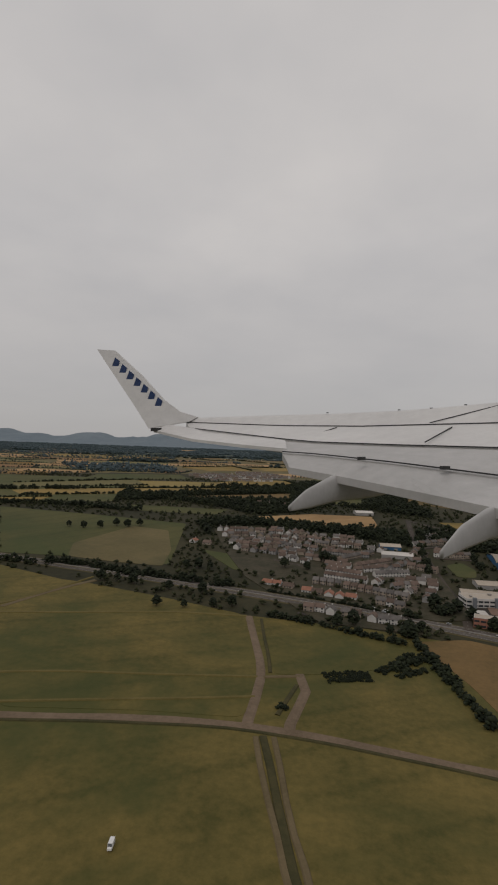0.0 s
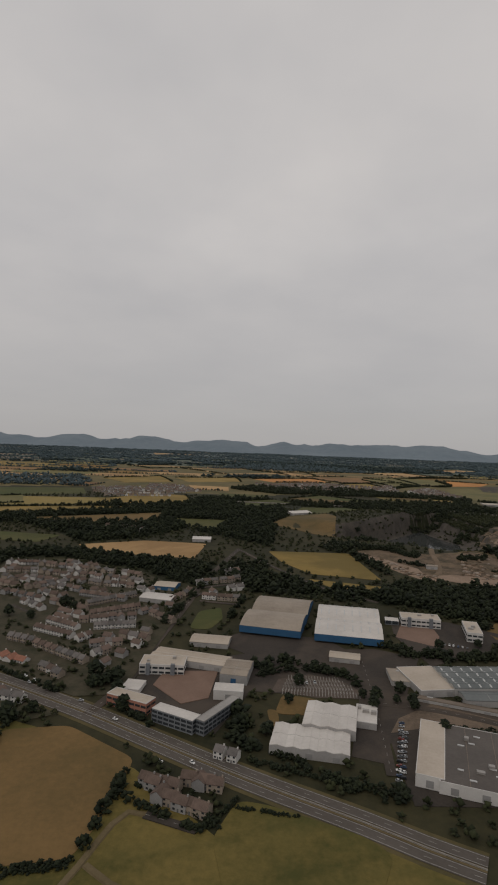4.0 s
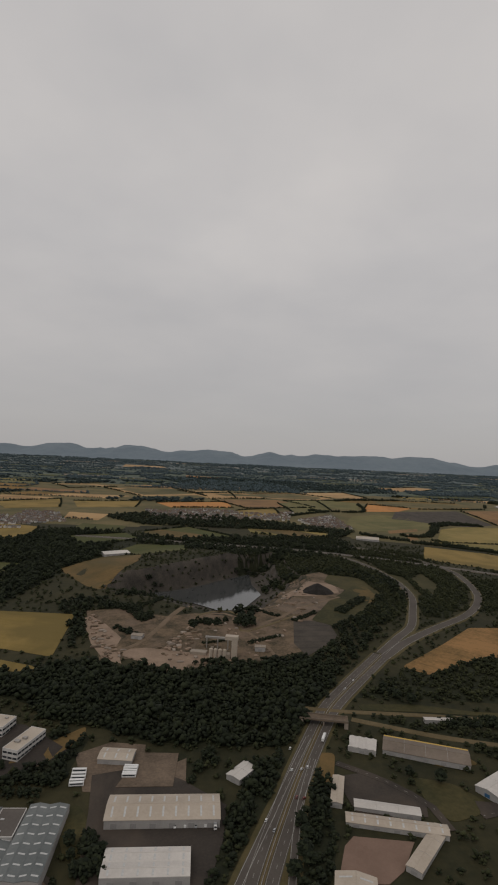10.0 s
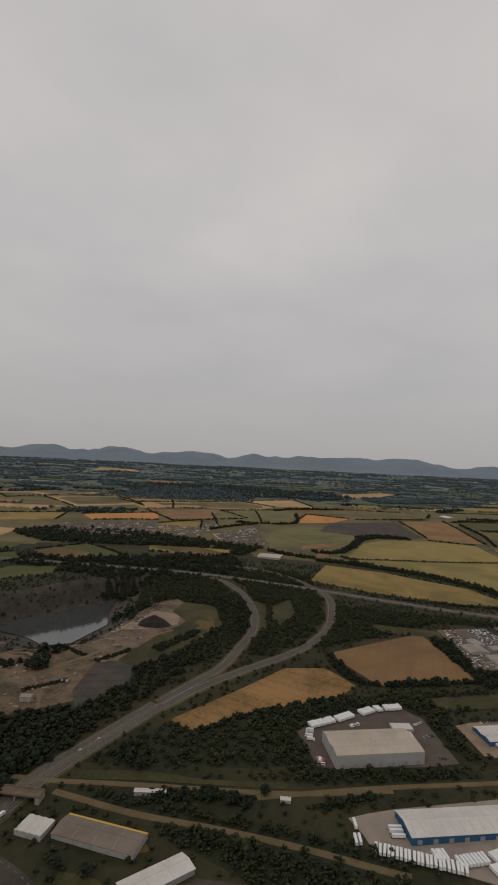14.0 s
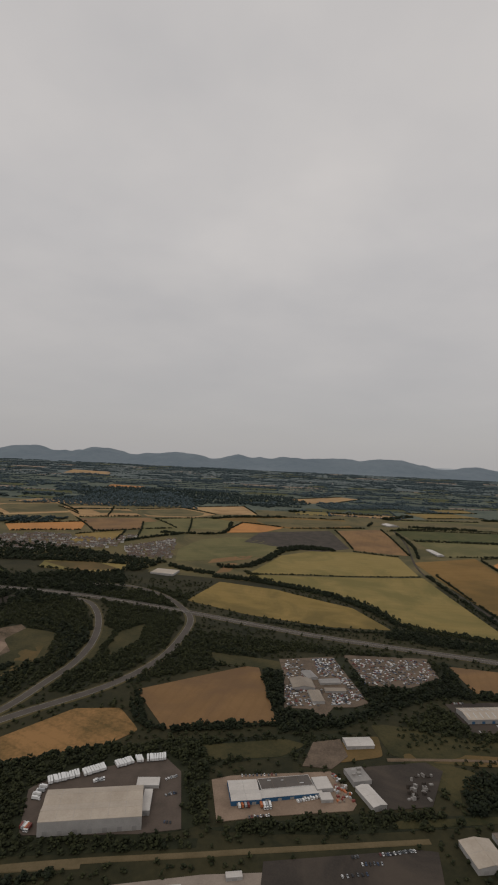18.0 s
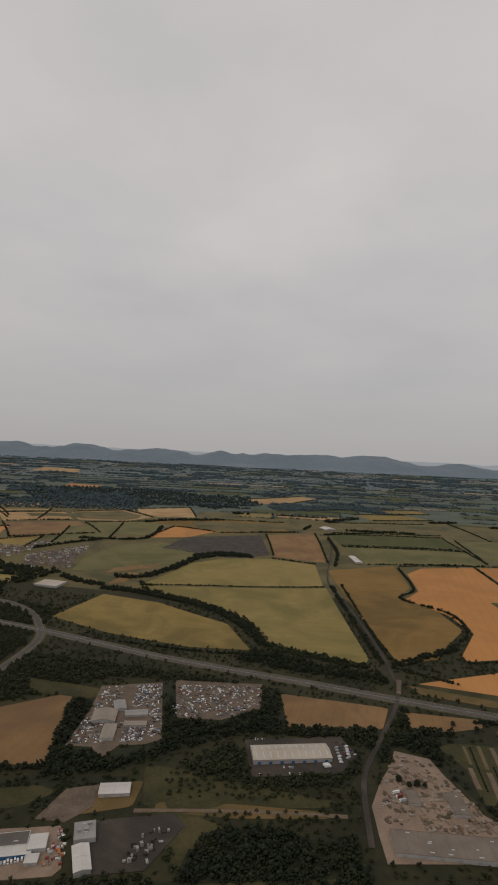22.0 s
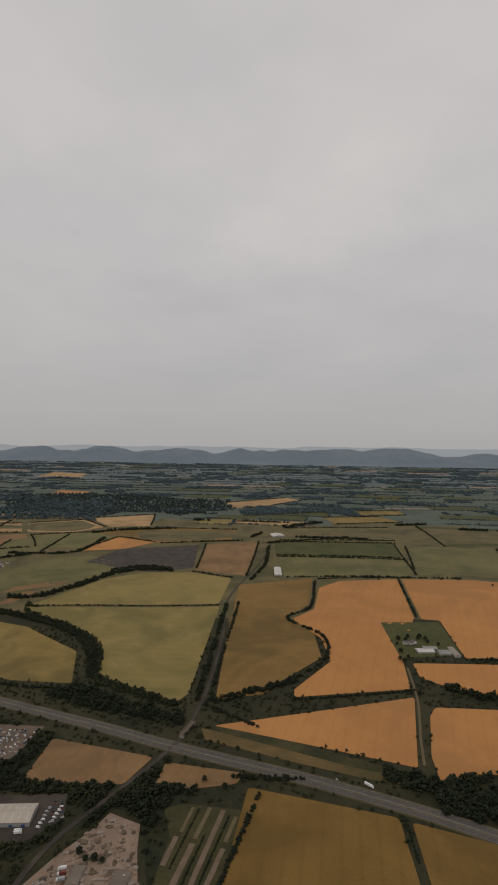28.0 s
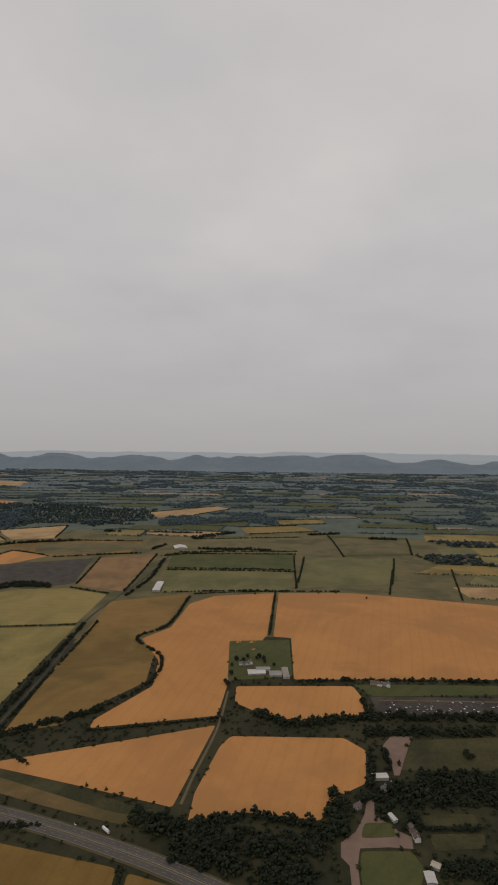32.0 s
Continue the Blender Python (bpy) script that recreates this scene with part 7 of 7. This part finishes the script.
# ---- quarry ----
def quarry():
    z = PIT_FLOOR
    shore = rounded(SHORE)
    n = len(shore)
    me = fill("water", [(x, y, z + 1.5) for x, y in shore], [tuple(range(n))[::-1]], "water")
    tagged(new("water", me), "still grey quarry lake below dark rock faces", "water", kind="structure")
    plant = base("processing_plant", 722, 853, -5, "pale stone quarry plant with tower, silos and conveyor", "industrial plant", sink=0.5)
    block("tower", (7, 7, 27), "roof_cream", plant, 14, 0, 0, "tall pale screening tower")
    block("tower_head", (17, 9, 5), "roof_cream", plant, 10, 1, 24, "pale tower head")
    for k in range(4):
        r = 2.6
        v = [(r * math.cos(a), r * math.sin(a), h) for h in (0, 12) for a in np.linspace(0, 6.283, 13)[:-1]] + [(0, 0, 13.5)]
        f = [(i, (i + 1) % 12, 12 + (i + 1) % 12, 12 + i) for i in range(12)] + [(12 + i, 12 + (i + 1) % 12, 24) for i in range(12)]
        part("silo", fill("silo", v, f, "roof_cream"), plant, "round pale silo", pose(-16 + 6 * k, -5, 0))
    block("conveyor", (34, 3, 2.4), "steel", plant, -12, 24, 16, "long raised conveyor")
    for px in (-27, -12, 2):
        block("trestle", (1.2, 2.4, 16), "steel", plant, px, 24, 0)
    block("control_house", (14, 8, 7), "roof_tan", plant, 2, -2, 0)
    block("store_shed", (22, 10, 5), "roof_tan", plant, -34, 4, 0, "low stained store")
    heap = []
    rng = np.random.default_rng(5)
    for r, h in ((22, -1.0), (15, 7), (7, 13), (1.5, 16)):
        heap += [(r * 1.4 * math.cos(a) * rng.uniform(0.85, 1.1), r * math.sin(a) * rng.uniform(0.85, 1.1), h) for a in np.linspace(0, 6.283, 13)[:-1]]
    f = [(12 * k + i, 12 * k + (i + 1) % 12, 12 * k + 12 + (i + 1) % 12, 12 * k + 12 + i) for k in range(3) for i in range(12)] + [tuple(range(36, 48))]
    ob = tagged(new("stone_mound", fill("stone_mound", heap, f, "coal")), "dark conical heap of crushed stone", "heap")
    ob.matrix_world = pose(878, 1162, gz(878, 1162))
    shed("gable", 770, 880, 14, 9, 6, 0, roof="tan")
    shed("gable", 598, 900, 16, 10, 5, -8, roof="tan")


quarry()


# ---- bridges ----
def bridge(x, y, turn, length, wide, label):
    ob = base("bridge", x, y, turn, label, "bridge")
    block("deck", (length, wide, 1.0), "dirt", ob, 0, 0, 5.6, "concrete deck")
    for s in (-1, 1):
        block("parapet", (length, 0.4, 1.3), "roof_brown", ob, 0, s * (wide / 2 - 0.2), 6.5, "brown steel parapet")
        block("abutment", (4, wide, 6), "concrete", ob, s * (length / 2 - 2), 0, -0.5)
    block("pier", (1.2, wide * 0.8, 5.8), "concrete", ob, 0, 0, 0)


bridge(836, 707, -6, 50, 12, "brown concrete railway bridge over the motorway")
bridge(1924, 1280, 75, 46, 8, "concrete farm bridge over the motorway")


# ---- bushes on all the rough ground ----
def rough_ground():
    rng = np.random.default_rng(31)
    for x0 in range(-700, 2900, 400):
        for y0 in range(330, 1730, 350):
            gx, gy = np.meshgrid(np.arange(x0, x0 + 400, 10.5), np.arange(y0, y0 + 350, 10.5))
            p = np.c_[gx.ravel(), gy.ravel()] + rng.uniform(-6, 6, (gx.size, 2))
            p = p[free(p, 4)]
            p = p[~inside(AIRFIELD, p)]
            if not len(p):
                continue
            p = p[rng.random(len(p)) < np.array([0.5 + 0.5 * noise.noise(Vector((a / 55, b / 55, 0.0))) for a, b in p]) * 1.15]
            if len(p) > 1:
                tagged(new("bushes", foliage("bushes", p, 5.0, rng, 4, "leaf_young")), "scattered dark bushes on rough ground", "bushes", kind="stuff")


rough_ground()
far_houses()


# ---- far country: a patchwork of fields, hedges and woods ----
def far_country():
    rng = np.random.default_rng(77)
    kinds = ("straw", "gold", "olive", "barley", "straw", "tan", "gold", "umber", "wood", "olive", "pasture", "straw")
    near, far, rows, groves = [], {}, [], []
    y = 1640.0
    while y < 9300:
        deep = 130 + (y - 1500) * 0.03
        x = -0.5 * y - 300 + rng.uniform(0, 200)
        lean = rng.uniform(-0.5, 0.6)
        while x < 2600 + 0.52 * y:
            wide = rng.uniform(120, 380) * (1 + (y - 1500) / 9000)
            j = rng.uniform(-0.16, 0.16, 8) * deep
            poly = [(x + j[0], y + j[1]), (x + wide - 8 + j[2], y + j[3]), (x + wide - 8 + deep * lean + j[4], y + deep - 8 + j[5]), (x + deep * lean + j[6], y + deep - 8 + j[7])]
            mid = np.array([(x + wide * a + deep * b * lean, y + deep * b) for a in (0.05, 0.35, 0.65, 0.95) for b in (0.1, 0.5, 0.9)])
            clear = free(mid, 8)
            kind = kinds[rng.integers(len(kinds))]
            if y > 3300:
                draw = rng.random() + (0.12 if y < 4300 else 0.0)
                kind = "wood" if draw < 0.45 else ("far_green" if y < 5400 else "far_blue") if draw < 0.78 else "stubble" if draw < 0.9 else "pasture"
            if kind == "wood":
                if y > 2500 and clear.sum() > 8:
                    groves.append(poly)
            elif clear.all():
                if y < 3300:
                    near.append(sheet("field", kind, poly, -0.6, 0.09 + 0.0016 * len(near), FIELD_LABELS[kind], "field"))
                else:
                    if kind == "stubble" and rng.random() < 0.6:
                        poly = [poly[0], poly[1], tuple(0.6 * np.array(poly[1]) + 0.4 * np.array(poly[2])), tuple(0.6 * np.array(poly[0]) + 0.4 * np.array(poly[3]))]
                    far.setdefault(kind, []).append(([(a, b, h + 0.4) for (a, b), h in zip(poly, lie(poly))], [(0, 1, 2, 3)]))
                rows.append([poly[0], poly[1]])
                if rng.random() < 0.5:
                    rows.append([poly[1], poly[2]])
            x += wide
        y += deep
    for kind, pieces in far.items():
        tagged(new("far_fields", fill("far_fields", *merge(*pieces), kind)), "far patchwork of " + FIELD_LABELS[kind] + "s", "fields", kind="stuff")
    points = []
    for a, b in rows:
        a, b = np.array(a), np.array(b)
        n = int(np.linalg.norm(b - a) / (5 + a[1] * 0.0016))
        q = a + (b - a) * (np.arange(n)[:, None] / max(n, 1)) + rng.uniform(-3, 3, (n, 2))
        points.append(q[rng.random(n) > rng.uniform(0, 0.25)])
    p = np.concatenate(points)
    p = p[free(p, 3)]
    for lo, hi, tall, wide in ((0, 2600, 6, 1.1), (2600, 4500, 8, 1.3), (4500, 9900, 10, 1.8)):
        q = p[(p[:, 1] >= lo) & (p[:, 1] < hi)]
        tagged(new("far_hedges", foliage("far_hedges", q, tall, rng, 4, "leaf_far" if hi < 4000 else "leaf_distant", wide=wide)), "far haze-tinted hedgerows between the fields", "hedges", kind="stuff")
    distant = []
    for poly in groves:
        gap = 13 + poly[0][1] * 0.0036
        a, ring = np.array(poly), rounded(poly, 2)
        gx, gy = np.meshgrid(np.arange(a[:, 0].min(), a[:, 0].max(), gap), np.arange(a[:, 1].min(), a[:, 1].max(), gap))
        q = np.c_[gx.ravel(), gy.ravel()] + rng.uniform(-0.5, 0.5, (gx.size, 2)) * gap
        q = q[inside(ring, q)]
        q = q[np.array([noise.noise(Vector((u / 170, v / 170, 0.4))) for u, v in q]) > -0.2] if len(q) else q
        distant.append(q[free(q, 5)] if len(q) else q)
    p = np.concatenate(distant)
    for lo, hi, wide in ((0, 3600, 1.7), (3600, 5600, 2.2), (5600, 9900, 2.9)):
        q = p[(p[:, 1] >= lo) & (p[:, 1] < hi)]
        tagged(new("far_woods", foliage("far_woods", q, 12, rng, 4, "leaf_far" if hi < 4000 else "leaf_distant", wide=wide)), "far haze-tinted woods between the fields", "woods", kind="stuff")


far_country()


# ---- hills on the horizon ----
def hills():
    xs, ys = np.arange(-7000, 9800, 70.0), np.arange(9000, 10760, 80.0)
    v = []
    for b in ys:
        rise = min(1, max(0, (b - 9000) / 1250))
        rise = rise * rise * (3 - 2 * rise)
        for a, low in zip(xs, lie(np.c_[xs, np.full(len(xs), b)])):
            ridge = 0.5 + 0.75 * noise.noise(Vector((a / 760, 3.7, b / 4000))) + 0.30 * noise.noise(Vector((a / 380, b / 700, 1.3))) + 0.12 * noise.noise(Vector((a / 150, b / 260, 5.3)))
            east = min(1.0, max(0.0, (a - 1000) / 4500))
            v.append((a, b, low - 4 + rise * (80 + (250 - 110 * east) * max(0.05, ridge))))
    n = len(xs)
    f = [(j * n + i, j * n + i + 1, (j + 1) * n + i + 1, (j + 1) * n + i) for j in range(len(ys) - 1) for i in range(n - 1)]
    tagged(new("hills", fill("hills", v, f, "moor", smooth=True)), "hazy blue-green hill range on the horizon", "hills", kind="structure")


hills()


# ---- the airliner's wing, where it is as the film begins ----
def wing():
    surface("wing_paint", (0.50, 0.49, 0.485), (0.62, 0.61, 0.60), 0.5, rough=0.45, fine=4.0, bump=0.02)
    surface("wing_grey", (0.34, 0.335, 0.33), (0.46, 0.45, 0.445), 0.5, rough=0.45, fine=4.0, bump=0.02)
    surface("seal", (0.03, 0.03, 0.03), (0.06, 0.06, 0.06), 2.0)
    ob = tagged(new("aircraft_wing"), "white airliner wing with upturned winglet, in flight", "aircraft wing")
    ob.matrix_world = pose(0, 0, 150, 0.8, -2.0, 0)

    def at(u, v, d):
        """A point d metres out from the seat, in the direction (u, v)."""
        return np.array(((u - 441) / 959 * d, d, (784 - v) / 959 * d))

    def curve(points, n=17):
        p = np.array([at(*q) for q in points])
        s = np.r_[0, np.cumsum(np.linalg.norm(np.diff(p, axis=0), axis=1))]
        u = np.linspace(0, s[-1], n)
        return np.c_[[np.interp(u, s, p[:, k]) for k in range(3)]].T

    def panel(name, a, b, material, label="", thick=0.1, shift=0.0, bulge=0.02):
        """A skin between two edges, slightly cambered, with thickness."""
        n, m = len(a), 5
        v = []
        for low in (0, thick):
            for i in range(n):
                for j in range(m):
                    t = j / (m - 1)
                    q = a[i] * (1 - t) + b[i] * t
                    v.append((q[0], q[1], q[2] + shift + bulge * math.sin(math.pi * t) - low))
        f = []
        k = n * m
        for i in range(n - 1):
            for j in range(m - 1):
                e = i * m + j
                f += [(e, e + m, e + m + 1, e + 1), (k + e, k + e + 1, k + e + m + 1, k + e + m)]
            f += [(i * m, k + i * m, k + (i + 1) * m, (i + 1) * m), (i * m + m - 1, (i + 1) * m + m - 1, k + (i + 1) * m + m - 1, k + i * m + m - 1)]
        for i in (0, n - 1):
            f += [(i * m + j, i * m + j + 1, k + i * m + j + 1, k + i * m + j) for j in range(m - 1)]
        return part(name, fill(name, v, f, material, smooth=False), ob, label)

    lead = curve([(330, 741, 16.3), (480, 736, 14.6), (600, 733, 13.2), (740, 726, 12.0), (882, 713, 11.0), (1100, 690, 9.7)])
    rear = curve([(330, 748, 16.2), (500, 754, 13.6), (640, 755, 12.0), (760, 752, 11.0), (882, 749, 10.2), (1100, 745, 9.0)])
    hinge = curve([(335, 758, 15.6), (505, 778, 11.8), (560, 783, 11.2), (700, 788, 9.8), (882, 793, 8.4), (1100, 800, 7.2)])
    panel("slat", lead, rear, "wing_paint", "pale leading-edge skin", 0.22)
    panel("wing_box", rear, hinge, "wing_paint", "smooth white upper skin", 0.3, -0.012)
    inner = curve([(505, 780, 11.6), (560, 784, 11.1), (700, 789, 9.7), (882, 794, 8.3), (1100, 801, 7.1)])
    mid = curve([(500, 800, 10.4), (560, 804, 9.8), (700, 819, 8.4), (882, 842, 7.1), (1100, 870, 6.0)])
    trail = curve([(512, 823, 9.7), (600, 838, 8.8), (740, 865, 7.4), (882, 893, 6.0), (1100, 935, 5.0)])
    panel("spoiler", inner, mid, "wing_grey", "grey spoiler panels", 0.08, -0.03)
    panel("flap", mid, trail, "wing_grey", "lowered grey trailing-edge flap", 0.12, -0.05)
    tip_in = curve([(300, 752, 16.0), (372, 762, 14.9), (440, 770, 13.2), (505, 779, 11.7)])
    tip_out = curve([(272, 761, 15.8), (340, 777, 14.0), (430, 787, 12.0), (508, 794, 10.6)])
    panel("aileron", tip_in, tip_out, "wing_paint", "white aileron", 0.07, -0.01)
    for name, line in (("skin_joint", rear), ("hinge_gap", hinge), ("flap_gap", mid)):
        up = line + np.array((0, 0, 0.012))
        panel(name, up, up + np.array((-0.006, -0.022 if name != "skin_joint" else -0.012, -0.002)), "seal", "dark gap", 0.02, 0.0, 0.0)
    for u, v in ((640, 815), (788, 832)):
        q = at(u, v, 8.6 if u < 700 else 7.6)
        block("flap_hinge", (0.12, 0.08, 0.05), "seal", ob, q[0], q[1], q[2])
    for a, b in (((761, 752, 11.0), (884, 721, 10.85)), ((752, 787, 9.4), (800, 760, 10.36)), ((507, 790, 11.75), (596, 760, 12.2)), ((376, 762, 14.8), (545, 775, 12.0))):
        line = curve([a, b], 5) + np.array((0, 0, 0.045))
        panel("skin_seam", line, line + np.array((0.01, -0.012, 0)), "seal", "thin dark panel joint", 0.02, 0.0, 0.0)
    lamp = at(277, 761, 15.7)
    block("tip_lamp", (0.3, 0.2, 0.1), "seal", ob, lamp[0], lamp[1], lamp[2] - 0.05, "dark wingtip lamp housing")
    for u, v, d in ((580, 732, 13.4), (707, 727, 12.2), (764, 724, 11.85), (825, 718, 11.45)):
        q = at(u, v, d)
        block("vortex_tab", (0.05, 0.03, 0.02), "seal", ob, q[0], q[1], q[2], "small dark vane")
    # flap-track fairings
    for line in (((514, 900, 8.0, 0.05), (545, 884, 8.3, 0.15), (590, 866, 8.8, 0.22), (650, 858, 9.6, 0.25), (730, 850, 10.6, 0.18)),
                 ((783, 982, 5.2, 0.05), (820, 952, 5.5, 0.13), (865, 928, 6.0, 0.18), (930, 912, 6.7, 0.22), (1020, 900, 7.6, 0.16))):
        v = []
        for u, w, d, r in line:
            c = at(u, w, d)
            v += [tuple(c + np.array((r * 0.7 * math.cos(a), r * 0.4 * math.cos(a), r * math.sin(a)))) for a in np.linspace(0, 6.283, 15)[:-1]]
        f = [(14 * k + i, 14 * k + (i + 1) % 14, 14 * k + 14 + (i + 1) % 14, 14 * k + 14 + i) for k in range(4) for i in range(14)] + [tuple(range(13, -1, -1)), tuple(range(56, 70))]
        part("flap_fairing", fill("flap_fairing", v, f, "wing_grey", smooth=True), ob, "grey canoe-shaped fairing")
    # winglet
    shape = [(172, 619), (203, 621), (250, 664), (290, 708), (318, 729), (350, 739), (335, 747), (300, 753), (263, 759), (240, 722), (205, 669)]
    n = len(shape)
    front = [at(u, v, 16.0 + (740 - v) * 0.004) for u, v in shape]
    v = [tuple(q) for q in front] + [tuple(q + np.array((0.02, 0.12, 0.0))) for q in front]
    f = [tuple(range(n))[::-1], tuple(range(n, 2 * n))] + [(i, (i + 1) % n, n + (i + 1) % n, n + i) for i in range(n)]
    fin = part("winglet", fill("winglet", v, f, "wing_paint"), ob, "tall white upturned winglet")
    surface("mark_blue", (0.02, 0.04, 0.11), (0.03, 0.055, 0.14), 1.0, rough=0.4)
    for k in range(7):
        u, w = 204 + k * 12.6, 642 + k * 11.7
        c = [at(u + a, w + b, 15.97 + (740 - w) * 0.004) for a, b in ((-7, 10), (0, -9), (8, -2), (3, 17))]
        part("marking", fill("marking", [tuple(q) for q in c] + [tuple(q + np.array((0, 0.015, 0))) for q in c], [(0, 1, 2, 3), (7, 6, 5, 4), (0, 4, 5, 1), (1, 5, 6, 2), (2, 6, 7, 3), (3, 7, 4, 0)], "mark_blue"), fin, "dark blue bar")


wing()


# ---- the plan above is in metres on the ground; the whole is set to the size at which the path is laid ----
def set_size(k):
    for ob in list(scene.objects):
        if ob.parent is None and ob.type in ("MESH", "EMPTY"):
            ob.matrix_basis = Matrix.Scale(k, 4) @ ob.matrix_basis


set_size(METRES / 2500.0)
